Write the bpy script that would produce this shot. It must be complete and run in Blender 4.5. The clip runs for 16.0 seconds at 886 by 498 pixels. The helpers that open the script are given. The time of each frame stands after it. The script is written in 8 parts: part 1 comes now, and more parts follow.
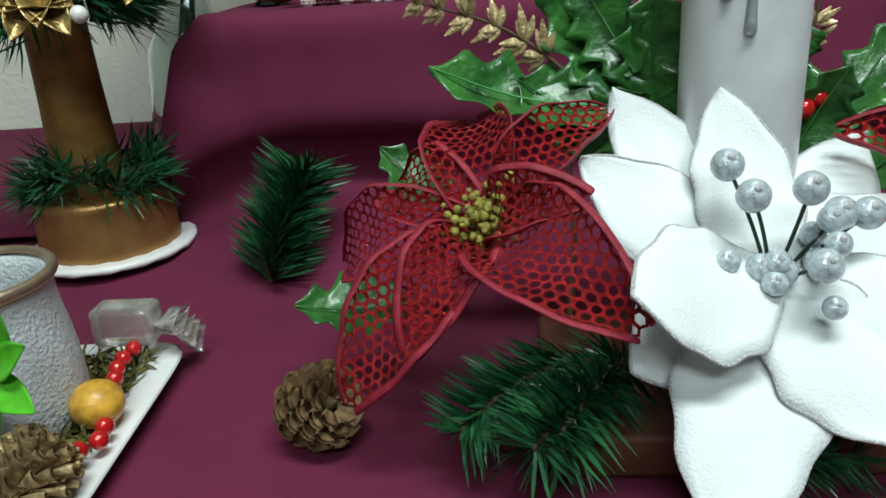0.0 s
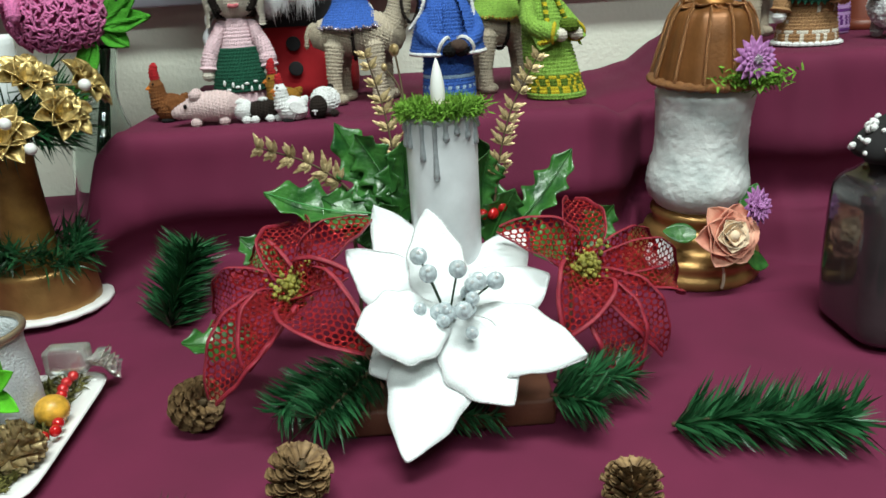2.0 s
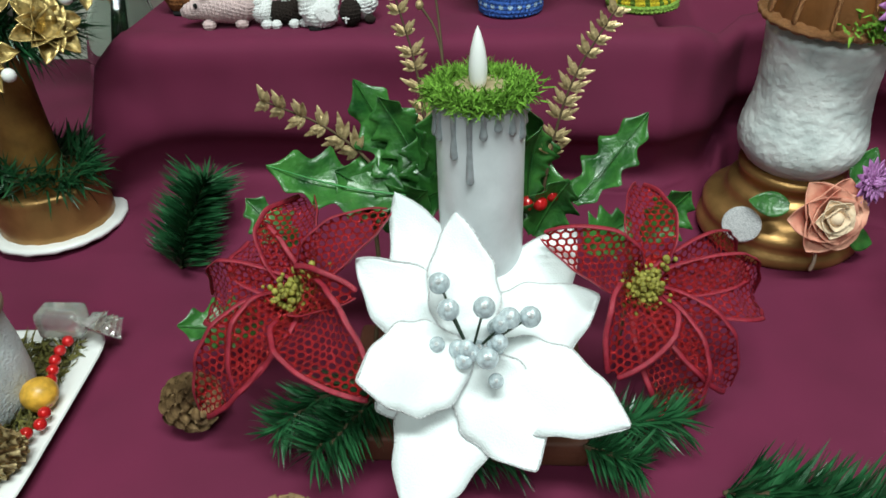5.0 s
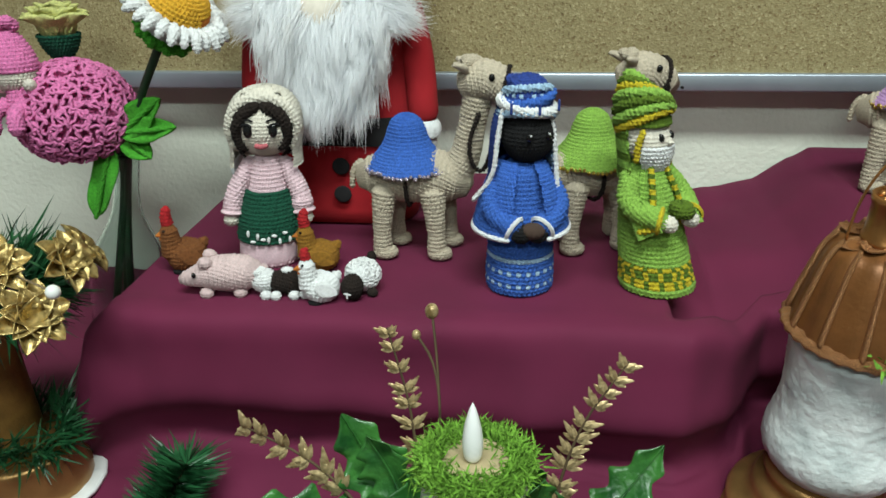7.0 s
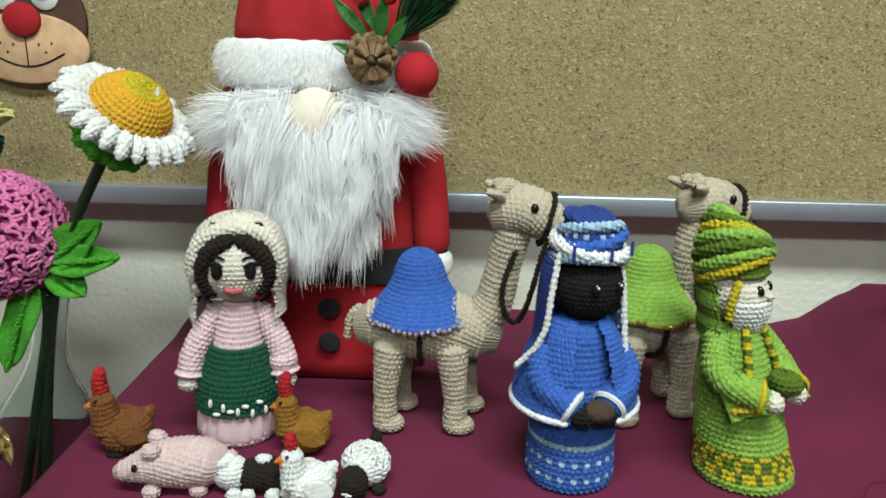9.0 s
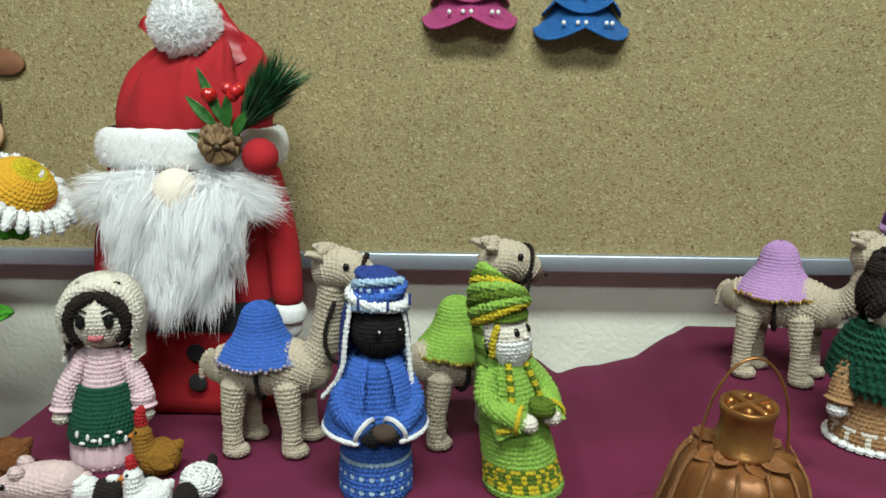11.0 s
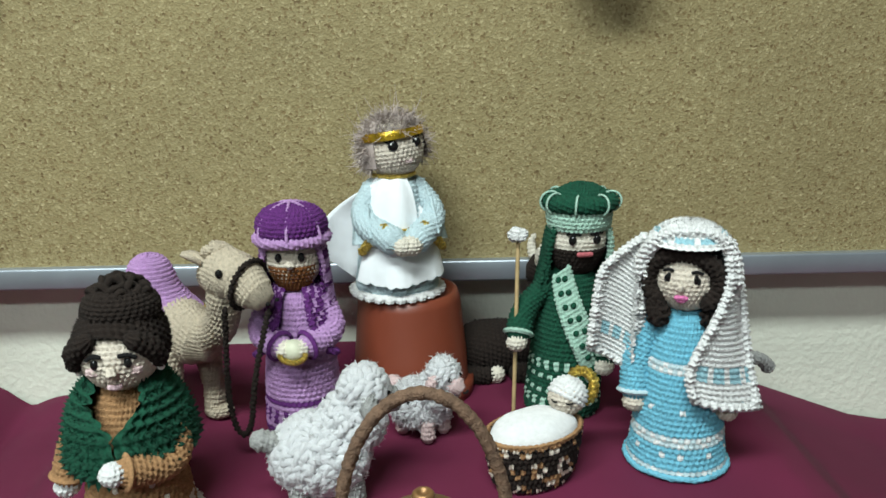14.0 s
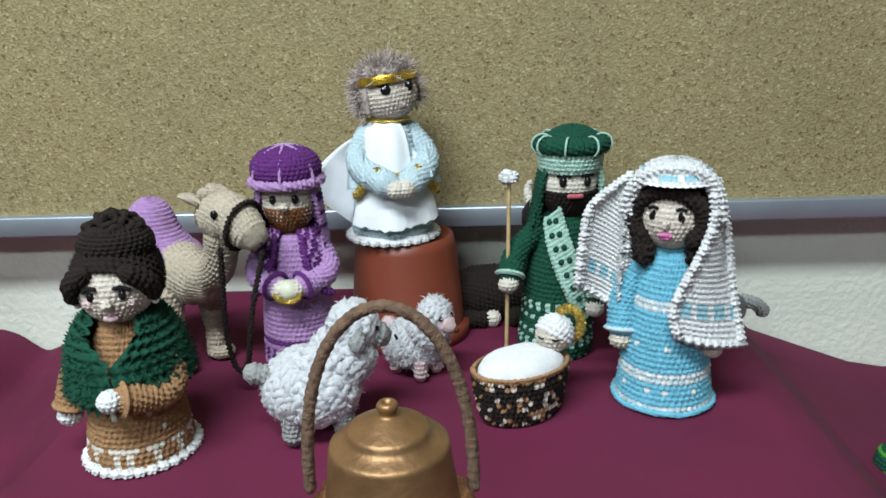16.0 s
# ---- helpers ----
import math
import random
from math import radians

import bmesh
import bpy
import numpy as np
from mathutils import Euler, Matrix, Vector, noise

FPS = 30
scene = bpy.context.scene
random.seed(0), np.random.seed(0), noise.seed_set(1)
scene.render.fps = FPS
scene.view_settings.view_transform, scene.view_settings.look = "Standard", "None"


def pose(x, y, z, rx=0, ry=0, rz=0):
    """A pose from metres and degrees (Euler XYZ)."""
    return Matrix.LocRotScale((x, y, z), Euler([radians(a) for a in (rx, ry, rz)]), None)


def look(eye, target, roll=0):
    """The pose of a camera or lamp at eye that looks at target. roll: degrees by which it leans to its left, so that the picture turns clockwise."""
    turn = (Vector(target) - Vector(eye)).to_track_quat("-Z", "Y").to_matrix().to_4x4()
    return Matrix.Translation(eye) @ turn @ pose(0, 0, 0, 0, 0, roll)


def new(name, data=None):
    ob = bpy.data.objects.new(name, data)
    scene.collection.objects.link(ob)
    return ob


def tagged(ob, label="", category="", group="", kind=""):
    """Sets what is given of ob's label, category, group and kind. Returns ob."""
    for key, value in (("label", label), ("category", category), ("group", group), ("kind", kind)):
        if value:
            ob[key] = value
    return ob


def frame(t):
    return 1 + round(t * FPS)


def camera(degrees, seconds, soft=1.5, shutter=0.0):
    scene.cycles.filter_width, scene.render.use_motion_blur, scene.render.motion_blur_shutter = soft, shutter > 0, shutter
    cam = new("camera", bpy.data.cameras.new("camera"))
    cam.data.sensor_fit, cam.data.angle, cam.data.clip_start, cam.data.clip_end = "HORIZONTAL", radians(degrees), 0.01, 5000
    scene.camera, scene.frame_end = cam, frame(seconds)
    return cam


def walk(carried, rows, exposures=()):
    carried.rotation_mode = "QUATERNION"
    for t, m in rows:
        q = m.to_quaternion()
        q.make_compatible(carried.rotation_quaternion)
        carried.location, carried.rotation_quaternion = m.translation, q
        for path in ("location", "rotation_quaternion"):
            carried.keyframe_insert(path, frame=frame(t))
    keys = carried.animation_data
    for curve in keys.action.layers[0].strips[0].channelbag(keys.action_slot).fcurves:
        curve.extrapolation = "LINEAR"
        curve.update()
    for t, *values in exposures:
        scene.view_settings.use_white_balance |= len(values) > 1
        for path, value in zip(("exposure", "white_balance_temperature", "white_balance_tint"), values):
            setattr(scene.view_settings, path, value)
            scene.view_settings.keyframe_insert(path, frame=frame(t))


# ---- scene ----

cam = camera(59.9, 16.0, soft=1.6)
PATH = [
    (0, (-0.099, -0.913, 0.213), (-0.27, 0.942, -0.516), -4.0),
    (0.5, (-0.053, -0.939, 0.242), (-0.052, 0.929, -0.47), -4.9),
    (1, (-0.042, -1.004, 0.27), (0.015, 0.876, -0.408), -4.7),
    (1.5, (-0.02, -1.082, 0.286), (0.046, 0.804, -0.375), -4.0),
    (2, (-0.007, -1.124, 0.307), (0.024, 0.765, -0.349), -3.4),
    (2.5, (0.016, -1.103, 0.322), (-0.049, 0.772, -0.374), -2.6),
    (3, (0.049, -1.051, 0.327), (-0.091, 0.778, -0.471), -2.7),
    (3.5, (0.052, -1.017, 0.364), (-0.139, 0.746, -0.56), -3.0),
    (3.7, (0.049, -1.011, 0.364), (-0.147, 0.733, -0.595), -2.9),
    (5.8, (0.012, -0.969, 0.420), (-0.117, 0.678, -0.706), -1.8),
    (6, (0.014, -0.973, 0.430), (-0.121, 0.704, -0.648), -1.4),
    (6.5, (0.026, -0.930, 0.453), (-0.131, 0.846, -0.450), -0.6),
    (7, (0.028, -0.880, 0.479), (-0.180, 0.942, -0.317), -1.0),
    (7.5, (-0.026, -0.765, 0.477), (-0.192, 1.09, -0.252), -0.7),
    (8, (-0.047, -0.723, 0.47), (-0.178, 1.16, -0.191), 0.1),
    (8.2, (-0.05, -0.72, 0.467), (-0.163, 1.172, -0.173), 0.5),
    (10.3, (-0.004, -0.806, 0.475), (-0.042, 1.146, 0.042), 0.8),
    (10.5, (0.024, -0.824, 0.478), (-0.019, 1.13, 0.056), 0.8),
    (11, (0.089, -0.831, 0.503), (0.05, 1.121, 0.071), 0.5),
    (11.5, (0.169, -0.797, 0.506), (0.171, 1.155, 0.069), 0.1),
    (12, (0.281, -0.742, 0.521), (0.332, 1.206, 0.072), -0.1),
    (12.5, (0.362, -0.719, 0.532), (0.435, 1.226, 0.072), -0.4),
    (13, (0.449, -0.703, 0.529), (0.505, 1.24, 0.06), -0.5),
    (13.5, (0.554, -0.684, 0.525), (0.589, 1.256, 0.039), -0.7),
    (14, (0.621, -0.67, 0.508), (0.631, 1.259, -0.02), -1.1),
    (14.5, (0.642, -0.667, 0.503), (0.635, 1.252, -0.06), -1.4),
    (15, (0.653, -0.664, 0.5), (0.621, 1.244, -0.098), -1.7),
    (15.5, (0.652, -0.664, 0.493), (0.611, 1.242, -0.111), -1.8),
    (16, (0.645, -0.684, 0.492), (0.59, 1.22, -0.116), -1.8),
]
EXPO = [(0.0, -0.36, 6200, 10), (0.6, -0.42, 6200, 10), (1.3, 0.0, 6500, 10), (3.5, -0.08, 6400, 10), (6.5, -0.16, 6350, 8), (8.0, -0.06, 6500, 10), (13.5, -0.03, 6500, 10), (14.6, 0.05, 6100, 14), (16.0, 0.05, 6000, 16)]
walk(cam, [(t, look(e, g, r)) for t, e, g, r in PATH], EXPO)

# ---- light: a school-like room with ceiling panels ----
world = bpy.data.worlds.new("room_air")
scene.world = world
world.use_nodes = True
world.node_tree.nodes["Background"].inputs[0].default_value = (0.9, 0.95, 1.0, 1)
world.node_tree.nodes["Background"].inputs[1].default_value = 0.004


def area(name, eye, target, sx, sy, watts, col):
    d = bpy.data.lights.new(name, "AREA")
    d.shape, d.size, d.size_y, d.energy, d.color = "RECTANGLE", sx, sy, watts, col
    ob = new(name, d)
    ob.matrix_world = look(eye, target)
    return ob


area("ceiling_panel_light", (0.20, -1.15, 1.83), (0.20, -1.15, 0), 1.2, 0.3, 55, (0.90, 1.0, 0.95))
area("ceiling_panel_light", (-0.1, -2.5, 1.83), (-0.1, -2.5, 0), 1.2, 0.3, 42, (0.88, 1.0, 0.96))


# ---- materials ----
def mk(name, col, rough=0.7, metal=0.0, var=0.18, scale=60.0, bump=0.15, bscale=600.0, sheen=0.0, trans=0.0, coat=0.0, col2=None, ior=1.45, alpha=1.0, rvar=0.0):
    m = bpy.data.materials.new(name)
    m.use_nodes = True
    nt = m.node_tree
    b = nt.nodes["Principled BSDF"]
    tc = nt.nodes.new("ShaderNodeTexCoord")
    n1 = nt.nodes.new("ShaderNodeTexNoise")
    n1.inputs["Scale"].default_value, n1.inputs["Detail"].default_value = scale, 5
    nt.links.new(tc.outputs["Object"], n1.inputs["Vector"])
    ramp = nt.nodes.new("ShaderNodeValToRGB")
    lo = [c * (1 - var) for c in col]
    hi = col2 or [min(1, c * (1 + var)) for c in col]
    ramp.color_ramp.elements[0].position, ramp.color_ramp.elements[0].color = 0.32, (*lo, 1)
    ramp.color_ramp.elements[1].position, ramp.color_ramp.elements[1].color = 0.68, (*hi, 1)
    nt.links.new(n1.outputs["Fac"], ramp.inputs["Fac"])
    nt.links.new(ramp.outputs["Color"], b.inputs["Base Color"])
    b.inputs["Roughness"].default_value, b.inputs["Metallic"].default_value = rough, metal
    b.inputs["IOR"].default_value = ior
    b.inputs["Sheen Weight"].default_value = sheen
    b.inputs["Transmission Weight"].default_value = trans
    b.inputs["Coat Weight"].default_value = coat
    b.inputs["Alpha"].default_value = alpha
    if bump:
        n2 = nt.nodes.new("ShaderNodeTexNoise")
        n2.inputs["Scale"].default_value, n2.inputs["Detail"].default_value = bscale, 3
        nt.links.new(tc.outputs["Object"], n2.inputs["Vector"])
        bp = nt.nodes.new("ShaderNodeBump")
        bp.inputs["Strength"].default_value, bp.inputs["Distance"].default_value = bump, 0.0015
        nt.links.new(n2.outputs["Fac"], bp.inputs["Height"])
        nt.links.new(bp.outputs["Normal"], b.inputs["Normal"])
        if rvar:
            mr = nt.nodes.new("ShaderNodeMapRange")
            mr.inputs[3].default_value, mr.inputs[4].default_value = max(0, rough - rvar), min(1, rough + rvar)
            nt.links.new(n1.outputs["Fac"], mr.inputs[0])
            nt.links.new(mr.outputs[0], b.inputs["Roughness"])
    return m


def thin_fibre(m, col, share=0.45):
    """Lets part of the light through, as loose fur and wool do."""
    nt = m.node_tree
    t, mix = nt.nodes.new("ShaderNodeBsdfTranslucent"), nt.nodes.new("ShaderNodeMixShader")
    t.inputs["Color"].default_value = (*col, 1)
    mix.inputs[0].default_value = share
    nt.links.new(nt.nodes["Principled BSDF"].outputs[0], mix.inputs[1])
    nt.links.new(t.outputs[0], mix.inputs[2])
    nt.links.new(mix.outputs[0], nt.nodes["Material Output"].inputs["Surface"])
    return m


def yarn(name, col, var=0.22):
    return mk("yarn_" + name, col, 0.95, 0, var, 420, 0.9, 1500)


def cork_material():
    m = bpy.data.materials.new("cork")
    m.use_nodes = True
    nt = m.node_tree
    b = nt.nodes["Principled BSDF"]
    tc = nt.nodes.new("ShaderNodeTexCoord")
    warp = nt.nodes.new("ShaderNodeTexNoise")
    warp.inputs["Scale"].default_value = 260
    nt.links.new(tc.outputs["Object"], warp.inputs["Vector"])
    add = nt.nodes.new("ShaderNodeVectorMath")
    add.operation = "MULTIPLY_ADD"
    add.inputs[1].default_value = (0.004, 0.004, 0.004)
    nt.links.new(warp.outputs["Color"], add.inputs[0])
    nt.links.new(tc.outputs["Object"], add.inputs[2])
    v = nt.nodes.new("ShaderNodeTexVoronoi")
    v.inputs["Scale"].default_value = 480
    nt.links.new(add.outputs[0], v.inputs["Vector"])
    sep = nt.nodes.new("ShaderNodeSeparateColor")
    nt.links.new(v.outputs["Color"], sep.inputs[0])
    r = nt.nodes.new("ShaderNodeValToRGB")
    r.color_ramp.interpolation = "LINEAR"
    e = r.color_ramp.elements
    e[0].position, e[0].color = 0.0, (0.15, 0.10, 0.04, 1)
    e[1].position, e[1].color = 1.0, (0.45, 0.375, 0.20, 1)
    for p, c in ((0.05, (0.22, 0.155, 0.065)), (0.18, (0.272, 0.216, 0.100)), (0.6, (0.306, 0.248, 0.117)), (0.9, (0.345, 0.284, 0.142))):
        k = e.new(p)
        k.color = (*c, 1)
    nt.links.new(sep.outputs[0], r.inputs["Fac"])
    big = nt.nodes.new("ShaderNodeTexNoise")
    big.inputs["Scale"].default_value, big.inputs["Detail"].default_value = 9, 4
    nt.links.new(tc.outputs["Object"], big.inputs["Vector"])
    mr = nt.nodes.new("ShaderNodeMapRange")
    mr.inputs[3].default_value, mr.inputs[4].default_value = 0.82, 1.14
    nt.links.new(big.outputs["Fac"], mr.inputs[0])
    mul = nt.nodes.new("ShaderNodeVectorMath")
    mul.operation = "SCALE"
    nt.links.new(r.outputs["Color"], mul.inputs[0])
    nt.links.new(mr.outputs[0], mul.inputs["Scale"])
    nt.links.new(mul.outputs[0], b.inputs["Base Color"])
    b.inputs["Roughness"].default_value = 0.8
    bp = nt.nodes.new("ShaderNodeBump")
    bp.inputs["Strength"].default_value, bp.inputs["Distance"].default_value = 0.5, 0.0012
    nt.links.new(v.outputs["Distance"], bp.inputs["Height"])
    nt.links.new(bp.outputs["Normal"], b.inputs["Normal"])
    return m


CORK = cork_material()
CLOTH = mk("burgundy_cotton", (0.118, 0.008, 0.038), 0.85, 0, 0.10, 14, 0.25, 2600)
PLASTER = mk("cream_plaster", (0.74, 0.76, 0.65), 0.9, 0, 0.06, 12, 0.9, 150)
ALU = mk("aluminium", (0.45, 0.50, 0.56), 0.42, 0.75, 0.06, 30, 0.05, 900)
# greys of the unseen walls, ceiling and floor, kept dark to cut bounced light
UNSEEN_WALL = mk("unseen_wall_grey", (0.30, 0.30, 0.28), 0.9, 0, 0.04, 3, 0.2, 60)
FLOOR = mk("grey_floor", (0.12, 0.11, 0.10), 0.5, 0, 0.2, 6, 0.1, 80)
BLUE, NAVY, PALEB = yarn("blue", (0.045, 0.135, 0.50)), yarn("navy", (0.025, 0.055, 0.26)), yarn("pale_blue", (0.38, 0.55, 0.72))
WHITE, CREAM, BLACK = yarn("white", (0.86, 0.86, 0.85), 0.06), yarn("cream", (0.80, 0.74, 0.63), 0.07), yarn("black", (0.005, 0.0045, 0.005))
LIME, OLIVE, YELLOW = yarn("lime", (0.27, 0.47, 0.075)), yarn("olive", (0.10, 0.17, 0.012)), yarn("yellow", (0.60, 0.47, 0.02))
BEIGE, DBROWN = yarn("beige", (0.56, 0.475, 0.36), 0.12), yarn("dark_brown", (0.016, 0.009, 0.006))
PINK, DGREEN, FLESH = yarn("pink", (0.84, 0.60, 0.65), 0.08), yarn("bottle_green", (0.006, 0.075, 0.040)), yarn("flesh", (0.78, 0.69, 0.58), 0.08)
LILAC, PURPLE, MINT = yarn("lilac", (0.52, 0.30, 0.58), 0.12), yarn("purple", (0.13, 0.025, 0.18)), yarn("mint", (0.45, 0.68, 0.56), 0.1)
AQUA, TAN, RUST = yarn("aqua", (0.19, 0.54, 0.70), 0.15), yarn("tan", (0.40, 0.22, 0.10)), yarn("rust", (0.20, 0.07, 0.018))
MUSTARD, YRED, YORANGE, MAGENTA = yarn("mustard", (0.30, 0.14, 0.015)), yarn("red", (0.45, 0.015, 0.02)), yarn("orange", (0.65, 0.20, 0.03)), yarn("magenta", (0.78, 0.21, 0.46))
GRASSG, SOFTPINK, ICE, GREY = yarn("grass_green", (0.07, 0.36, 0.025)), yarn("soft_pink", (0.72, 0.54, 0.53), 0.1), yarn("ice", (0.58, 0.72, 0.76), 0.08), yarn("grey", (0.36, 0.36, 0.35))
SKY, EGG = yarn("sky_blue", (0.36, 0.62, 0.70), 0.1), yarn("egg_yellow", (0.78, 0.42, 0.03), 0.12)
HAIRG, ROSE = mk("frizzy_grey_yarn", (0.42, 0.35, 0.32), 0.8), yarn("lip_rose", (0.55, 0.14, 0.16))
TINSEL = mk("gold_tinsel", (0.62, 0.45, 0.10), 0.3, 0.9, 0.5, 900, 0.9, 1800)
BEADS = mk("iridescent_beads", (0.55, 0.55, 0.5), 0.2, 0.6, 0.6, 700, 0.8, 1400, col2=(0.75, 0.6, 0.75))
BLACKGLOSS = mk("black_bead", (0.008, 0.008, 0.008), 0.15, bump=0)
RED_FELT = mk("red_felt", (0.36, 0.010, 0.016), 0.9, 0, 0.15, 25, 0.4, 1200)
BLACK_FELT = mk("black_felt", (0.014, 0.013, 0.014), 0.95, 0, 0.2, 60, 0.4, 1200)
FUR = mk("white_fur", (0.95, 0.96, 0.97), 0.6, 0, 0.04, 200, 0.3, 900)
PLUSH = mk("white_plush", (0.86, 0.86, 0.86), 0.95, 0, 0.06, 300, 0.9, 1400, sheen=0.3)
NOSE = mk("cream_fleece", (0.78, 0.70, 0.60), 0.9, 0, 0.06, 200, 0.5, 1200)
PETALW = mk("white_velvet_petal", (0.72, 0.76, 0.76), 0.8, 0, 0.03, 60, 0.35, 900)
thin_fibre(FUR, (0.98, 0.98, 0.99), 0.6)
WOOL = thin_fibre(mk("white_wool", (0.94, 0.95, 0.96), 0.9, 0, 0.04, 200, 0.6, 1400), (0.96, 0.96, 0.97), 0.6)
GLITTERS = mk("silver_glitter", (0.72, 0.75, 0.77), 0.4, 0.15, 0.4, 1300, 1.0, 2200)
BERRY = mk("silver_clear_berry", (0.50, 0.57, 0.60), 0.12, 0.3, 0.25, 400, 0.5, 900, coat=0.5)
NET = mk("red_metallic_net", (0.26, 0.004, 0.012), 0.24, 0.5, 0.45, 500, 0.9, 1600, col2=(0.52, 0.018, 0.02))
NETRIM = mk("red_ribbon_edge", (0.25, 0.014, 0.03), 0.5, 0.1, 0.25, 300, 0.4, 1400)
STAMEN = mk("lime_stamen", (0.24, 0.22, 0.035), 0.6, 0, 0.4, 500, 0.6, 900)
HOLLY = mk("holly_leaf", (0.014, 0.095, 0.018), 0.33, 0, 0.4, 70, 0.6, 260, coat=0.2, col2=(0.045, 0.17, 0.03))
PINE = mk("pine_needle", (0.008, 0.06, 0.020), 0.33, 0, 0.5, 60, 0.1, 900, col2=(0.03, 0.14, 0.05))
GOLDLEAF = mk("gold_leaf", (0.40, 0.26, 0.10), 0.4, 0.45, 0.5, 160, 0.5, 500, col2=(0.72, 0.56, 0.30))
TWIG = mk("brown_twig", (0.07, 0.045, 0.02), 0.8)
MOSS = mk("green_moss", (0.13, 0.28, 0.025), 0.85, 0, 0.4, 500, 0.6, 900)
DRYMOSS = mk("dry_moss", (0.12, 0.11, 0.025), 0.9, 0, 0.5, 300, 0.6, 900)
CANDLE = mk("silver_painted_card", (0.62, 0.64, 0.66), 0.36, 0.25, 0.12, 35, 0.12, 300)
DRIP = mk("silver_wax", (0.38, 0.41, 0.43), 0.3, 0.4, 0.15, 200, 0.3, 400)
FLAME = mk("milky_plastic_flame", (0.80, 0.80, 0.78), 0.3, bump=0, var=0.02)
WOOD = mk("dark_board", (0.10, 0.035, 0.018), 0.6, 0, 0.3, 30, 0.3, 200)
COPPER = mk("copper_paint", (0.32, 0.145, 0.045), 0.33, 0.75, 0.22, 45, 0.2, 300, rvar=0.12)
BRASS = mk("gold_paint", (0.36, 0.20, 0.07), 0.38, 0.7, 0.2, 40, 0.2, 250, rvar=0.1)
OCHRE = mk("ochre_gold_card", (0.27, 0.14, 0.035), 0.5, 0.35, 0.25, 60, 0.3, 300)
BROWNCUP = mk("brown_copper_card", (0.19, 0.075, 0.022), 0.45, 0.4, 0.2, 50, 0.2, 300)
GLITTERC = mk("copper_glitter", (0.36, 0.17, 0.07), 0.4, 0.6, 0.5, 1300, 1.0, 2200)
CRACKLE = mk("crackled_white_paper", (0.60, 0.67, 0.66), 0.5, 0, 0.25, 26, 0.8, 160, col2=(0.80, 0.84, 0.82))
GLASS = mk("clear_glass", (0.84, 0.92, 0.89), 0.02, 0, 0.0, 5, 0, trans=1.0, ior=1.45)
FROST = mk("frosted_glass", (0.74, 0.79, 0.80), 0.45, 0, 0.1, 60, 0.9, 500, trans=0.35)
GOLDCONE = mk("gold_painted_scale", (0.34, 0.22, 0.06), 0.3, 0.6, 0.45, 160, 0.5, 500, col2=(0.72, 0.54, 0.22))
STEM = mk("dark_green_stem", (0.012, 0.035, 0.014), 0.5)
CONEM = mk("pine_cone_scale", (0.13, 0.065, 0.026), 0.7, 0, 0.4, 150, 0.4, 500, col2=(0.32, 0.20, 0.09))
TERRA = mk("terracotta_plastic", (0.19, 0.044, 0.022), 0.42, 0, 0.06, 20, 0.05, 300)
PLATE = mk("white_plate", (0.72, 0.72, 0.70), 0.3, 0, 0.04, 20, 0.05, 200)
REDBEAD = mk("red_pearl", (0.50, 0.012, 0.012), 0.15, 0.2, bump=0, coat=0.6)
YBALL = mk("yellow_fruit", (0.60, 0.33, 0.04), 0.35, 0, 0.3, 150, 0.2, 300)
PEARL = mk("white_pearl", (0.75, 0.75, 0.72), 0.2, 0, 0.03, 20, 0, coat=0.5)
FOIL = mk("clear_foil", (0.85, 0.85, 0.80), 0.12, 0.1, 0.2, 60, 0.9, 90, trans=0.85)
BELL = mk("worn_bell_brass", (0.27, 0.15, 0.065), 0.46, 0.65, 0.25, 40, 0.25, 250, rvar=0.1)
LEAFG = mk("bright_plastic_leaf", (0.09, 0.42, 0.02), 0.35, 0, 0.25, 90, 0.2, 300)
ROSEP = mk("pale_salmon_petal", (0.62, 0.20, 0.14), 0.75, 0, 0.15, 60, 0.3, 500, col2=(0.74, 0.40, 0.28))
ROSEC = mk("cream_rose_petal", (0.72, 0.55, 0.38), 0.75, 0, 0.12, 60, 0.3, 500)
VIOLET = mk("violet_petal", (0.36, 0.10, 0.33), 0.7, 0, 0.35, 200, 0.3, 500, col2=(0.55, 0.25, 0.55))
TWINE = mk("brown_twine", (0.16, 0.095, 0.06), 0.85, 0, 0.3, 300, 0.9, 1300)
ROPE = mk("cream_cord", (0.55, 0.47, 0.33), 0.8)
FOAMP = mk("pink_glitter_foam", (0.42, 0.018, 0.16), 0.4, 0.2, 0.5, 1200, 0.9, 2200, col2=(0.75, 0.12, 0.36))
FOAMB = mk("blue_glitter_foam", (0.008, 0.060, 0.36), 0.35, 0.2, 0.5, 1200, 0.9, 2200, col2=(0.04, 0.26, 0.70))
FOAM_BROWN = mk("dark_brown_foam", (0.075, 0.034, 0.022), 0.8)
FOAM_TAN = mk("tan_foam", (0.60, 0.38, 0.22), 0.8)
FOAM_MID = mk("mid_brown_foam", (0.20, 0.085, 0.04), 0.8)
FOAM_GOLD = mk("gold_glitter_foam", (0.42, 0.28, 0.01), 0.4, 0.3, 0.5, 1200, 0.9, 2200)
RAFFIA = mk("raffia", (0.40, 0.30, 0.15), 0.8)
SATIN = mk("red_satin", (0.30, 0.008, 0.014), 0.4)
GOLDRIB = mk("gold_ribbon", (0.60, 0.38, 0.03), 0.25, 0.8, 0.2, 200, 0.3, 500)
FABRIC_W = mk("white_fabric", (0.80, 0.83, 0.85), 0.9, 0, 0.04, 60, 0.3, 1600)
STAFF = mk("bamboo", (0.50, 0.36, 0.18), 0.6, 0, 0.2, 90)
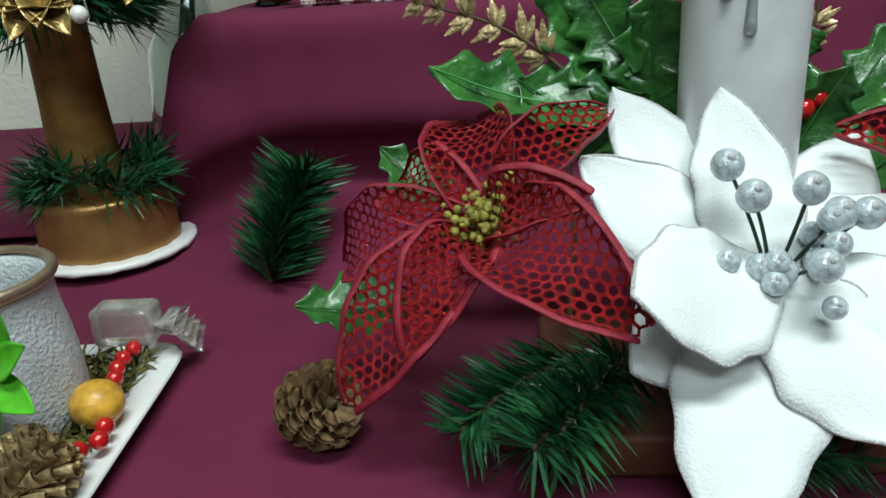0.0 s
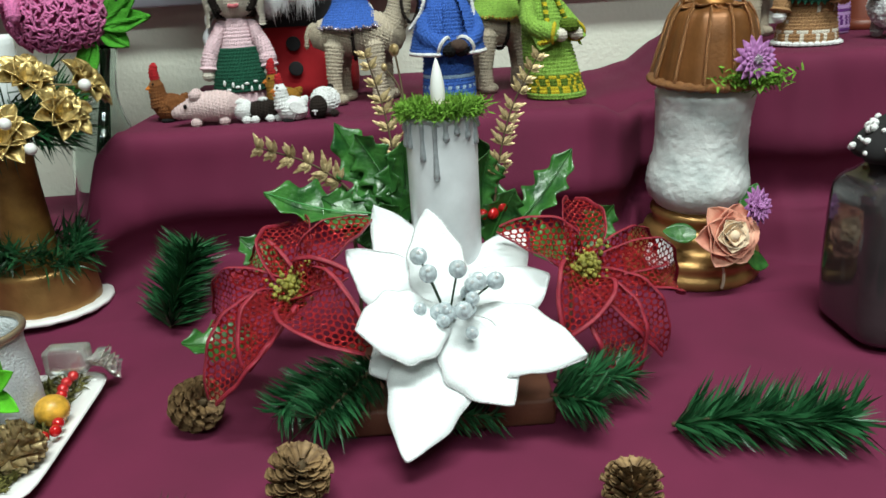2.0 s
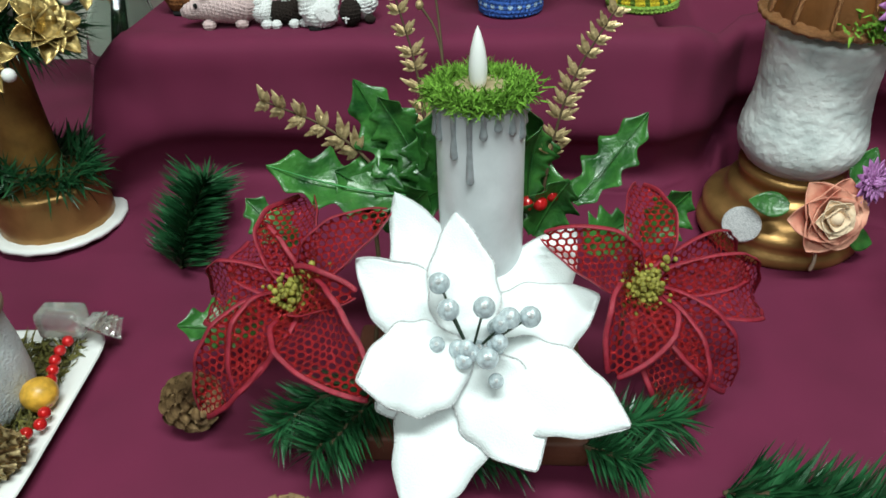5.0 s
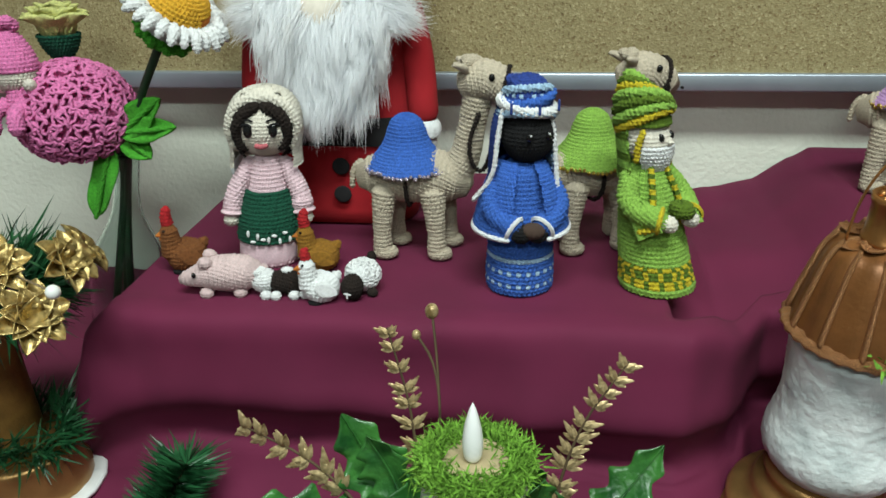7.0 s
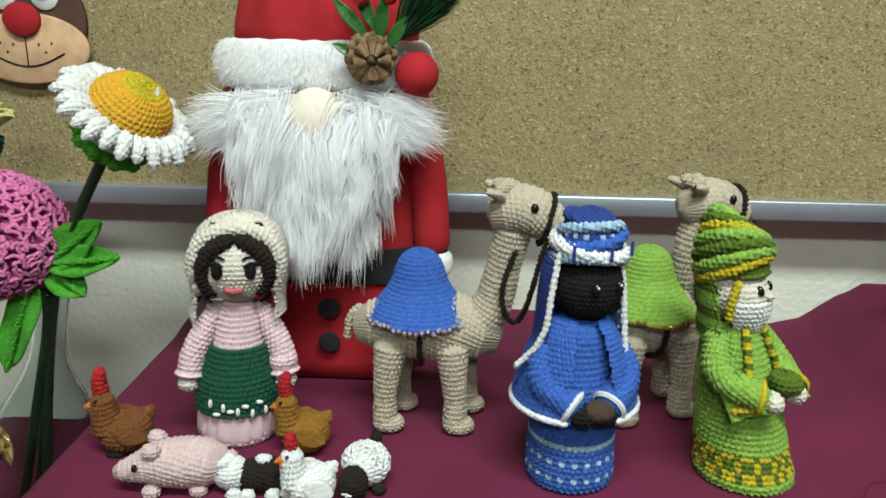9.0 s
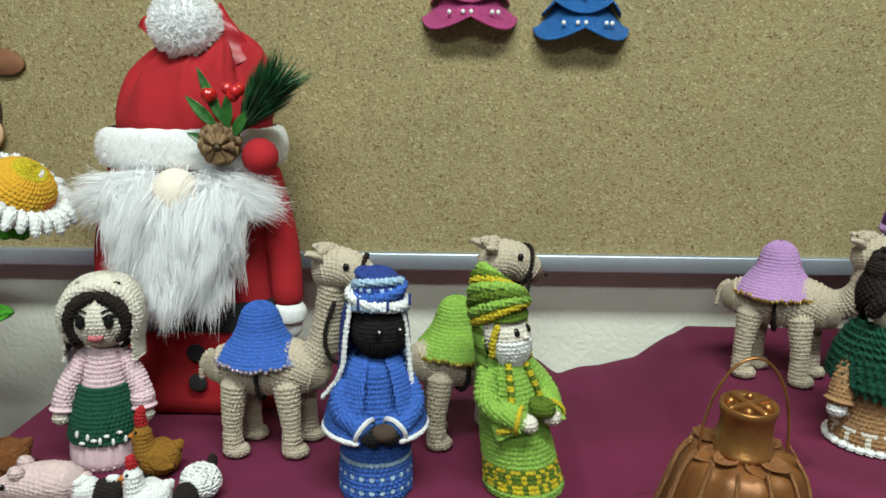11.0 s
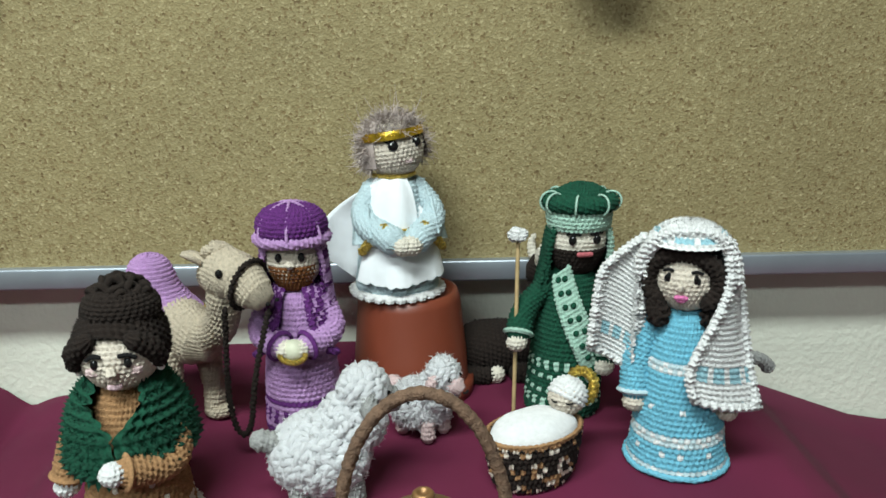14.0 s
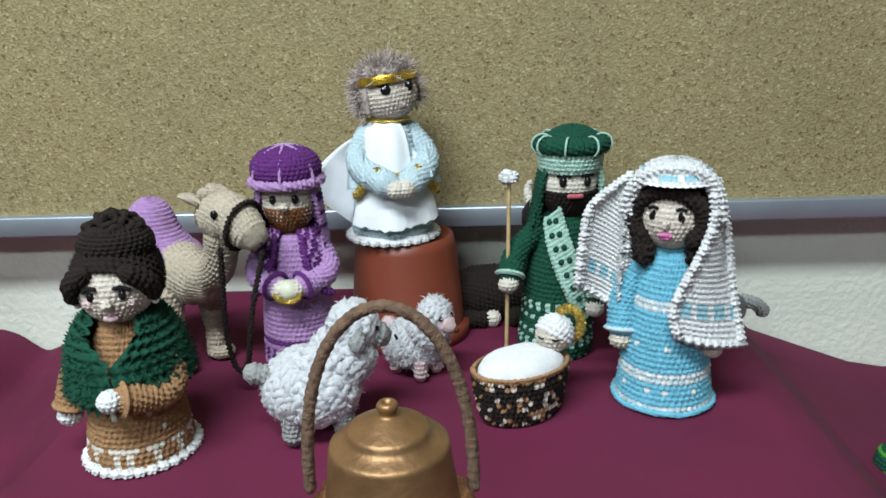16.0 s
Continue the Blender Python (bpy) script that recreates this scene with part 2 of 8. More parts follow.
DARKGLASS = mk("dark_smoked_glass", (0.035, 0.030, 0.032), 0.12, 0, 0.2, 30, 0.05, 200, coat=0.4)
WIRE = mk("thin_wire", (0.45, 0.36, 0.25), 0.35, 0.8)

# ---- mesh building ----
ORIGIN = {}
TAU = 2 * math.pi


def P3(v):
    return np.array(v, float)


def unit(v):
    v = P3(v)
    return v / (np.linalg.norm(v) + 1e-12)


def smooth(pts, n=2):
    p = P3(pts)
    for _ in range(n):
        q = np.empty((2 * len(p), p.shape[1]))
        q[0], q[-1] = p[0], p[-1]
        q[1:-1:2] = 0.75 * p[:-1] + 0.25 * p[1:]
        q[2:-1:2] = 0.25 * p[:-1] + 0.75 * p[1:]
        p = q
    return p


def resample(p, n):
    p = P3(p)
    d = np.r_[0, np.cumsum(np.linalg.norm(np.diff(p, axis=0), axis=1))]
    s = np.linspace(0, d[-1], n)
    return np.stack([np.interp(s, d, p[:, k]) for k in range(p.shape[1])], 1)


KNIT = (0.0039, 0.0044, 0.0021)
FINE = (0.0034, 0.0039, 0.0017)
ROW = {KNIT: 0.0045, FINE: 0.0038}


def stitch_relief(i, j):
    """Crochet: slanting stitches in rows, a small hole at the foot of each, all a little uneven."""
    groove, side = i % 3 == 0, (j + 2 * (i // 3)) % 3 == 0
    h = np.where(groove, np.where(side, -0.75, 0.30), np.where(side, 0.25, np.where(i % 3 == 1, 1.0, 0.85)))
    return h * (0.8 + 0.4 * np.mod(np.sin((i // 3) * 12.9898 + (j // 3) * 78.233) * 43758.5453, 1.0)) - 0.6


class Geo:
    """Collects grids of faces with their materials; make() links them as one mesh."""

    def __init__(self):
        self.v, self.f, self.m, self.mats, self.n = [], [], [], [], 0

    def slot(self, m):
        if m not in self.mats:
            self.mats.append(m)
        return self.mats.index(m)

    def grid(self, p, mat, wrap=False, fm=None):
        n, m = p.shape[:2]
        idx = np.arange(n * m).reshape(n, m) + self.n
        if wrap:
            idx = np.concatenate([idx, idx[:, :1]], 1)
        q = np.stack([idx[:-1, :-1], idx[:-1, 1:], idx[1:, 1:], idx[1:, :-1]], -1)
        self.v.append(p.reshape(-1, 3))
        self.n += n * m
        self.f.extend(q.reshape(-1, 4).tolist())
        base = self.slot(mat)
        if fm is None:
            self.m.extend([base] * (q.shape[0] * q.shape[1]))
        else:
            for i in range(q.shape[0]):
                for j in range(q.shape[1]):
                    k = fm(i, j)
                    self.m.append(base if k is None else self.slot(k))
        return self

    def faces(self, verts, faces, mat):
        s = self.slot(mat)
        self.v.append(P3(verts))
        self.f.extend([[i + self.n for i in f] for f in faces])
        self.m.extend([s] * len(faces))
        self.n += len(verts)
        return self

    def lathe(self, prof, mat, at=(0, 0, 0), seg=24, knit=None, rot=None, scale=(1, 1, 1), warp=None, fm=None, arc=None, face=0.0, sm=2, n=None, pleat=None):
        prof = smooth(prof, sm) if sm else P3(prof)
        L = np.sum(np.linalg.norm(np.diff(prof, axis=0), axis=1))
        if knit:
            rows = max(2, int(round(L / knit[0])))
            q = resample(prof, 3 * rows + 1)
            span = 1 if arc is None else (arc[1] - arc[0]) / 360
            nst = max(5, int(round(TAU * np.max(q[:, 0]) * span / knit[1])))
            cols = 3 * nst
        else:
            q = resample(prof, n or max(8, 3 * len(prof) // 2)) if sm else prof
            cols = seg
        t = np.gradient(q, axis=0)
        nr = np.stack([t[:, 1], -t[:, 0]], 1)
        nr /= np.linalg.norm(nr, axis=1)[:, None] + 1e-9
        if arc is None:
            a = np.arange(cols) / cols * TAU
        else:
            a = np.radians(np.linspace(arc[0], arc[1], cols + 1))
        a = a + math.radians(face)
        i, j = np.arange(len(q))[:, None], np.arange(len(a))[None, :]
        off = np.zeros((len(q), len(a)))
        if knit:
            off = knit[2] * stitch_relief(i, j)
        if pleat:
            off = off + pleat[1] * np.cos((a - math.radians(face)) * pleat[0])[None, :] * np.clip(q[:, :1] / (np.max(q[:, 0]) + 1e-9), 0, 1)
        r = q[:, 0][:, None] + off * nr[:, 0][:, None]
        z = q[:, 1][:, None] + off * nr[:, 1][:, None]
        p = np.stack([np.maximum(r, 0) * np.sin(a)[None, :], -np.maximum(r, 0) * np.cos(a)[None, :], z], -1) * P3(scale)
        if warp:
            p = warp(p)
        if rot is not None:
            p = p @ np.array(rot.to_3x3()).T
        f2 = None
        if fm:
            k = knit[0] / ROW.get(knit, knit[0]) if knit else 1
            f2 = (lambda i, j: fm(int((i // 3 + 0.5) * k), j // 3)) if knit else fm
        self.grid(p + P3(at), mat, arc is None, f2)
        return self

    def ball(self, c, r, mat, knit=None, rot=None, seg=14, fm=None, face=0.0):
        r = (r, r, r) if not hasattr(r, "__len__") else r
        R = max(r)
        a = np.linspace(-math.pi / 2, math.pi / 2, 13 if not knit else 40)
        prof = np.stack([R * np.cos(a), R * np.sin(a)], 1)
        prof[0, 0] = prof[-1, 0] = 0
        return self.lathe(prof, mat, c, seg, knit, rot, (r[0] / R, r[1] / R, r[2] / R), sm=0, fm=fm, face=face)

    def tube(self, pts, rad, mat, seg=8, knit=None, sm=2, cap=True, flat=1.0, fm=None, n=None):
        pts = smooth(pts, sm) if sm else P3(pts)
        L = np.sum(np.linalg.norm(np.diff(pts, axis=0), axis=1))
        rad = [rad] * 2 if not hasattr(rad, "__len__") else rad
        rm = max(rad)
        if knit:
            cnt = 3 * max(2, int(round(L / knit[0]))) + 1
            seg = 3 * max(4, int(round(TAU * rm / knit[1])))
        else:
            cnt = n or max(4, len(pts))
        q = resample(pts, cnt)
        r = np.interp(np.linspace(0, 1, cnt), np.linspace(0, 1, len(rad)), rad)
        d = np.gradient(q, axis=0)
        d /= np.linalg.norm(d, axis=1)[:, None] + 1e-12
        u = np.cross(d[0], (0, 0, 1) if abs(d[0][2]) < 0.9 else (1, 0, 0))
        rings = []
        a = np.arange(seg) / seg * TAU
        for k in range(cnt):
            u = unit(u - d[k] * (u @ d[k]))
            w = np.cross(d[k], u)
            rr = np.full(seg, r[k])
            if knit:
                rr = rr + knit[2] * stitch_relief(k, np.arange(seg))
            rings.append(q[k] + rr[:, None] * (np.cos(a)[:, None] * u + flat * np.sin(a)[:, None] * w))
        if cap:
            for end, k, s in ((0, 0, -1), (1, cnt - 1, 1)):
                c1 = q[k] + s * d[k] * r[k] * 0.55 + (rings[k if end == 0 else -1] - q[k]) * 0.72
                c2 = np.repeat((q[k] + s * d[k] * r[k] * 0.75)[None], seg, 0)
                if end == 0:
                    head = [c2, c1]
                else:
                    rings = head + rings + [c1, c2]
        f2 = (lambda i, j: fm(i // 3, j // 3)) if fm and knit else fm
        self.grid(np.array(rings), mat, True, f2)
        return self

    def sheet(self, base, tip, up, wfn, mat, cup=0.0, curl=0.0, th=0.0012, nu=12, nv=6, rim=None, rimr=0.0013, wave=0.0, seed=0, crease=0.0):
        base, tip = P3(base), P3(tip)
        ax = tip - base
        L = np.linalg.norm(ax)
        ax = ax / L
        up = unit(P3(up) - ax * (P3(up) @ ax))
        side = np.cross(ax, up)
        rnd = random.Random(seed)
        ph = rnd.random() * 6
        s = np.linspace(0, 1, nu + 1)
        tops, edges = [], [[], []]
        for k in s:
            w = max(wfn(k), 0.0004)
            row = []
            for v in np.linspace(-1, 1, nv + 1):
                h = cup * w * v * v + curl * L * (k * k - k) * 4 * 0.25 + crease * w * abs(v) + wave * L * math.sin(ph + 9 * k + 2.2 * v) * (0.25 + 0.75 * abs(v))
                row.append(base + ax * L * k + side * w * v + up * h)
            tops.append(row)
            edges[0].append(row[0])
            edges[1].append(row[-1])
        t = np.array(tops)
        both = np.concatenate([t, (t - up * th)[:, ::-1]], 1)
        self.grid(both[:, ::-1], mat, True)
        if rim is not None:
            e = edges[0] + edges[1][::-1]
            self.tube([x - up * th * 0.5 for x in e], rimr, rim, 5, sm=0)
        return self

    def needles(self, base, dirs, length, width, mat, bow=0.08):
        base, dirs = P3(base), P3(dirs)
        n = len(base)
        d = dirs / (np.linalg.norm(dirs, axis=1)[:, None] + 1e-9)
        ref = np.random.RandomState(n).normal(size=(n, 3))
        sd = np.cross(d, ref)
        sd /= np.linalg.norm(sd, axis=1)[:, None] + 1e-9
        ln = P3(length)[:, None] if hasattr(length, "__len__") else length
        bend = np.cross(d, sd) * bow * ln
        a, b = base - sd * width, base + sd * width
        m1, m2 = base + d * ln * 0.55 + bend * 0.6 - sd * width, base + d * ln * 0.55 + bend * 0.6 + sd * width
        e = base + d * ln + bend * 0.2
        v = np.stack([a, b, m2, m1, e], 1).reshape(-1, 3)
        k = np.arange(n)[:, None] * 5
        s = self.slot(mat)
        self.f.extend((k + np.array([0, 1, 2, 3]) + self.n).tolist())
        self.f.extend((k + np.array([3, 2, 4]) + self.n).tolist())
        self.m.extend([s] * (2 * n))
        self.v.append(v)
        self.n += 5 * n
        return self

    def strands(self, base, d0, d1, length, width, mat, seg=4):
        """Ribbons of hair that turn from direction d0 at the root to d1 at the tip."""
        base, d0, d1 = P3(base), P3(d0), P3(d1)
        n = len(base)
        ln = P3(length)[:, None] * np.ones((n, 1))
        d0 = d0 / (np.linalg.norm(d0, axis=1)[:, None] + 1e-9)
        d1 = d1 / (np.linalg.norm(d1, axis=1)[:, None] + 1e-9)
        sd = np.cross(d0 + d1, np.random.RandomState(n).normal(size=(n, 3)))
        sd /= np.linalg.norm(sd, axis=1)[:, None] + 1e-9
        p, rows = base, []
        for k in range(seg + 1):
            q = k / seg
            w = width * (1.0 - 0.85 * q * q)
            rows += [p - sd * w, p + sd * w]
            d = d0 * (1 - q) + d1 * q
            p = p + d / (np.linalg.norm(d, axis=1)[:, None] + 1e-9) * ln / seg
        v = np.stack(rows, 1).reshape(-1, 3)
        m = 2 * (seg + 1)
        o = np.arange(n)[:, None] * m + self.n
        s = self.slot(mat)
        for k in range(seg):
            self.f.extend((o + np.array([0, 1, 3, 2]) + 2 * k).tolist())
        self.m.extend([s] * (n * seg))
        self.v.append(v)
        self.n += n * m
        return self

    def shear(self, at, kx, ky=0.0):
        """Leans everything built so far: metres sideways for each metre up."""
        for v in self.v:
            h = v[:, 2] - at[2]
            v[:, 0] += kx * h
            v[:, 1] += ky * h
        return self

    def size(self, at, k):
        """Scales everything built so far about the point at."""
        for v in self.v:
            v[:] = (v - P3(at)) * k + P3(at)
        return self

    def make(self, name, origin=(0, 0, 0), parent=None, label="", category="", group="", kind="", flat=False):
        origin = P3(origin)
        me = bpy.data.meshes.new(name)
        me.from_pydata((np.concatenate(self.v) - origin).tolist(), [], self.f)
        for m in self.mats:
            me.materials.append(m)
        me.polygons.foreach_set("material_index", self.m)
        if not flat:
            me.polygons.foreach_set("use_smooth", [True] * len(self.f))
        me.update()
        ob = new(name, me)
        ORIGIN[ob] = origin
        if parent is not None:
            ob.parent = parent
            ob.location = origin - ORIGIN[parent]
        else:
            ob.location = origin
        return tagged(ob, label, category, group, kind)


def empty(name, at, label, category, group=""):
    ob = new(name)
    ob.empty_display_size = 0.02
    ob.location = at
    ORIGIN[ob] = P3(at)
    return tagged(ob, label, category, group)


def box(g, lo, hi, mat, bev=0.0):
    lo, hi = P3(lo), P3(hi)
    bm = bmesh.new()
    bmesh.ops.create_cube(bm, size=1)
    for v in bm.verts:
        v.co = Vector([(lo[k] + hi[k]) / 2 + v.co[k] * (hi[k] - lo[k]) for k in range(3)])
    if bev:
        bmesh.ops.bevel(bm, geom=bm.edges[:], offset=bev, segments=2, affect="EDGES", profile=0.5)
    bm.verts.index_update()
    g.faces([tuple(v.co) for v in bm.verts], [[v.index for v in f.verts] for f in bm.faces], mat)
    bm.free()
    return g


def fz(a, b, x):
    t = min(1, max(0, (x - a) / (b - a)))
    return t * t * (3 - 2 * t)


# ---- the setting ----
WALL_Y, LEFT_TOP, RIGHT_TOP = 0.042, 0.177, 0.217


def setting():
    g = box(Geo(), (-2.5, WALL_Y, -0.75), (3.0, WALL_Y + 0.12, 1.9), PLASTER)
    g.make("wall_north", (0, WALL_Y, -0.75), label="cream textured plaster wall behind the display", category="wall", kind="structure", flat=True)
    # unseen rest of the room, closes it and returns little light
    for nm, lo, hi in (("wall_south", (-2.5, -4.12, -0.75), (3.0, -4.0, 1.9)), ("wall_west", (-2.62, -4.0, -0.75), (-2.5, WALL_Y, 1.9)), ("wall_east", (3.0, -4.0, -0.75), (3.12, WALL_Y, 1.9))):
        box(Geo(), lo, hi, UNSEEN_WALL).make(nm, lo, label="plain grey wall, unseen, kept dark to limit bounced light", category="wall", kind="structure", flat=True)
    box(Geo(), (-2.62, -4.12, -0.85), (3.12, 0.18, -0.75), FLOOR).make("floor", (0, 0, -0.75), label="plain grey floor of the room", category="floor", kind="structure", flat=True)
    box(Geo(), (-2.62, -4.12, 1.9), (3.12, 0.18, 2.0), UNSEEN_WALL).make("ceiling", (0, 0, 1.9), label="plain grey ceiling, unseen, kept dark to limit bounced light", category="ceiling", kind="structure", flat=True)
    # cork board with its aluminium frame
    board = empty("cork_board", (0.4, 0.0, 0.296), "large tan cork notice board in a grey aluminium frame", "notice board")
    box(Geo(), (-1.0, 0.0, 0.305), (1.9, 0.022, 1.45), CORK).make("cork_sheet", (-1.0, 0, 0.305), board, flat=True)
    for lo, hi in (((-1.02, -0.008, 0.296), (1.92, 0.024, 0.3155)), ((-1.02, -0.012, 1.44), (1.92, 0.024, 1.46)), ((-1.02, -0.012, 0.316), (-1.0, 0.024, 1.4395)), ((1.9, -0.012, 0.316), (1.92, 0.024, 1.4395))):
        box(Geo(), lo, hi, ALU, 0.002).make("frame_rail", lo, board, "brushed grey aluminium rail")
    # table under the cloth
    t = empty("display_table", (0.3, -0.4, -0.75), "plain table under a burgundy cloth", "table")
    box(Geo(), (-1.0, -0.8, -0.05), (1.6, 0.035, -0.012), WOOD).make("tabletop", (-1.0, -0.8, -0.05), t, flat=True)
    for x in (-0.95, 1.5):
        for y in (-0.75, -0.02):
            box(Geo(), (x, y, -0.75), (x + 0.05, y + 0.05, -0.051), WOOD).make("leg", (x, y, -0.75), t, flat=True)


TOPX = [-1.05, -0.405, -0.372, -0.345, -0.325, 0.165, 0.185, 0.21, 0.25, 0.30, 0.335, 0.36, 0.86, 0.885, 0.93, 1.05, 1.65]
TOPZ = [0.022, 0.026, 0.075, 0.158, LEFT_TOP, LEFT_TOP, 0.172, 0.158, 0.163, 0.178, 0.205, RIGHT_TOP, RIGHT_TOP, 0.208, 0.165, 0.12, 0.11]
FRX = [-1.05, 0.16, 0.20, 0.24, 0.30, 0.38, 0.9, 1.65]
FRY = [-0.345, -0.345, -0.325, -0.27, -0.27, -0.335, -0.335, -0.30]


def cloth():
    xs = np.unique(np.round(np.r_[np.linspace(-1.05, -0.4, 26), np.linspace(-0.4, -0.3, 34), np.linspace(-0.3, 0.15, 60), np.linspace(0.15, 0.4, 48), np.linspace(0.4, 0.84, 50), np.linspace(0.84, 1.0, 30), np.linspace(1.0, 1.65, 20)], 4))
    cols = []
    for x in xs:
        h, f = np.interp(x, TOPX, TOPZ), np.interp(x, FRX, FRY)
        f += 0.008 * noise.noise((x * 9, 3, 1)) + 0.006 * noise.noise((x * 23, 5, 2))
        foot = 0.034 if x < 0.22 else 0.05
        foot *= 0.25 + 0.75 * fz(-0.36, -0.26, x)
        foot = min(foot, h - 0.004)
        line = [(-0.835, -0.6), (-0.832, -0.2), (-0.828, -0.02), (-0.81, 0.0)]
        pts = list(resample(smooth(line, 2), 14))
        for y in np.linspace(-0.80, f + 0.0, 74):
            z = foot * fz(-0.47 + (f + 0.435) * fz(0.10, 0.20, x) * (1 - fz(0.40, 0.50, x)), f, y) + 0.003 * noise.noise((x * 6, y * 6, 4)) + 0.0022 * (1 - abs(noise.noise((x * 5 + y * 4, y * 9 - x * 3, 8)))) ** 6
            pts.append((y, z))
        d = h - foot
        bulge = 0.012 * noise.noise((x * 6, 1, 9))
        face = [(f, foot), (f + 0.022, foot + 0.08 * d), (f + 0.012, foot + 0.30 * d), (f - 0.010 + bulge, foot + 0.42 * d), (f - 0.001 + bulge, foot + 0.7 * d), (f, foot + 0.93 * d), (f + 0.008, h), (f + 0.03, h + 0.001)]
        for y, z in resample(smooth(face, 3), 40)[1:]:
            k = (z - foot) / max(d, 1e-4)
            y += d * (0.085 * noise.noise((x * 9, z * 9, 6)) + 0.05 * noise.noise((x * 24, z * 6, 3))) * (1 - 0.75 * k)
            pts.append((y, z))
        for y in np.linspace(f + 0.03, WALL_Y - 0.004, 46)[1:]:
            z = h + 0.0012 * noise.noise((x * 12, y * 12, 7)) * min(1, (y - f) * 14) + 0.005 * fz(-0.02, 0.03, y)
            if 0.15 < x < 0.36:
                z += 0.008 * noise.noise((x * 26 + y * 4, y * 5, 5)) - 0.03 * fz(-0.12, -0.27, y)
            pts.append((y, z))
        cols.append([(x, y, z) for y, z in pts])
    p = np.array(cols).transpose(1, 0, 2)
    Geo().grid(p, CLOTH).make("tablecloth", (0.3, -0.4, 0), label="burgundy cotton cloth draped over table and raised steps", category="tablecloth")


setting()
cloth()


# ---- crocheted figures ----
def around(c, face, az, el, r):
    """A point on a ball round c: az to the figure's left hand (degrees), el up."""
    a, e = math.radians(face + az), math.radians(el)
    return P3(c) + P3((math.sin(a) * math.cos(e), -math.cos(a) * math.cos(e), math.sin(e))) * P3(r)


def eyes(g, c, face, r, mat=BLACKGLOSS, size=0.0030, az=22, el=6, brow=None):
    for s in (-1, 1):
        p = around(c, face, s * az, el, (r, r, r))
        g.ball(p, (size, size, size * 1.35), mat)
        if brow is not None:
            a, b = around(c, face, s * (az - 10), el + 16, (r + 0.001,) * 3), around(c, face, s * (az + 14), el + 18, (r + 0.001,) * 3)
            g.tube([a, (a + b) / 2 + P3((0, 0, 0.0012)), b], 0.0009, brow, 5)


def mouth(g, c, face, r, mat, w=13, el=-24, t=0.0016):
    g.tube([around(c, face, a, el - (0 if a else 3), (r + 0.0008,) * 3) for a in (-w, 0, w)], t, mat, 6)


def arm(g, at, face, s, sh, elbow, hand, r, mat, skin, cuff=None, hr=0.0072):
    """s: -1 the figure's right, 1 its left; points as (sideways, forward, up)."""
    a = math.radians(face)
    fx, fy, sx, sy = math.sin(a), -math.cos(a), math.cos(a), math.sin(a)

    def w(q):
        return P3(at) + P3((s * q[0] * sx + q[1] * fx, s * q[0] * sy + q[1] * fy, q[2]))
    g.tube([w(sh), w(elbow), w(hand)], [r * 0.85, r * 1.1, r * 1.15], mat, knit=FINE)
    d = unit(w(hand) - w(elbow))
    if cuff is not None:
        g.lathe([(r * 1.15, -0.002), (r * 1.5, 0), (r * 1.15, 0.002)], cuff, w(hand), 14, rot=Vector(d).to_track_quat("Z", "Y").to_matrix())
    g.ball(w(hand) + d * hr * 0.9, (hr, hr, hr * 0.9), skin, knit=FINE)


def hem(g, at, r, z, mat, bump=0.0016, n=26, seed=0):
    rnd = random.Random(seed)
    pts = [P3(at) + P3((math.cos(k / n * TAU) * r, math.sin(k / n * TAU) * r, z + rnd.uniform(-1, 1) * bump * 0.4)) for k in range(n + 1)]
    g.tube(pts, bump, mat, 6, knit=(0.005, 0.003, 0.0007), sm=0, cap=False)


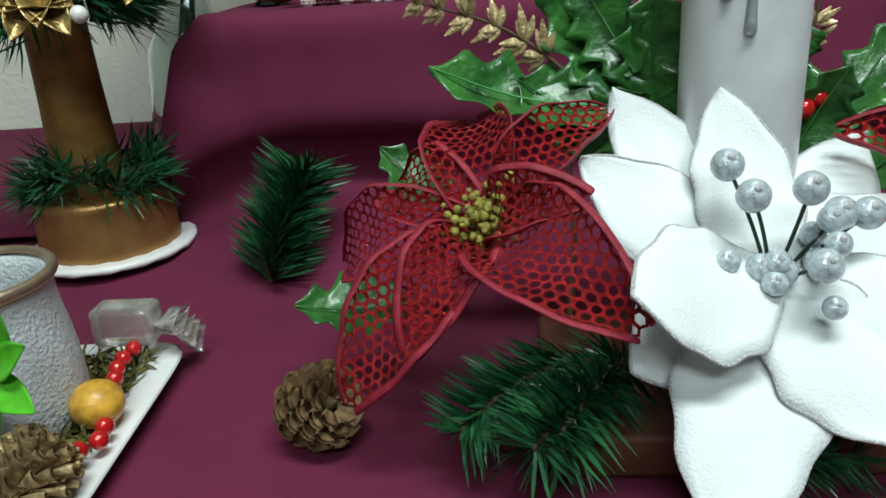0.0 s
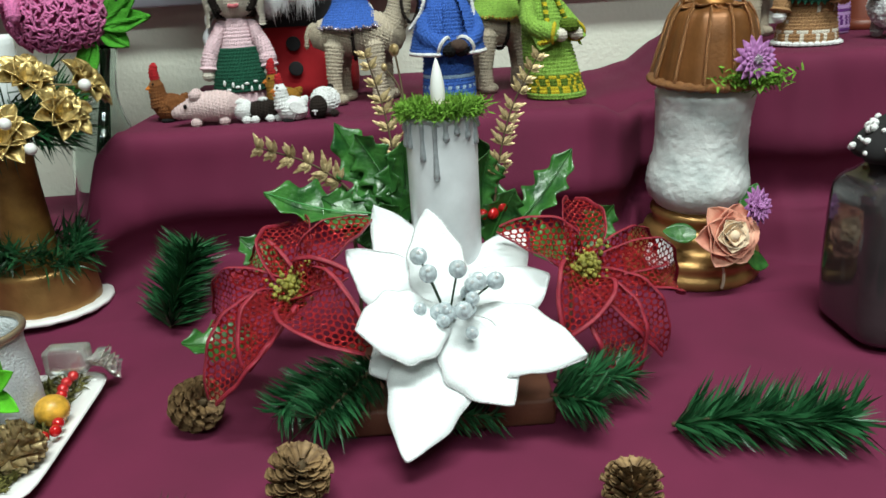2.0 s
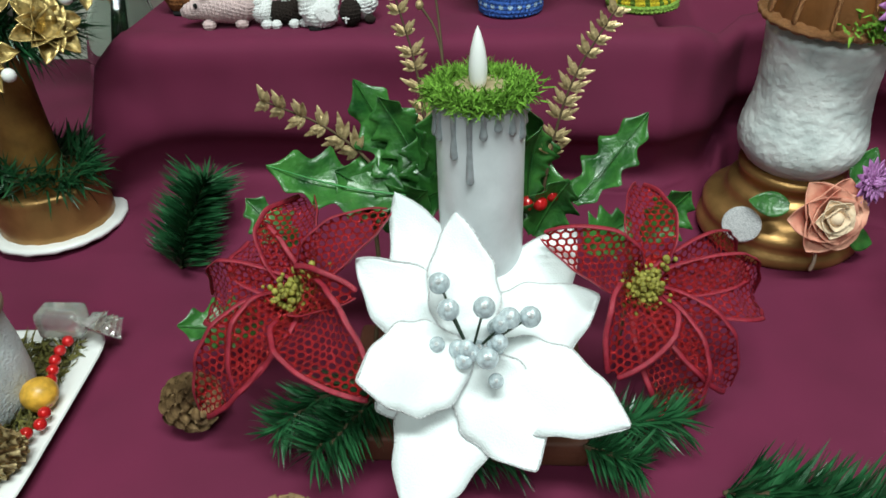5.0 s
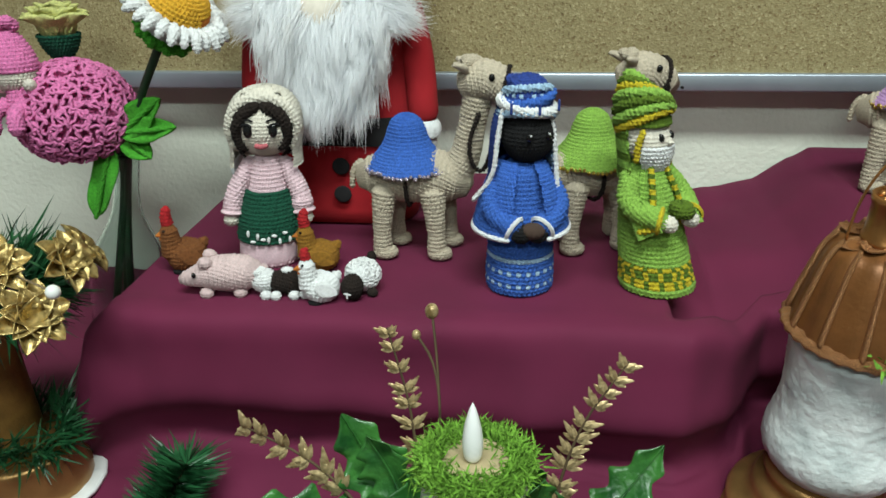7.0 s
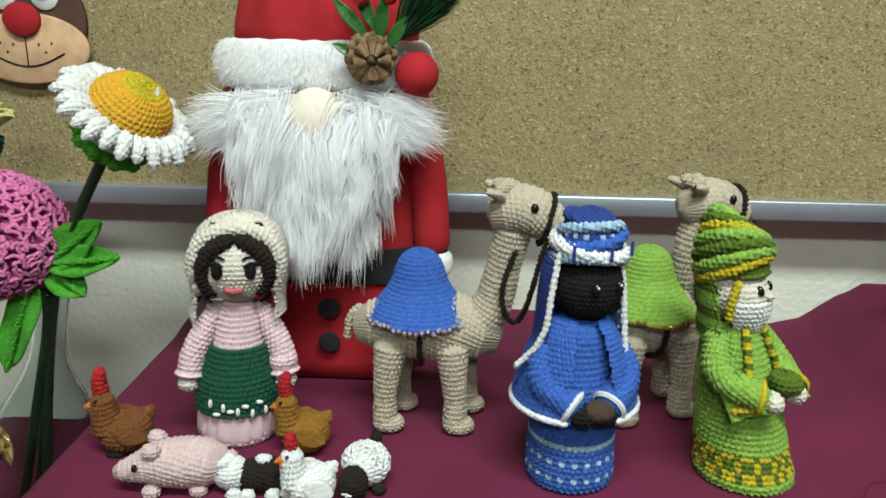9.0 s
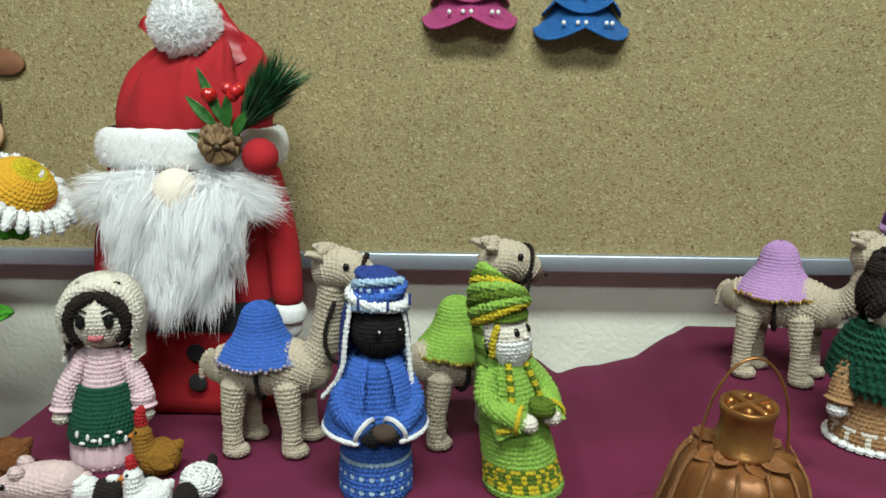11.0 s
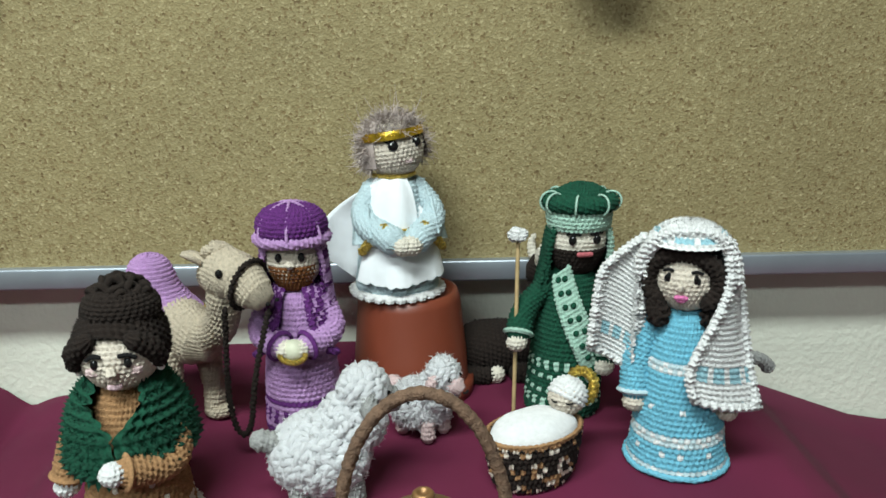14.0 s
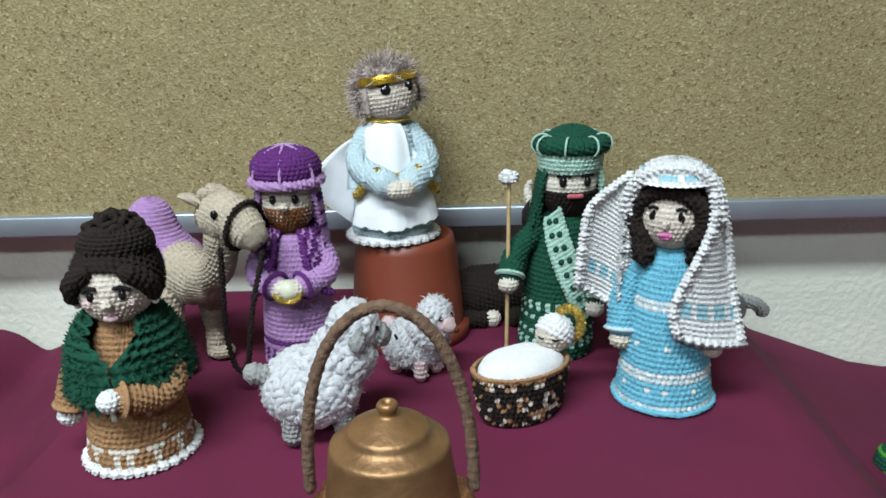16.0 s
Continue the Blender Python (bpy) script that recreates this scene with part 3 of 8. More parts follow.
def blue_king(at):
    g, f, w = Geo(), 12, P3(at)

    def robe(i, j):
        if i in (3, 5):
            return PALEB if j % 2 == 0 else None
        if i in (8,):
            return PALEB
        return None
    g.lathe([(0, 0), (0.027, 0), (0.0295, 0.004), (0.0285, 0.03), (0.026, 0.06), (0.021, 0.09), (0.017, 0.113), (0, 0.116)], BLUE, w, knit=KNIT, fm=lambda i, j: robe(i - 5, j), face=f)
    # cape over shoulders and arms
    g.lathe([(0.016, 0.116), (0.025, 0.107), (0.034, 0.084), (0.0405, 0.058)], BLUE, w, knit=FINE, arc=(22, 338), face=f)
    g.tube([around(w + P3((0, 0, 0.058)), f, a, 0, (0.0410,) * 3) for a in range(22, 339, 12)], 0.0021, WHITE, 6, knit=(0.004, 0.003, 0.0006))
    for s in (-1, 1):
        arm(g, w, f, s, (0.020, 0.004, 0.103), (0.031, 0.016, 0.078), (0.012, 0.031, 0.066), 0.0085, BLUE, BLACK, WHITE, 0.0085)
    g.ball(w + P3((0.004 + 0.03 * math.sin(math.radians(f)), -0.037, 0.066)), (0.010, 0.008, 0.007), mk("dark_fur_gift", (0.06, 0.035, 0.025), 0.9, bscale=900, bump=1.0))
    hc = w + P3((0.004, -0.002, 0.138))
    g.ball(hc, (0.022, 0.021, 0.024), BLACK, knit=FINE)
    eyes(g, hc, f + 14, 0.0222, BLACKGLOSS, 0.0028)
    # tiny white balls stand in for the glint on each eye
    for s in (-20, 20):
        g.ball(around(hc, f + 14, s, 9, (0.0245,) * 3), 0.0009, WHITE, seg=6)
    # veil hanging from the hat
    g.lathe([(0.017, 0.165), (0.024, 0.150), (0.0262, 0.130), (0.027, 0.105), (0.030, 0.085)], NAVY, w, knit=FINE, arc=(62, 298), face=f)
    g.lathe([(0.017, 0.165), (0.023, 0.150), (0.0245, 0.130), (0.0255, 0.105), (0.028, 0.085)], PALEB, w, knit=FINE, arc=(64, 200), face=f)
    for s, end in ((-1, (-0.040, -0.012, 0.083)), (1, (0.034, -0.012, 0.060))):
        p = [around(w + P3((0, 0, 0.160)), f, s * 60, 0, (0.022,) * 3), around(w + P3((0, 0, 0.135)), f, s * 62, 0, (0.0268,) * 3), around(w + P3((0, 0, 0.105)), f, s * 64, 0, (0.029,) * 3), w + P3(end)]
        g.tube(p, 0.0020, WHITE, 6, knit=(0.004, 0.003, 0.0009))
    for k, (r, z, m, t) in enumerate(((0.0215, 0.155, PALEB, 0.0034), (0.0212, 0.162, WHITE, 0.0042), (0.0192, 0.1685, BLUE, 0.004), (0.0175, 0.174, PALEB, 0.0030), (0.0145, 0.178, NAVY, 0.003))):
        pts = [w + P3((0.003 + math.cos(a) * r, -0.002 + math.sin(a) * r * 0.95, z - 0.004 * math.sin(a + 2.0 * k))) for a in np.linspace(0, TAU, 22)]
        g.tube(pts, t, m, 7, knit=FINE, sm=0, cap=False)
    g.lathe([(0.0205, 0.160), (0.0185, 0.174), (0.012, 0.184), (0, 0.187)], NAVY, w + P3((0.003, -0.002, 0)), knit=FINE, fm=lambda i, j: PALEB if i == 3 and j % 2 else None)
    for a in (-40, 10, 60):
        p = around(w + P3((0.003, -0.002, 0.163)), f, a, 0, (0.0262,) * 3)
        g.tube([p - P3((0, 0, 0.004)), p + P3((0, 0, 0.004))], 0.0011, NAVY, 5)
    g.make("doll", at, label="crocheted king doll in a blue robe and striped turban", category="doll", group="nativity dolls")


def green_king(at):
    g, f, w = Geo(), 36, P3(at)

    def robe(i, j):
        if i in (10, 11):
            return OLIVE if (j % 3) else YELLOW
        if i in (9, 12):
            return YELLOW if (j % 3) else OLIVE
        return None
    g.lathe([(0, 0), (0.029, 0), (0.0335, 0.003), (0.031, 0.014), (0.0295, 0.035), (0.026, 0.065), (0.021, 0.09), (0.017, 0.112), (0, 0.115)], LIME, w, knit=KNIT, fm=robe, face=f)
    for s in (-1, 1):
        arm(g, w, f, s, (0.019, 0.003, 0.104), (0.032, 0.010, 0.080), (0.016, 0.030, 0.072), 0.0088, LIME, CREAM, YELLOW, 0.0075)
        pts = [around(w + P3((0, 0, z)), f, s * a, 0, (r,) * 3) for a, z, r in ((24, 0.112, 0.018), (30, 0.095, 0.0235), (34, 0.080, 0.027))]
        g.tube(pts, 0.0026, OLIVE, 6, knit=(0.004, 0.003, 0.001), fm=lambda i, j: YELLOW if i % 2 else None)
        g.sheet(around(w + P3((0, 0, 0.085)), f, s * 62, 0, (0.030,) * 3), around(w + P3((0, 0, 0.060)), f, s * 40, 0, (0.036,) * 3), around((0, 0, 0), f, s * 60, 0, (1, 1, 1)), lambda k: 0.008 + 0.004 * k, LIME, cup=0.5)
        g.tube([around(w + P3((0, 0, 0.062)), f, s * 58, 0, (0.037,) * 3), around(w + P3((0, 0, 0.065)), f, s * 38, 0, (0.037,) * 3), around(w + P3((0, 0, 0.074)), f, s * 24, 0, (0.035,) * 3)], 0.0022, YELLOW, 6, knit=FINE)
    g.lathe([(0, 0), (0.008, 0.001), (0.0105, 0.006), (0.009, 0.013), (0, 0.014)], OLIVE, around(w + P3((0, 0, 0.072)), f, 8, 0, (0.035,) * 3), knit=FINE)
    hc = w + P3((0.004, -0.002, 0.132))
    f += 16
    g.ball(hc, (0.0205, 0.0205, 0.022), CREAM, knit=FINE)
    g.lathe([(0.0, -0.030), (0.012, -0.028), (0.0205, -0.014), (0.0222, -0.003)], WHITE, hc, knit=FINE, arc=(-80, 80), face=f)
    eyes(g, hc, f, 0.0205, BLACKGLOSS, 0.0026, 22, 12)
    g.ball(around(hc, f, 0, 0, (0.0212,) * 3), 0.003, CREAM, knit=FINE)
    # turban
    for k, (r, z, m, t) in enumerate(((0.0218, 0.147, YELLOW, 0.0032), (0.0222, 0.1515, LIME, 0.0040), (0.0215, 0.157, OLIVE, 0.0040), (0.0198, 0.1625, LIME, 0.0040), (0.0175, 0.167, YELLOW, 0.0030), (0.0145, 0.170, OLIVE, 0.0038), (0.009, 0.173, LIME, 0.0045))):
        pts = [hc + P3((math.cos(a) * r, math.sin(a) * r, z - 0.132 + 0.011 * math.cos(a - math.radians(f - 90) + 0.3 * k))) for a in np.linspace(0, TAU, 24)]
        g.tube(pts, t, m, 7, knit=FINE, sm=0, cap=False)
    g.lathe([(0.022, 0.013), (0.018, 0.034), (0.010, 0.041), (0, 0.043)], OLIVE, hc, knit=FINE)
    g.lathe([(0.0215, 0.014), (0.0235, 0.0), (0.024, -0.018), (0.026, -0.032)], OLIVE, hc, knit=FINE, arc=(95, 265), face=f, fm=lambda i, j: LIME if i % 4 < 2 else None)
    g.tube([around(hc, f, -62, 26, (0.024,) * 3), around(hc, f, -74, 0, (0.0245,) * 3), around(hc, f, -82, -30, (0.028,) * 3)], 0.0024, YELLOW, 6, knit=FINE)
    g.tube([around(hc, f, 70, 26, (0.024,) * 3), around(hc, f, 74, -10, (0.0235,) * 3), around(hc, f, 60, -50, (0.030,) * 3)], 0.0024, YELLOW, 6, knit=FINE)
    g.shear(at, -0.185, 0.03)
    g.make("doll", at, label="crocheted king doll in a lime robe with white beard", category="doll", group="nativity dolls")


def peasant_girl(at):
    g, f, w = Geo(), 8, P3(at)
    g.lathe([(0, 0), (0.026, 0), (0.0285, 0.004), (0.027, 0.02), (0.0245, 0.045), (0.018, 0.072), (0.0145, 0.094), (0.012, 0.104), (0, 0.106)], PINK, w, knit=KNIT, pleat=None, face=f)
    g.lathe([(0.026, 0.002), (0.0295, 0.006), (0.0290, 0.02), (0.0275, 0.034)], PINK, w, 60, face=f, pleat=(20, 0.0012), n=10)
    g.lathe([(0.0315, 0.026), (0.0300, 0.045), (0.0245, 0.062), (0.021, 0.074)], DGREEN, w, knit=KNIT, arc=(-74, 74), face=f)
    for a in range(-30, 45, 9):
        g.ball(around(w + P3((0, 0, 0.033 + 0.004 * math.sin(a))), f, a, 0, (0.0320,) * 3), (0.0030 if a % 2 else 0.0016, 0.0014, 0.0016 if a % 2 else 0.0034), WHITE, seg=6)
    for s in (-1, 1):
        arm(g, w, f, s, (0.0155, 0.0, 0.098), (0.031, 0.006, 0.068), (0.033, 0.008, 0.052), 0.0078, PINK, CREAM, PINK, 0.0075)
        g.ball(w + P3((s * 0.0325, -0.003, 0.060)), (0.010, 0.010, 0.009), PINK, knit=FINE)
    hc = w + P3((0, 0, 0.132))
    g.ball(hc, (0.027, 0.025, 0.028), CREAM, knit=FINE)
    g.lathe([(0, 0.0295), (0.016, 0.0255), (0.0262, 0.012), (0.0288, -0.004), (0.027, -0.018), (0.020, -0.026)], DBROWN, hc, knit=FINE, arc=(50, 310), face=f)
    g.lathe([(0, 0.0305), (0.012, 0.0280), (0.0205, 0.0215)], DBROWN, hc, knit=FINE, arc=(-60, 60), face=f)
    for s in (-1, 1):
        g.tube([around(hc, f, s * 12, 48, (0.028,) * 3), around(hc, f, s * 46, 26, (0.0280,) * 3), around(hc, f, s * 60, -14, (0.028,) * 3), around(hc, f, s * 50, -42, (0.027,) * 3)], [0.006, 0.0062, 0.004], DBROWN, 9, knit=FINE)
        g.ball(around(hc, f, s * 25, 0, (0.0258,) * 3), (0.0042, 0.0026, 0.0062), BLACKGLOSS, seg=10)
        g.tube([around(hc, f, s * a, e, (0.0275,) * 3) for a, e in ((16, 8), (24, 13), (36, 10))], 0.0013, BLACK, 5)
        g.tube([around(hc, f, s * 14, 19, (0.0272,) * 3), around(hc, f, s * 26, 22, (0.0270,) * 3), around(hc, f, s * 36, 17, (0.0270,) * 3)], 0.0009, BLACK, 5)
    mouth(g, hc, f, 0.0262, ROSE, 11, -30, 0.0024)
    # cream scarf round the head, hanging at the back
    g.lathe([(0, 0.0350), (0.020, 0.0310), (0.0315, 0.016), (0.0330, -0.004), (0.0305, -0.022), (0.0315, -0.036)], CREAM, hc, knit=FINE, arc=(58, 302), face=f)
    g.lathe([(0, 0.0350), (0.010, 0.0338), (0.0170, 0.0300)], CREAM, hc, knit=FINE, arc=(-64, 64), face=f)
    g.tube([around(hc, f, a, e, (0.0318,) * 3) for a, e in ((-74, -34), (-70, 5), (-62, 36), (-34, 56), (0, 62), (34, 56), (62, 36), (70, 5), (74, -34))], 0.0056, CREAM, 9, knit=FINE)
    g.sheet(hc + P3((-0.024, 0.012, -0.01)), hc + P3((-0.034, 0.014, -0.062)), (-1, -0.4, 0), lambda k: 0.012 + 0.003 * k, FABRIC_W, cup=0.4, wave=0.06)
    g.shear(at, 0.05)
    g.make("doll", at, label="crocheted peasant girl doll in pink dress and green apron", category="doll", group="nativity dolls")


def purple_king(at):
    g, f, w = Geo(), 2, P3(at)

    def robe(i, j):
        if i in (7, 12):
            return PURPLE
        if i in (9, 10):
            return PURPLE if j % 2 else None
        return None
    g.lathe([(0, 0), (0.028, 0), (0.0300, 0.003), (0.0285, 0.03), (0.0265, 0.06), (0.021, 0.09), (0.0165, 0.112), (0, 0.116)], LILAC, w, knit=KNIT, fm=robe, face=f)
    for s in (-1, 1):
        arm(g, w, f, s, (0.0195, 0.003, 0.105), (0.030, 0.012, 0.082), (0.010, 0.031, 0.078), 0.0086, LILAC, CREAM, PURPLE, 0.0075)
        g.lathe([(0.013, 0.118), (0.0225, 0.110), (0.0285, 0.094), (0.0300, 0.080)], PURPLE, w, knit=FINE, arc=((22, 105) if s > 0 else (-105, -22)), face=f, fm=lambda i, j: LILAC if (i + j) % 3 == 0 else None)
        g.tube([around(w + P3((0, 0, z)), f, s * a, 0, (r,) * 3) for a, z, r in ((30, 0.112, 0.020), (26, 0.092, 0.029), (40, 0.072, 0.036), (56, 0.068, 0.037))], 0.0027, PURPLE, 6, knit=FINE)
    g.ball(w + P3((0.002, -0.037, 0.077)), (0.0085, 0.0075, 0.008), mk("pale_gift", (0.66, 0.66, 0.50), 0.5))
    g.tube([w + P3((0.002 + 0.009 * math.cos(a), -0.042, 0.075 + 0.006 * math.sin(a))) for a in np.linspace(math.pi, TAU, 9)], 0.0022, TINSEL, 6)
    hc = w + P3((0, -0.002, 0.137))
    g.ball(hc, (0.0205, 0.0200, 0.024), FLESH, knit=FINE)
    g.lathe([(0.0, -0.0265), (0.012, -0.0235), (0.0185, -0.012), (0.0208, -0.003)], RUST, hc, knit=FINE, arc=(-58, 58), face=f)
    g.ball(around(hc, f, 0, -2, (0.0212,) * 3), 0.003, FLESH, knit=FINE)
    eyes(g, hc, f, 0.0205, BLACKGLOSS, 0.0026, 24, 12)
    g.lathe([(0.020, 0.020), (0.0235, 0.008), (0.025, -0.010), (0.027, -0.030), (0.029, -0.042)], LILAC, hc, knit=FINE, arc=(66, 294), face=f, fm=lambda i, j: PURPLE if i % 3 == 1 else None)
    g.lathe([(0.019, 0.018), (0.0220, 0.008), (0.0232, -0.010), (0.024, -0.026)], PURPLE, hc, knit=FINE, arc=(60, 300), face=f)
    for s in (-1, 1):
        g.tube([around(hc, f, s * 62, 34, (0.024,) * 3), around(hc, f, s * 64, 0, (0.0250,) * 3), around(hc, f, s * 74, -40, (0.030,) * 3), around(hc, f, s * 76, -54, (0.038,) * 3)], 0.0018, LILAC, 6, knit=FINE)
    g.lathe([(0.0225, 0.014), (0.0265, 0.020), (0.026, 0.030), (0.019, 0.038), (0.006, 0.041), (0, 0.041)], PURPLE, hc, knit=FINE)
    g.tube([hc + P3((0.0255 * math.cos(a), 0.0255 * math.sin(a), 0.0155)) for a in np.linspace(0, TAU, 24)], 0.0036, LILAC, 7, knit=FINE, sm=0, cap=False)
    for a in (-55, 0, 55, 125, 180, 235):
        g.tube([around(hc + P3((0, 0, 0.018)), f, a, e, (0.0275, 0.0275, 0.024)) for e in (0, 25, 50, 75, 90)], 0.0013, LILAC, 5)
    g.make("doll", at, label="crocheted bearded king doll in lilac robe, purple turban", category="doll", group="nativity dolls")


def brown_lady(at):
    g, f, w = Geo(), 6, P3(at)

    def robe(i, j):
        if i in (7, 10):
            return CREAM if (j + i) % 4 else None
        if i in (8, 9):
            return CREAM if j % 4 == 0 else None
        if i == 6:
            return CREAM if j % 2 else None
        if i in (13, 16, 19):
            return CREAM if (j * 7 + i) % 11 == 0 else None
        return None
    g.lathe([(0, 0), (0.030, 0), (0.0355, 0.003), (0.034, 0.018), (0.0315, 0.035), (0.027, 0.065), (0.021, 0.09), (0.015, 0.105), (0, 0.108)], TAN, w, knit=KNIT, fm=robe, face=f)
    for k in range(30):
        a = k / 30 * TAU
        g.ball(w + P3((0.0360 * math.cos(a), 0.0360 * math.sin(a), 0.0032)), (0.0046, 0.0046, 0.0028), WHITE, knit=FINE)
    for s in (-1, 1):
        arm(g, w, f, s, (0.022, 0.0, 0.086), (0.035, 0.006, 0.064) if s < 0 else (0.036, 0.018, 0.052), (0.040 if s < 0 else 0.006, 0.008 if s < 0 else 0.041, 0.042 if s < 0 else 0.060), 0.0088, TAN, WHITE, TAN, 0.0080)

    # green shawl of loose shell stitches, open in a V at the neck
    def neck(p):
        z = p[..., 2]
        a = np.mod(np.arctan2(p[..., 0], -p[..., 1]) - math.radians(f), TAU)
        gap = np.radians(40) * np.clip((z - 0.082) / 0.024, 0, 1) ** 0.8
        b = gap + a * (TAU - 2 * gap) / TAU + math.radians(f)
        drop = -0.006 * np.clip(np.cos(b - math.radians(f)), 0, 1) * np.clip((0.085 - z) / 0.02, 0, 1)
        r = np.hypot(p[..., 0], p[..., 1])
        return np.stack([r * np.sin(b), -r * np.cos(b), z + drop], -1)
    g.lathe([(0.0150, 0.109), (0.025, 0.103), (0.035, 0.086), (0.0400, 0.066), (0.0410, 0.058), (0.038, 0.057)], DGREEN, w, knit=(0.0062, 0.0072, 0.0042), arc=(1, 359), face=f, warp=neck)
    rn = np.random.RandomState(4)
    n = 3000
    a, z = rn.uniform(14, 346, n), rn.uniform(0.058, 0.104, n)
    keep = ~((z > 0.084) & ((a < 38) | (a > 322)))
    a, z = a[keep], z[keep]
    r = np.interp(z, (0.060, 0.082, 0.102), (0.0412, 0.0376, 0.0275))
    b = np.array([around(w + P3((0, 0, zz)), f, aa, 0, (rr,) * 3) for aa, zz, rr in zip(a, z, r)])
    out = (b - w) * P3((1, 1, 0)) / r[:, None]
    g.strands(b, out * 0.5 + rn.normal(size=b.shape) * 0.7, rn.normal(size=b.shape) - P3((0, 0, 0.3)), rn.uniform(0.002, 0.0045, len(b)), 0.00045, DGREEN, 3)
    hc = w + P3((0.002, -0.006, 0.124))
    hf = f + 2
    g.ball(hc, (0.0235, 0.0225, 0.0235), FLESH, knit=FINE)
    for s in (-1, 1):
        g.ball(around(hc, hf, s * 25, 2, (0.0228,) * 3), (0.0026, 0.0018, 0.0034), BLACKGLOSS, seg=8)
        g.tube([around(hc, hf, s * b, e, (0.0245,) * 3) for b, e in ((14, 15), (25, 16), (36, 9))], 0.0015, BLACK, 5)
        g.ball(around(hc, hf, s * 36, -14, (0.0212,) * 3), (0.0048, 0.0030, 0.0036), SOFTPINK, knit=FINE)
        g.ball(around(hc, hf, s * 82, -22, (0.0265,) * 3), 0.0026, PEARL, seg=8)
    mouth(g, hc, hf, 0.0240, PINK, 9, -36, 0.0018)
    g.ball(around(hc, hf, 0, -10, (0.0245,) * 3), 0.0034, FLESH, knit=FINE)
    # brown hair, low on the brow, and a big bun
    tilt = Euler((radians(-40), 0, 0)).to_matrix()
    g.lathe([(0, 0.0330), (0.014, 0.0310), (0.0235, 0.0220), (0.0275, 0.010), (0.0284, 0.000), (0.0265, -0.004), (0.0235, -0.002)], DBROWN, hc + P3((0, 0.003, 0.002)), knit=KNIT, rot=tilt)
    for s in (-1, 1):
        g.tube([around(hc, hf, s * 34, 34, (0.0268,) * 3), around(hc, hf, s * 64, 14, (0.0268,) * 3), around(hc, hf, s * 78, -12, (0.0262,) * 3)], [0.006, 0.007, 0.005], DBROWN, 9, knit=KNIT)
    g.ball(hc + P3((0.001, 0.008, 0.027)), (0.0240, 0.0225, 0.0160), DBROWN, knit=KNIT)
    curly(g, hc + P3((0.001, 0.010, 0.032)), (0.0165, 0.0155, 0.0120), 34, 0.0042, DBROWN, 9)
    g.size(at, 0.94)
    g.make("doll", at, label="crocheted woman doll in tan dress and green shawl", category="doll", group="nativity dolls")


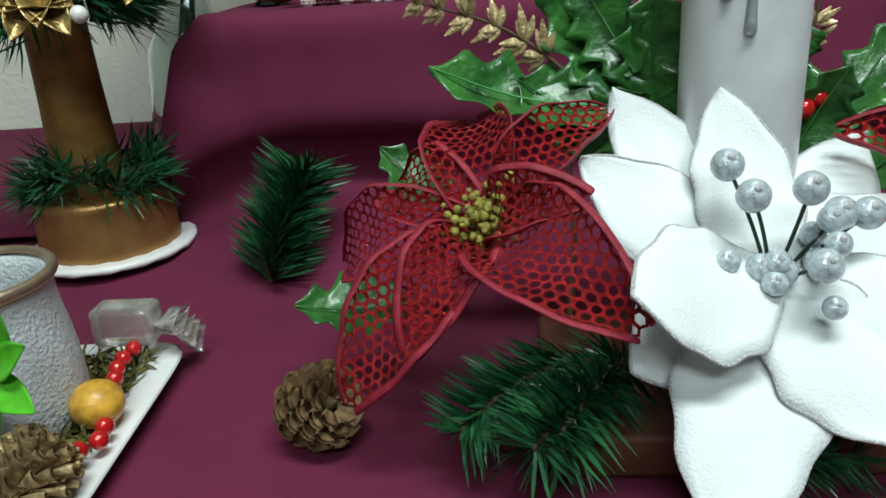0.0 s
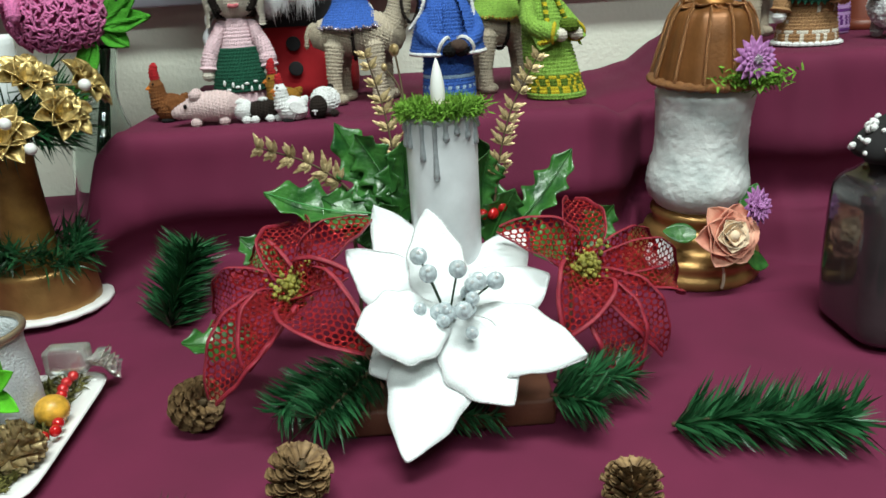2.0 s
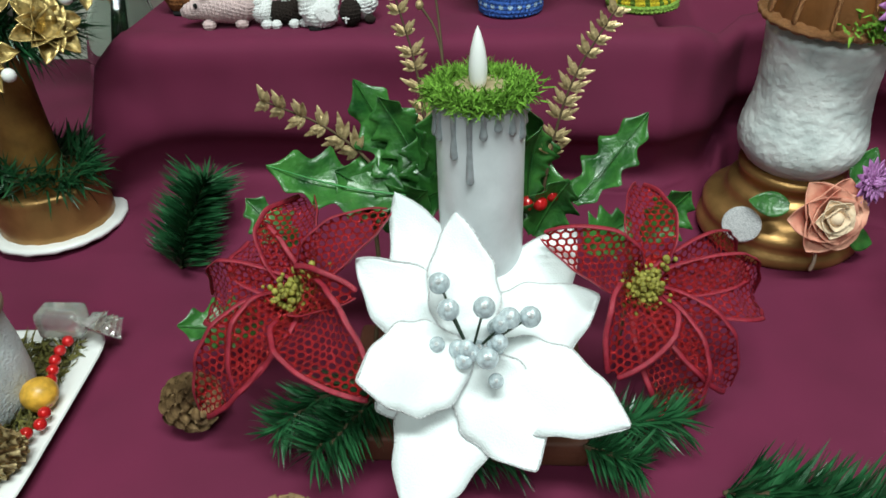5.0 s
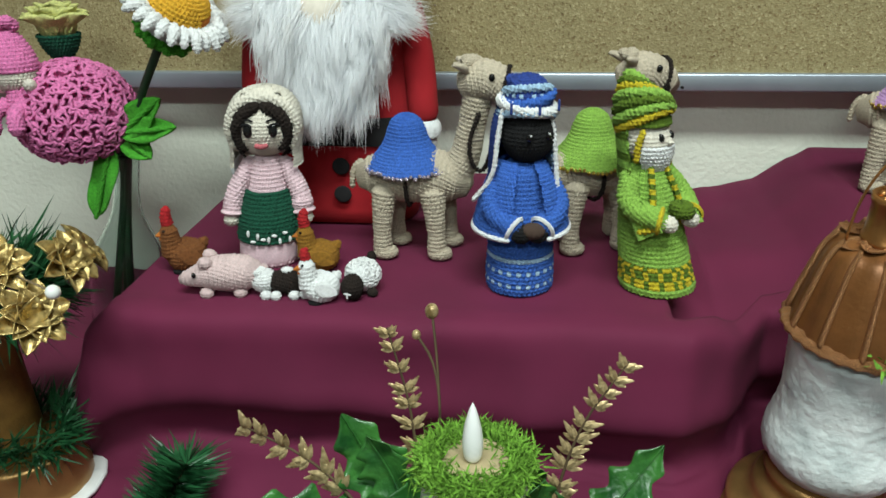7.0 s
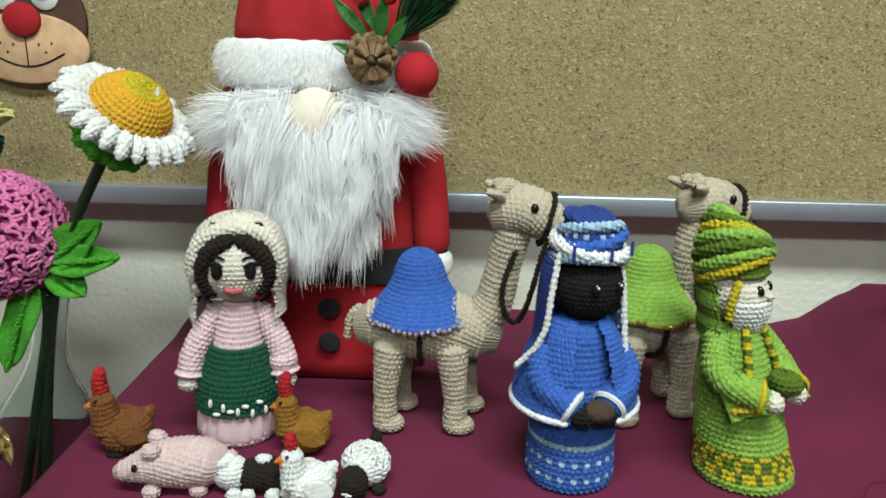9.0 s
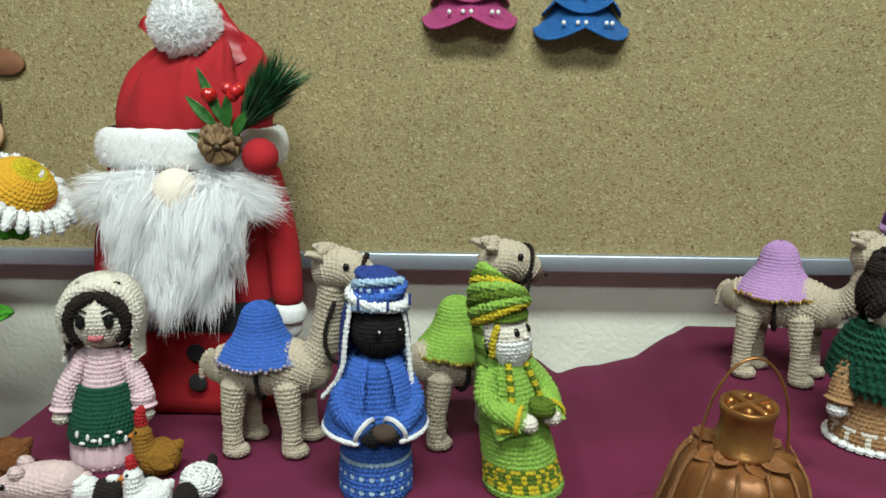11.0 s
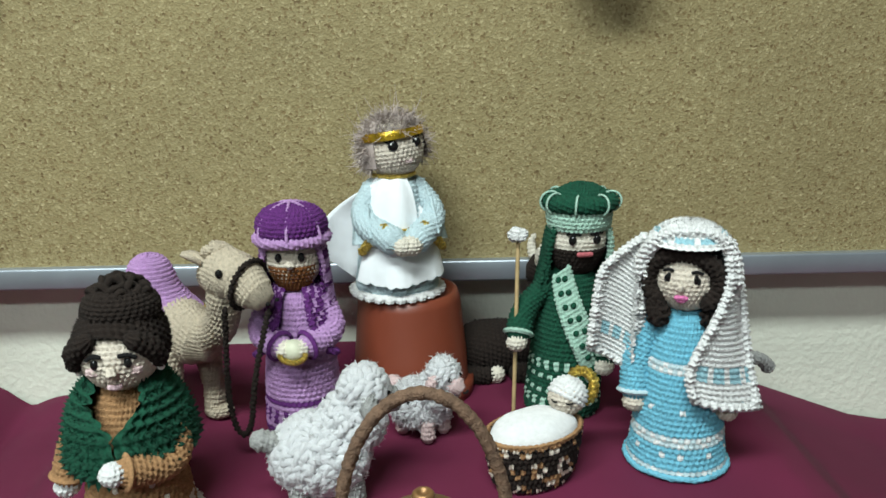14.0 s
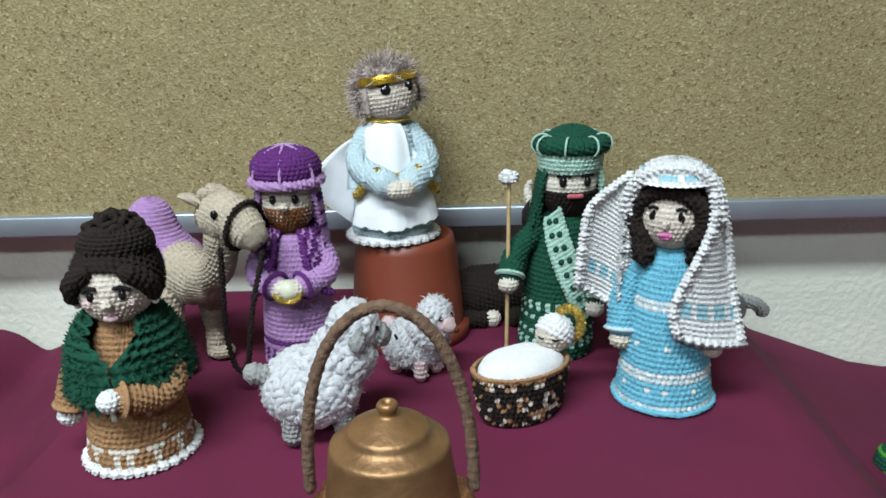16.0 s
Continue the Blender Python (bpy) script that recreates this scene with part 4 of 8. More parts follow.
def angel(at):
    g, f, w = Geo(), 14, P3(at)
    g.lathe([(0, 0), (0.030, 0), (0.0345, 0.003), (0.032, 0.02), (0.028, 0.05), (0.023, 0.075), (0.018, 0.094), (0, 0.098)], ICE, w, knit=KNIT, face=f)
    hem(g, w, 0.0350, 0.004, WHITE, 0.0024)
    for k in range(26):
        a = k / 26 * TAU
        g.ball(w + P3((0.0358 * math.cos(a), 0.0358 * math.sin(a), 0.0030)), (0.0042, 0.0042, 0.0026), WHITE, knit=FINE)

    def ragged(p):
        q = p.copy()
        a = np.arctan2(p[..., 0], -p[..., 1])
        k = np.clip((0.040 - p[..., 2]) / 0.024, 0, 1)
        q[..., 2] += k * (0.0007 * np.sin(a * 23) + 0.0006 * np.sin(a * 37 + 1) - 0.003 * np.cos(a * 2.2))
        q[..., :2] *= (1 + 0.05 * k * np.sin(a * 7 + 1))[..., None]
        return q
    # white cloth apron, sash over one shoulder and a loose end behind
    g.lathe([(0.0410, 0.018), (0.0380, 0.031), (0.0325, 0.047), (0.0285, 0.055)], FABRIC_W, w, 60, arc=(-58, 62), face=f, warp=ragged, n=14)
    g.lathe([(0.0300, 0.052), (0.0300, 0.066), (0.0262, 0.082), (0.0200, 0.094), (0.0130, 0.0985)], FABRIC_W, w, 40, arc=(-72, 26), face=f, n=12, pleat=(9, 0.0010))
    g.sheet(around(w + P3((0, 0, 0.095)), f, -62, 0, (0.020,) * 3), around(w + P3((0, 0, 0.058)), f, 30, 0, (0.0335,) * 3), around((0, 0, 0), f, -16, 0, (1, 1, 1)), lambda k: 0.013 - 0.005 * k, FABRIC_W, cup=-0.3, curl=0.55, wave=0.03, th=0.0014)
    g.sheet(w + P3((-0.018, 0.006, 0.078)), w + P3((-0.056, 0.006, 0.026)), (0.2, -1, 0.2), lambda k: 0.010 + 0.020 * k ** 0.7 * (1.05 - 0.25 * k), FABRIC_W, cup=0.25, wave=0.05, th=0.0016, nu=20, nv=10)
    g.tube([around(w + P3((0, 0, z)), f, a, 0, (r,) * 3) for a, z, r in ((-30, 0.0600, 0.0315), (-8, 0.0585, 0.0325), (14, 0.0600, 0.0335))], 0.0016, GOLDRIB, 6, flat=0.4)
    g.tube([around(w + P3((0, 0, z)), f, a, 0, (r,) * 3) for a, z, r in ((8, 0.0600, 0.0340), (5, 0.053, 0.0385), (2, 0.046, 0.0400))], 0.0018, GOLDRIB, 6, flat=0.4)
    for s in (-1, 1):
        arm(g, w, f, s, (0.017, 0.0, 0.089), (0.032, 0.014, 0.064), (0.0080, 0.041, 0.052), 0.0092, ICE, CREAM, None, 0.0082)
        # wide sleeve with a tinsel edge
        p = around(w + P3((0, 0, 0.050)), f, s * 46, 0, (0.0385,) * 3)
        g.tube([around(w + P3((0, 0, 0.064)), f, s * 22, 0, (0.0400,) * 3), p + P3((0, 0, -0.002)), p + P3((s * 0.005, 0.003, -0.009))], 0.0034, TINSEL, 7, knit=FINE)
        g.sheet(around(w + P3((0, 0, 0.074)), f, s * 62, 0, (0.030,) * 3), p + P3((0, 0, 0.0)), around((0, 0, 0), f, s * 60, 0, (1, 1, 1)), lambda k: 0.009 + 0.003 * k, ICE, cup=0.5, th=0.002)
    g.tube([around(w + P3((0, 0, 0.098)), f, a, 0, (0.0165,) * 3) for a in range(-80, 81, 20)], 0.0018, TINSEL, 6)
    hc = w + P3((0.001, -0.002, 0.119))
    hf, n0 = f + 14, len(g.v)
    g.ball(hc, (0.0235, 0.0230, 0.0240), FLESH, knit=FINE)
    for s in (-1, 1):
        g.ball(around(hc, hf, s * 25, 9, (0.0228,) * 3), (0.0042, 0.0026, 0.0042), BLACKGLOSS, seg=12)
        # fixed white dot as the highlight on the eye
        g.ball(around(hc, hf, s * 25 - 3, 12, (0.0252,) * 3), 0.0008, WHITE, seg=6)
        for e in (14, 19):
            g.tube([around(hc, hf, s * 30, e, (0.0242,) * 3), around(hc, hf, s * 41, e + 5, (0.0246,) * 3)], 0.0006, BLACK, 5)
        g.tube([around(hc, hf, s * 16, 20, (0.0240,) * 3), around(hc, hf, s * 34, 20, (0.0242,) * 3)], 0.0008, BLACK, 5)
    g.ball(around(hc, hf, 4, -26, (0.0228,) * 3), (0.0036, 0.0018, 0.0018), SOFTPINK, seg=8)
    g.lathe([(0, 0.0265), (0.016, 0.022), (0.0250, 0.008), (0.0255, -0.012)], HAIRG, hc, 24, arc=(62, 298), face=hf)
    rnd = np.random.RandomState(3)
    n = 3800
    az, el = rnd.uniform(0, 360, n), np.degrees(np.arcsin(rnd.uniform(-0.55, 1, n)))
    keep = ~((np.cos(np.radians(az)) > 0.30) & (el < 34))
    b = np.array([around(hc, hf, a, e, (0.0235,) * 3) for a, e in zip(az[keep], el[keep])])
    o = (b - hc) / 0.0235
    d0 = o * 0.7 + rnd.normal(size=b.shape) * 0.6
    d1 = o * 0.4 + rnd.normal(size=b.shape) * 0.9 - P3((0, 0, 0.55))
    g.strands(b, d0, d1, rnd.uniform(0.006, 0.017, len(b)), 0.00038, HAIRG, 4)
    w0 = rnd.choice(len(b), 26)
    g.strands(b[w0], o[w0] + rnd.normal(size=(26, 3)) * 0.3, o[w0] + rnd.normal(size=(26, 3)) * 0.7, rnd.uniform(0.018, 0.028, 26), 0.0003, HAIRG, 4)
    g.lathe([(0.0252, 0.0085), (0.0250, 0.0120), (0.0238, 0.0150)], GOLDRIB, hc, 40, arc=(-92, 92), face=hf, n=5)
    # the head leans to one side
    t = math.radians(8)
    for v in g.v[n0:]:
        x, z = v[:, 0] - hc[0], v[:, 2] - hc[2]
        v[:, 0], v[:, 2] = hc[0] + x * math.cos(t) - z * math.sin(t), hc[2] + x * math.sin(t) + z * math.cos(t)
    g.make("doll", at, label="crocheted angel doll in pale blue with gold ribbon", category="doll", group="nativity dolls")


def joseph(at):
    g, f, w = Geo(), 6, P3(at)

    def robe(i, j):
        if i in (6, 9, 16):
            return MINT if j % 2 else None
        if i in (11, 14):
            return MINT if j % 2 == 0 else None
        return None
    g.lathe([(0, 0), (0.028, 0), (0.0305, 0.003), (0.029, 0.03), (0.027, 0.065), (0.022, 0.095), (0.0165, 0.118), (0, 0.121)], DGREEN, w, knit=KNIT, fm=robe, face=f)
    # mint sash across the body
    def on_robe(k, c, lift):
        z = 0.120 - 0.082 * k + 0.0045 * c
        r = np.interp(z, (0.03, 0.065, 0.095, 0.118), (0.0310, 0.0290, 0.0240, 0.0185)) + lift
        return around(w + P3((0, 0, z)), f, -40 + 78 * k + 15 * c, 0, (r,) * 3)
    rows = np.array([[on_robe(i / 78, c, 0.0018 + 0.0016 * (0.0 if i % 3 == 0 else 1.0) * (0.4 if (j + i // 3) % 3 == 0 else 1.0)) for j, c in enumerate(np.linspace(-1, 1, 22))] for i in range(79)])
    g.grid(rows, MINT)
    for c in (-1, 1):
        g.tube([on_robe(k, c, 0.0014) for k in np.linspace(0, 1, 20)], 0.0018, MINT, 6, knit=FINE, sm=0)
    for k in range(8):
        for c in (-0.36, 0.36):
            g.ball(on_robe((k + 0.6 + 0.25 * c) / 8.4, c, 0.0032), (0.0024, 0.0016, 0.0026), DGREEN, seg=7)
    arm(g, w, f, -1, (0.020, 0.003, 0.106), (0.038, 0.006, 0.088), (0.043, 0.016, 0.072), 0.0088, DGREEN, CREAM, MINT, 0.0078)
    arm(g, w, f, 1, (0.020, 0.003, 0.106), (0.031, 0.012, 0.075), (0.024, 0.026, 0.052), 0.0088, DGREEN, CREAM, MINT, 0.0078)
    hc = w + P3((0.002, -0.002, 0.142))
    g.ball(hc, (0.0215, 0.0205, 0.024), CREAM, knit=FINE)
    eyes(g, hc, f, 0.0212, BLACKGLOSS, 0.0030, 26, 8, BLACK)
    for s in (-1, 1):
        g.tube([around(hc, f, s * a, e, (0.0228,) * 3) for a, e in ((12, 20), (24, 23), (38, 20))], 0.0016, BLACK, 6)
        g.tube([around(hc, f, s * a, e, (0.0222,) * 3) for a, e in ((24, 18), (25, 2))], 0.0016, BLACK, 6)
    g.lathe([(0.0, -0.030), (0.012, -0.027), (0.0195, -0.016), (0.0225, -0.005)], DBROWN, hc, knit=FINE, arc=(-86, 86), face=f)
    g.tube([around(hc, f, a, -18, (0.0240,) * 3) for a in (-12, 0, 12)], 0.0020, ROSE, 6)
    g.lathe([(0.020, 0.018), (0.0245, 0.004), (0.0262, -0.014), (0.030, -0.036), (0.034, -0.056)], DGREEN, hc, knit=FINE, arc=(70, 290), face=f)
    for s in (-1, 1):
        g.tube([around(hc, f, s * 66, 30, (0.025,) * 3), around(hc, f, s * 68, -8, (0.0265,) * 3), around(hc, f, s * 74, -46, (0.035,) * 3), around(hc, f, s * 80, -60, (0.055,) * 3)], 0.0024, DGREEN if s < 0 else MINT, 6, knit=FINE)
    g.lathe([(0.0222, 0.008), (0.0245, 0.013), (0.0250, 0.022), (0.020, 0.036), (0.010, 0.042), (0, 0.043)], MINT, hc, knit=FINE, fm=lambda i, j: DGREEN if i > 5 else None)
    g.tube([hc + P3((0.0228 * math.cos(a), 0.0228 * math.sin(a), 0.029)) for a in np.linspace(0, TAU, 26)], 0.0062, DGREEN, 9, knit=FINE, sm=0, cap=False)
    for a in range(-70, 300, 48):
        c = around(hc + P3((0, 0, 0.029)), f, a, 0, (0.0228,) * 3)
        o = unit(c - hc - P3((0, 0, 0.029)))
        g.tube([c + o * 0.0078 * math.cos(t) + P3((0, 0, 0.0078 * math.sin(t))) for t in np.linspace(-1.2, 2.4, 8)], 0.0009, MINT, 5)
    g.shear(at, 0.05)
    g.make("doll", at, label="crocheted bearded shepherd doll in bottle green with mint sash", category="doll", group="nativity dolls")


def walking_staff(at):
    w = P3(at)
    e = empty("walking_staff", at, "thin bamboo staff with a white crocheted flower", "staff")
    Geo().tube([w, w + P3((0.0015, 0.0, 0.07)), w + P3((0.003, 0.002, 0.143))], 0.0016, STAFF, 8).make("stick", at, e)
    g = Geo()
    t = w + P3((0.003, 0.002, 0.149))
    rnd = random.Random(8)
    for k in range(9):
        d = unit((rnd.uniform(-1, 1), rnd.uniform(-1, 0.6), rnd.uniform(-0.5, 1)))
        g.ball(t + d * 0.004, (0.0042, 0.0042, 0.0036), WHITE, knit=FINE)
    g.make("flower", t, e, "white crocheted flower")


def mary(at):
    g, w = Geo(), P3(at)
    f = -16

    def robe(i, j):
        if i in (6, 8, 12, 24):
            return ICE if j % 4 else WHITE
        if i in (10,):
            return WHITE if j % 5 == 0 else None
        if i in (13, 23):
            return WHITE if j % 2 else ICE
        if i == 17:
            return WHITE if j % 6 == 0 else None
        return None
    g.lathe([(0, 0), (0.030, 0), (0.0345, 0.003), (0.032, 0.014), (0.0295, 0.04), (0.026, 0.07), (0.021, 0.095), (0.016, 0.112), (0, 0.115)], AQUA, w, knit=KNIT, fm=robe, face=f)
    hem(g, w, 0.0350, 0.003, AQUA, 0.0020)
    for s in (-1, 1):
        arm(g, w, f, s, (0.0185, 0.002, 0.104), (0.030, 0.004, 0.078), (0.030, 0.010, 0.054), 0.0090, AQUA, FLESH, ICE, 0.0080)
    ca, sa = math.cos(math.radians(f)), math.sin(math.radians(f))
    hc = w + P3((-0.001, -0.002, 0.136))

    def q(x, y, z):
        """Sideways, forward and up from the middle of the head, in millimetres."""
        return hc + P3((x * ca + y * sa, x * sa - y * ca, z)) * 0.001
    hf = f - 10
    g.ball(hc, (0.0215, 0.0210, 0.0230), FLESH, knit=FINE)
    for s in (-1, 1):
        p = around(hc, hf, s * 24, 10, (0.0215,) * 3)
        g.ball(p, (0.0016, 0.0014, 0.0034), BLACKGLOSS, seg=8)
        g.tube([around(hc, hf, s * a, e, (0.0226,) * 3) for a, e in ((17, 22), (25, 24), (34, 20))], 0.0011, BLACK, 5)
        g.tube([around(hc, hf, s * a, e, (0.0224,) * 3) for a, e in ((22, 16), (30, 10), (27, 3))], 0.0008, BLACK, 5)
    g.tube([around(hc, hf, a, e, (0.0226,) * 3) for a, e in ((-9, -24), (-3, -22), (0, -24), (3, -22), (9, -24))], 0.0017, MAGENTA, 6)
    g.tube([around(hc, hf, a, e, (0.0226,) * 3) for a, e in ((-6, -28), (0, -30), (6, -28))], 0.0016, MAGENTA, 6)
    g.ball(around(hc, hf, 0, -6, (0.0222,) * 3), 0.0024, FLESH, knit=FINE)
    # thick brown curls round the face, two locks under the chin
    ring = [around(hc, hf, 62 * math.cos(t), 2 + 50 * math.sin(t), (0.0255,) * 3) for t in np.linspace(-0.75, math.pi + 0.75, 26)]
    g.tube(ring, 0.0056, DBROWN, 9, knit=KNIT)
    for s in (-1, 1):
        g.tube([q(s * 19, 9, -10), q(s * 19, 12, -20), q(s * 16, 14, -29)], [0.0058, 0.0066, 0.0042], DBROWN, 9, knit=KNIT)
        curly(g, q(s * 17, 12, -23), (0.0050, 0.0050, 0.0070), 16, 0.0026, DBROWN, 13)
    # veil: hood over the hair, with a blue stripe behind the edge
    g.lathe([(0, 0.0372), (0.014, 0.0356), (0.0262, 0.0260), (0.0318, 0.010), (0.0328, -0.010), (0.0330, -0.030), (0.0345, -0.060)], WHITE, hc, knit=KNIT, arc=(66, 294), face=f, fm=lambda i, j: SKY if i == 4 and j % 3 else None)
    g.lathe([(0, 0.0370), (0.014, 0.0358), (0.0235, 0.0300), (0.0270, 0.0240)], WHITE, hc, knit=KNIT, arc=(-70, 70), face=f, fm=lambda i, j: SKY if i == 5 and j % 4 else None)
    rim = smooth([q(-28, 10, 4), q(-28, 12, 16), q(-18, 16, 30), q(0, 18, 34.5), (q(18, 16, 31)), q(27, 14, 18), q(28, 14, 2)], 2)
    g.tube(rim, 0.0040, WHITE, 8, knit=KNIT, sm=0)
    for p in resample(rim, 26):
        g.ball(p + unit(p - hc) * 0.0024, (0.0036, 0.0036, 0.0034), WHITE, knit=FINE)

    def wing(inner, outer, bulge):
        n, m = 85, 34
        a, b = resample(smooth([q(*v) for v in inner], 3), n), resample(smooth([q(*v) for v in outer], 3), n)
        fw = P3((sa, -ca, 0))
        pp = np.empty((n, m, 3))
        for i in range(n):
            for j in range(m):
                k = j / (m - 1)
                st = 0.0024 * (0.0 if i % 3 == 0 else 1.0) * (0.35 if (j + i // 3) % 3 == 0 else 1.0)
                pp[i, j] = a[i] * (1 - k) + b[i] * k + fw * (bulge * math.sin(math.pi * k) + st)
        back = pp - fw * 0.0030

        def fmw(i, j):
            return (WHITE if (j // 3) % 3 == 0 else SKY) if 63 <= i <= 70 else None
        g.grid(pp, WHITE, fm=fmw)
        g.grid(back[:, ::-1], WHITE, fm=fmw)
        for e in (pp[:, 0], pp[:, -1], pp[-1]):
            g.tube(resample(e, 24), 0.0020, WHITE, 7, knit=FINE, sm=0)
            c = resample(e, max(6, int(np.sum(np.linalg.norm(np.diff(e, axis=0), axis=1)) / 0.0056)))
            for p in c:
                g.ball(p, (0.0034, 0.0034, 0.0030), WHITE, knit=FINE)
    wing([(24, 15, 22), (27, 18, 2), (19, 25, -20), (9, 30, -40), (3, 32, -58), (9, 33, -74)], [(27, -6, 22), (33, -6, 0), (37, -4, -25), (41, 0, -50), (46, 3, -72), (50, 6, -86)], 0.006)
    wing([(-25, 10, 20), (-27, 8, 0), (-28, 4, -20), (-29, 3, -40), (-33, 3, -58), (-37, 4, -66)], [(-29, 2, 26), (-44, 6, 15), (-55, 9, 4), (-57, 10, -15), (-59, 11, -35), (-60, 11, -52)], -0.004)
    g.make("doll", at, label="crocheted mother doll in aqua dress and white veil", category="doll", group="nativity dolls")


def crib(at):
    w = P3(at)
    e = empty("crib", at, "brown crocheted crib basket with white blanket and baby doll", "crib")
    g = Geo()
    turn = Euler((0, 0, radians(28))).to_matrix()
    sc = (1.28, 0.86, 1)
    g.lathe([(0, 0), (0.020, 0), (0.0235, 0.004), (0.0265, 0.02), (0.0285, 0.036), (0.0265, 0.037), (0.024, 0.028)], DBROWN, w, knit=(0.0042, 0.0034, 0.0022), rot=turn, scale=sc, fm=lambda i, j: (FLESH if (i * 37 + j * 61 + i * j * 13) % 17 < 3 else TAN if (i * 37 + j * 61 + i * j * 13) % 17 < 6 else None))
    g.lathe([(0.0265, 0.035), (0.0295, 0.0375), (0.0268, 0.040)], TAN, w, knit=FINE, rot=turn, scale=sc)
    g.make("basket", at, e, "mottled brown crocheted basket")
    Geo().lathe([(0.0262, 0.030), (0.025, 0.040), (0.018, 0.0465), (0.008, 0.049), (0, 0.0495)], PLUSH, w, 26, rot=turn, scale=sc, pleat=(5, 0.0006)).make("blanket", w + P3((0, 0, 0.04)), e, "white fleece blanket")
    g = Geo()
    hc = w + P3((0.024, 0.014, 0.054))
    g.ball(hc, (0.0125, 0.012, 0.0125), FLESH, knit=FINE)
    g.lathe([(0.0135, -0.002), (0.0135, 0.006), (0.008, 0.0125), (0, 0.014)], WHITE, hc, knit=FINE, rot=Euler((radians(-20), radians(30), 0)).to_matrix())
    for s in (-1, 1):
        g.tube([around(hc, -25, s * 24 + a, 4 - (0 if a else 4), (0.0132,) * 3) for a in (-9, 0, 9)], 0.0006, BLACK, 5)
    g.tube([hc + P3((0.010 + 0.010 * math.cos(a), 0.006, 0.004 + 0.012 * math.sin(a))) for a in np.linspace(-1.3, 2.2, 14)], 0.0034, TINSEL, 7, knit=FINE)
    g.make("baby_doll", hc, e, "tiny crocheted baby doll with gold halo")


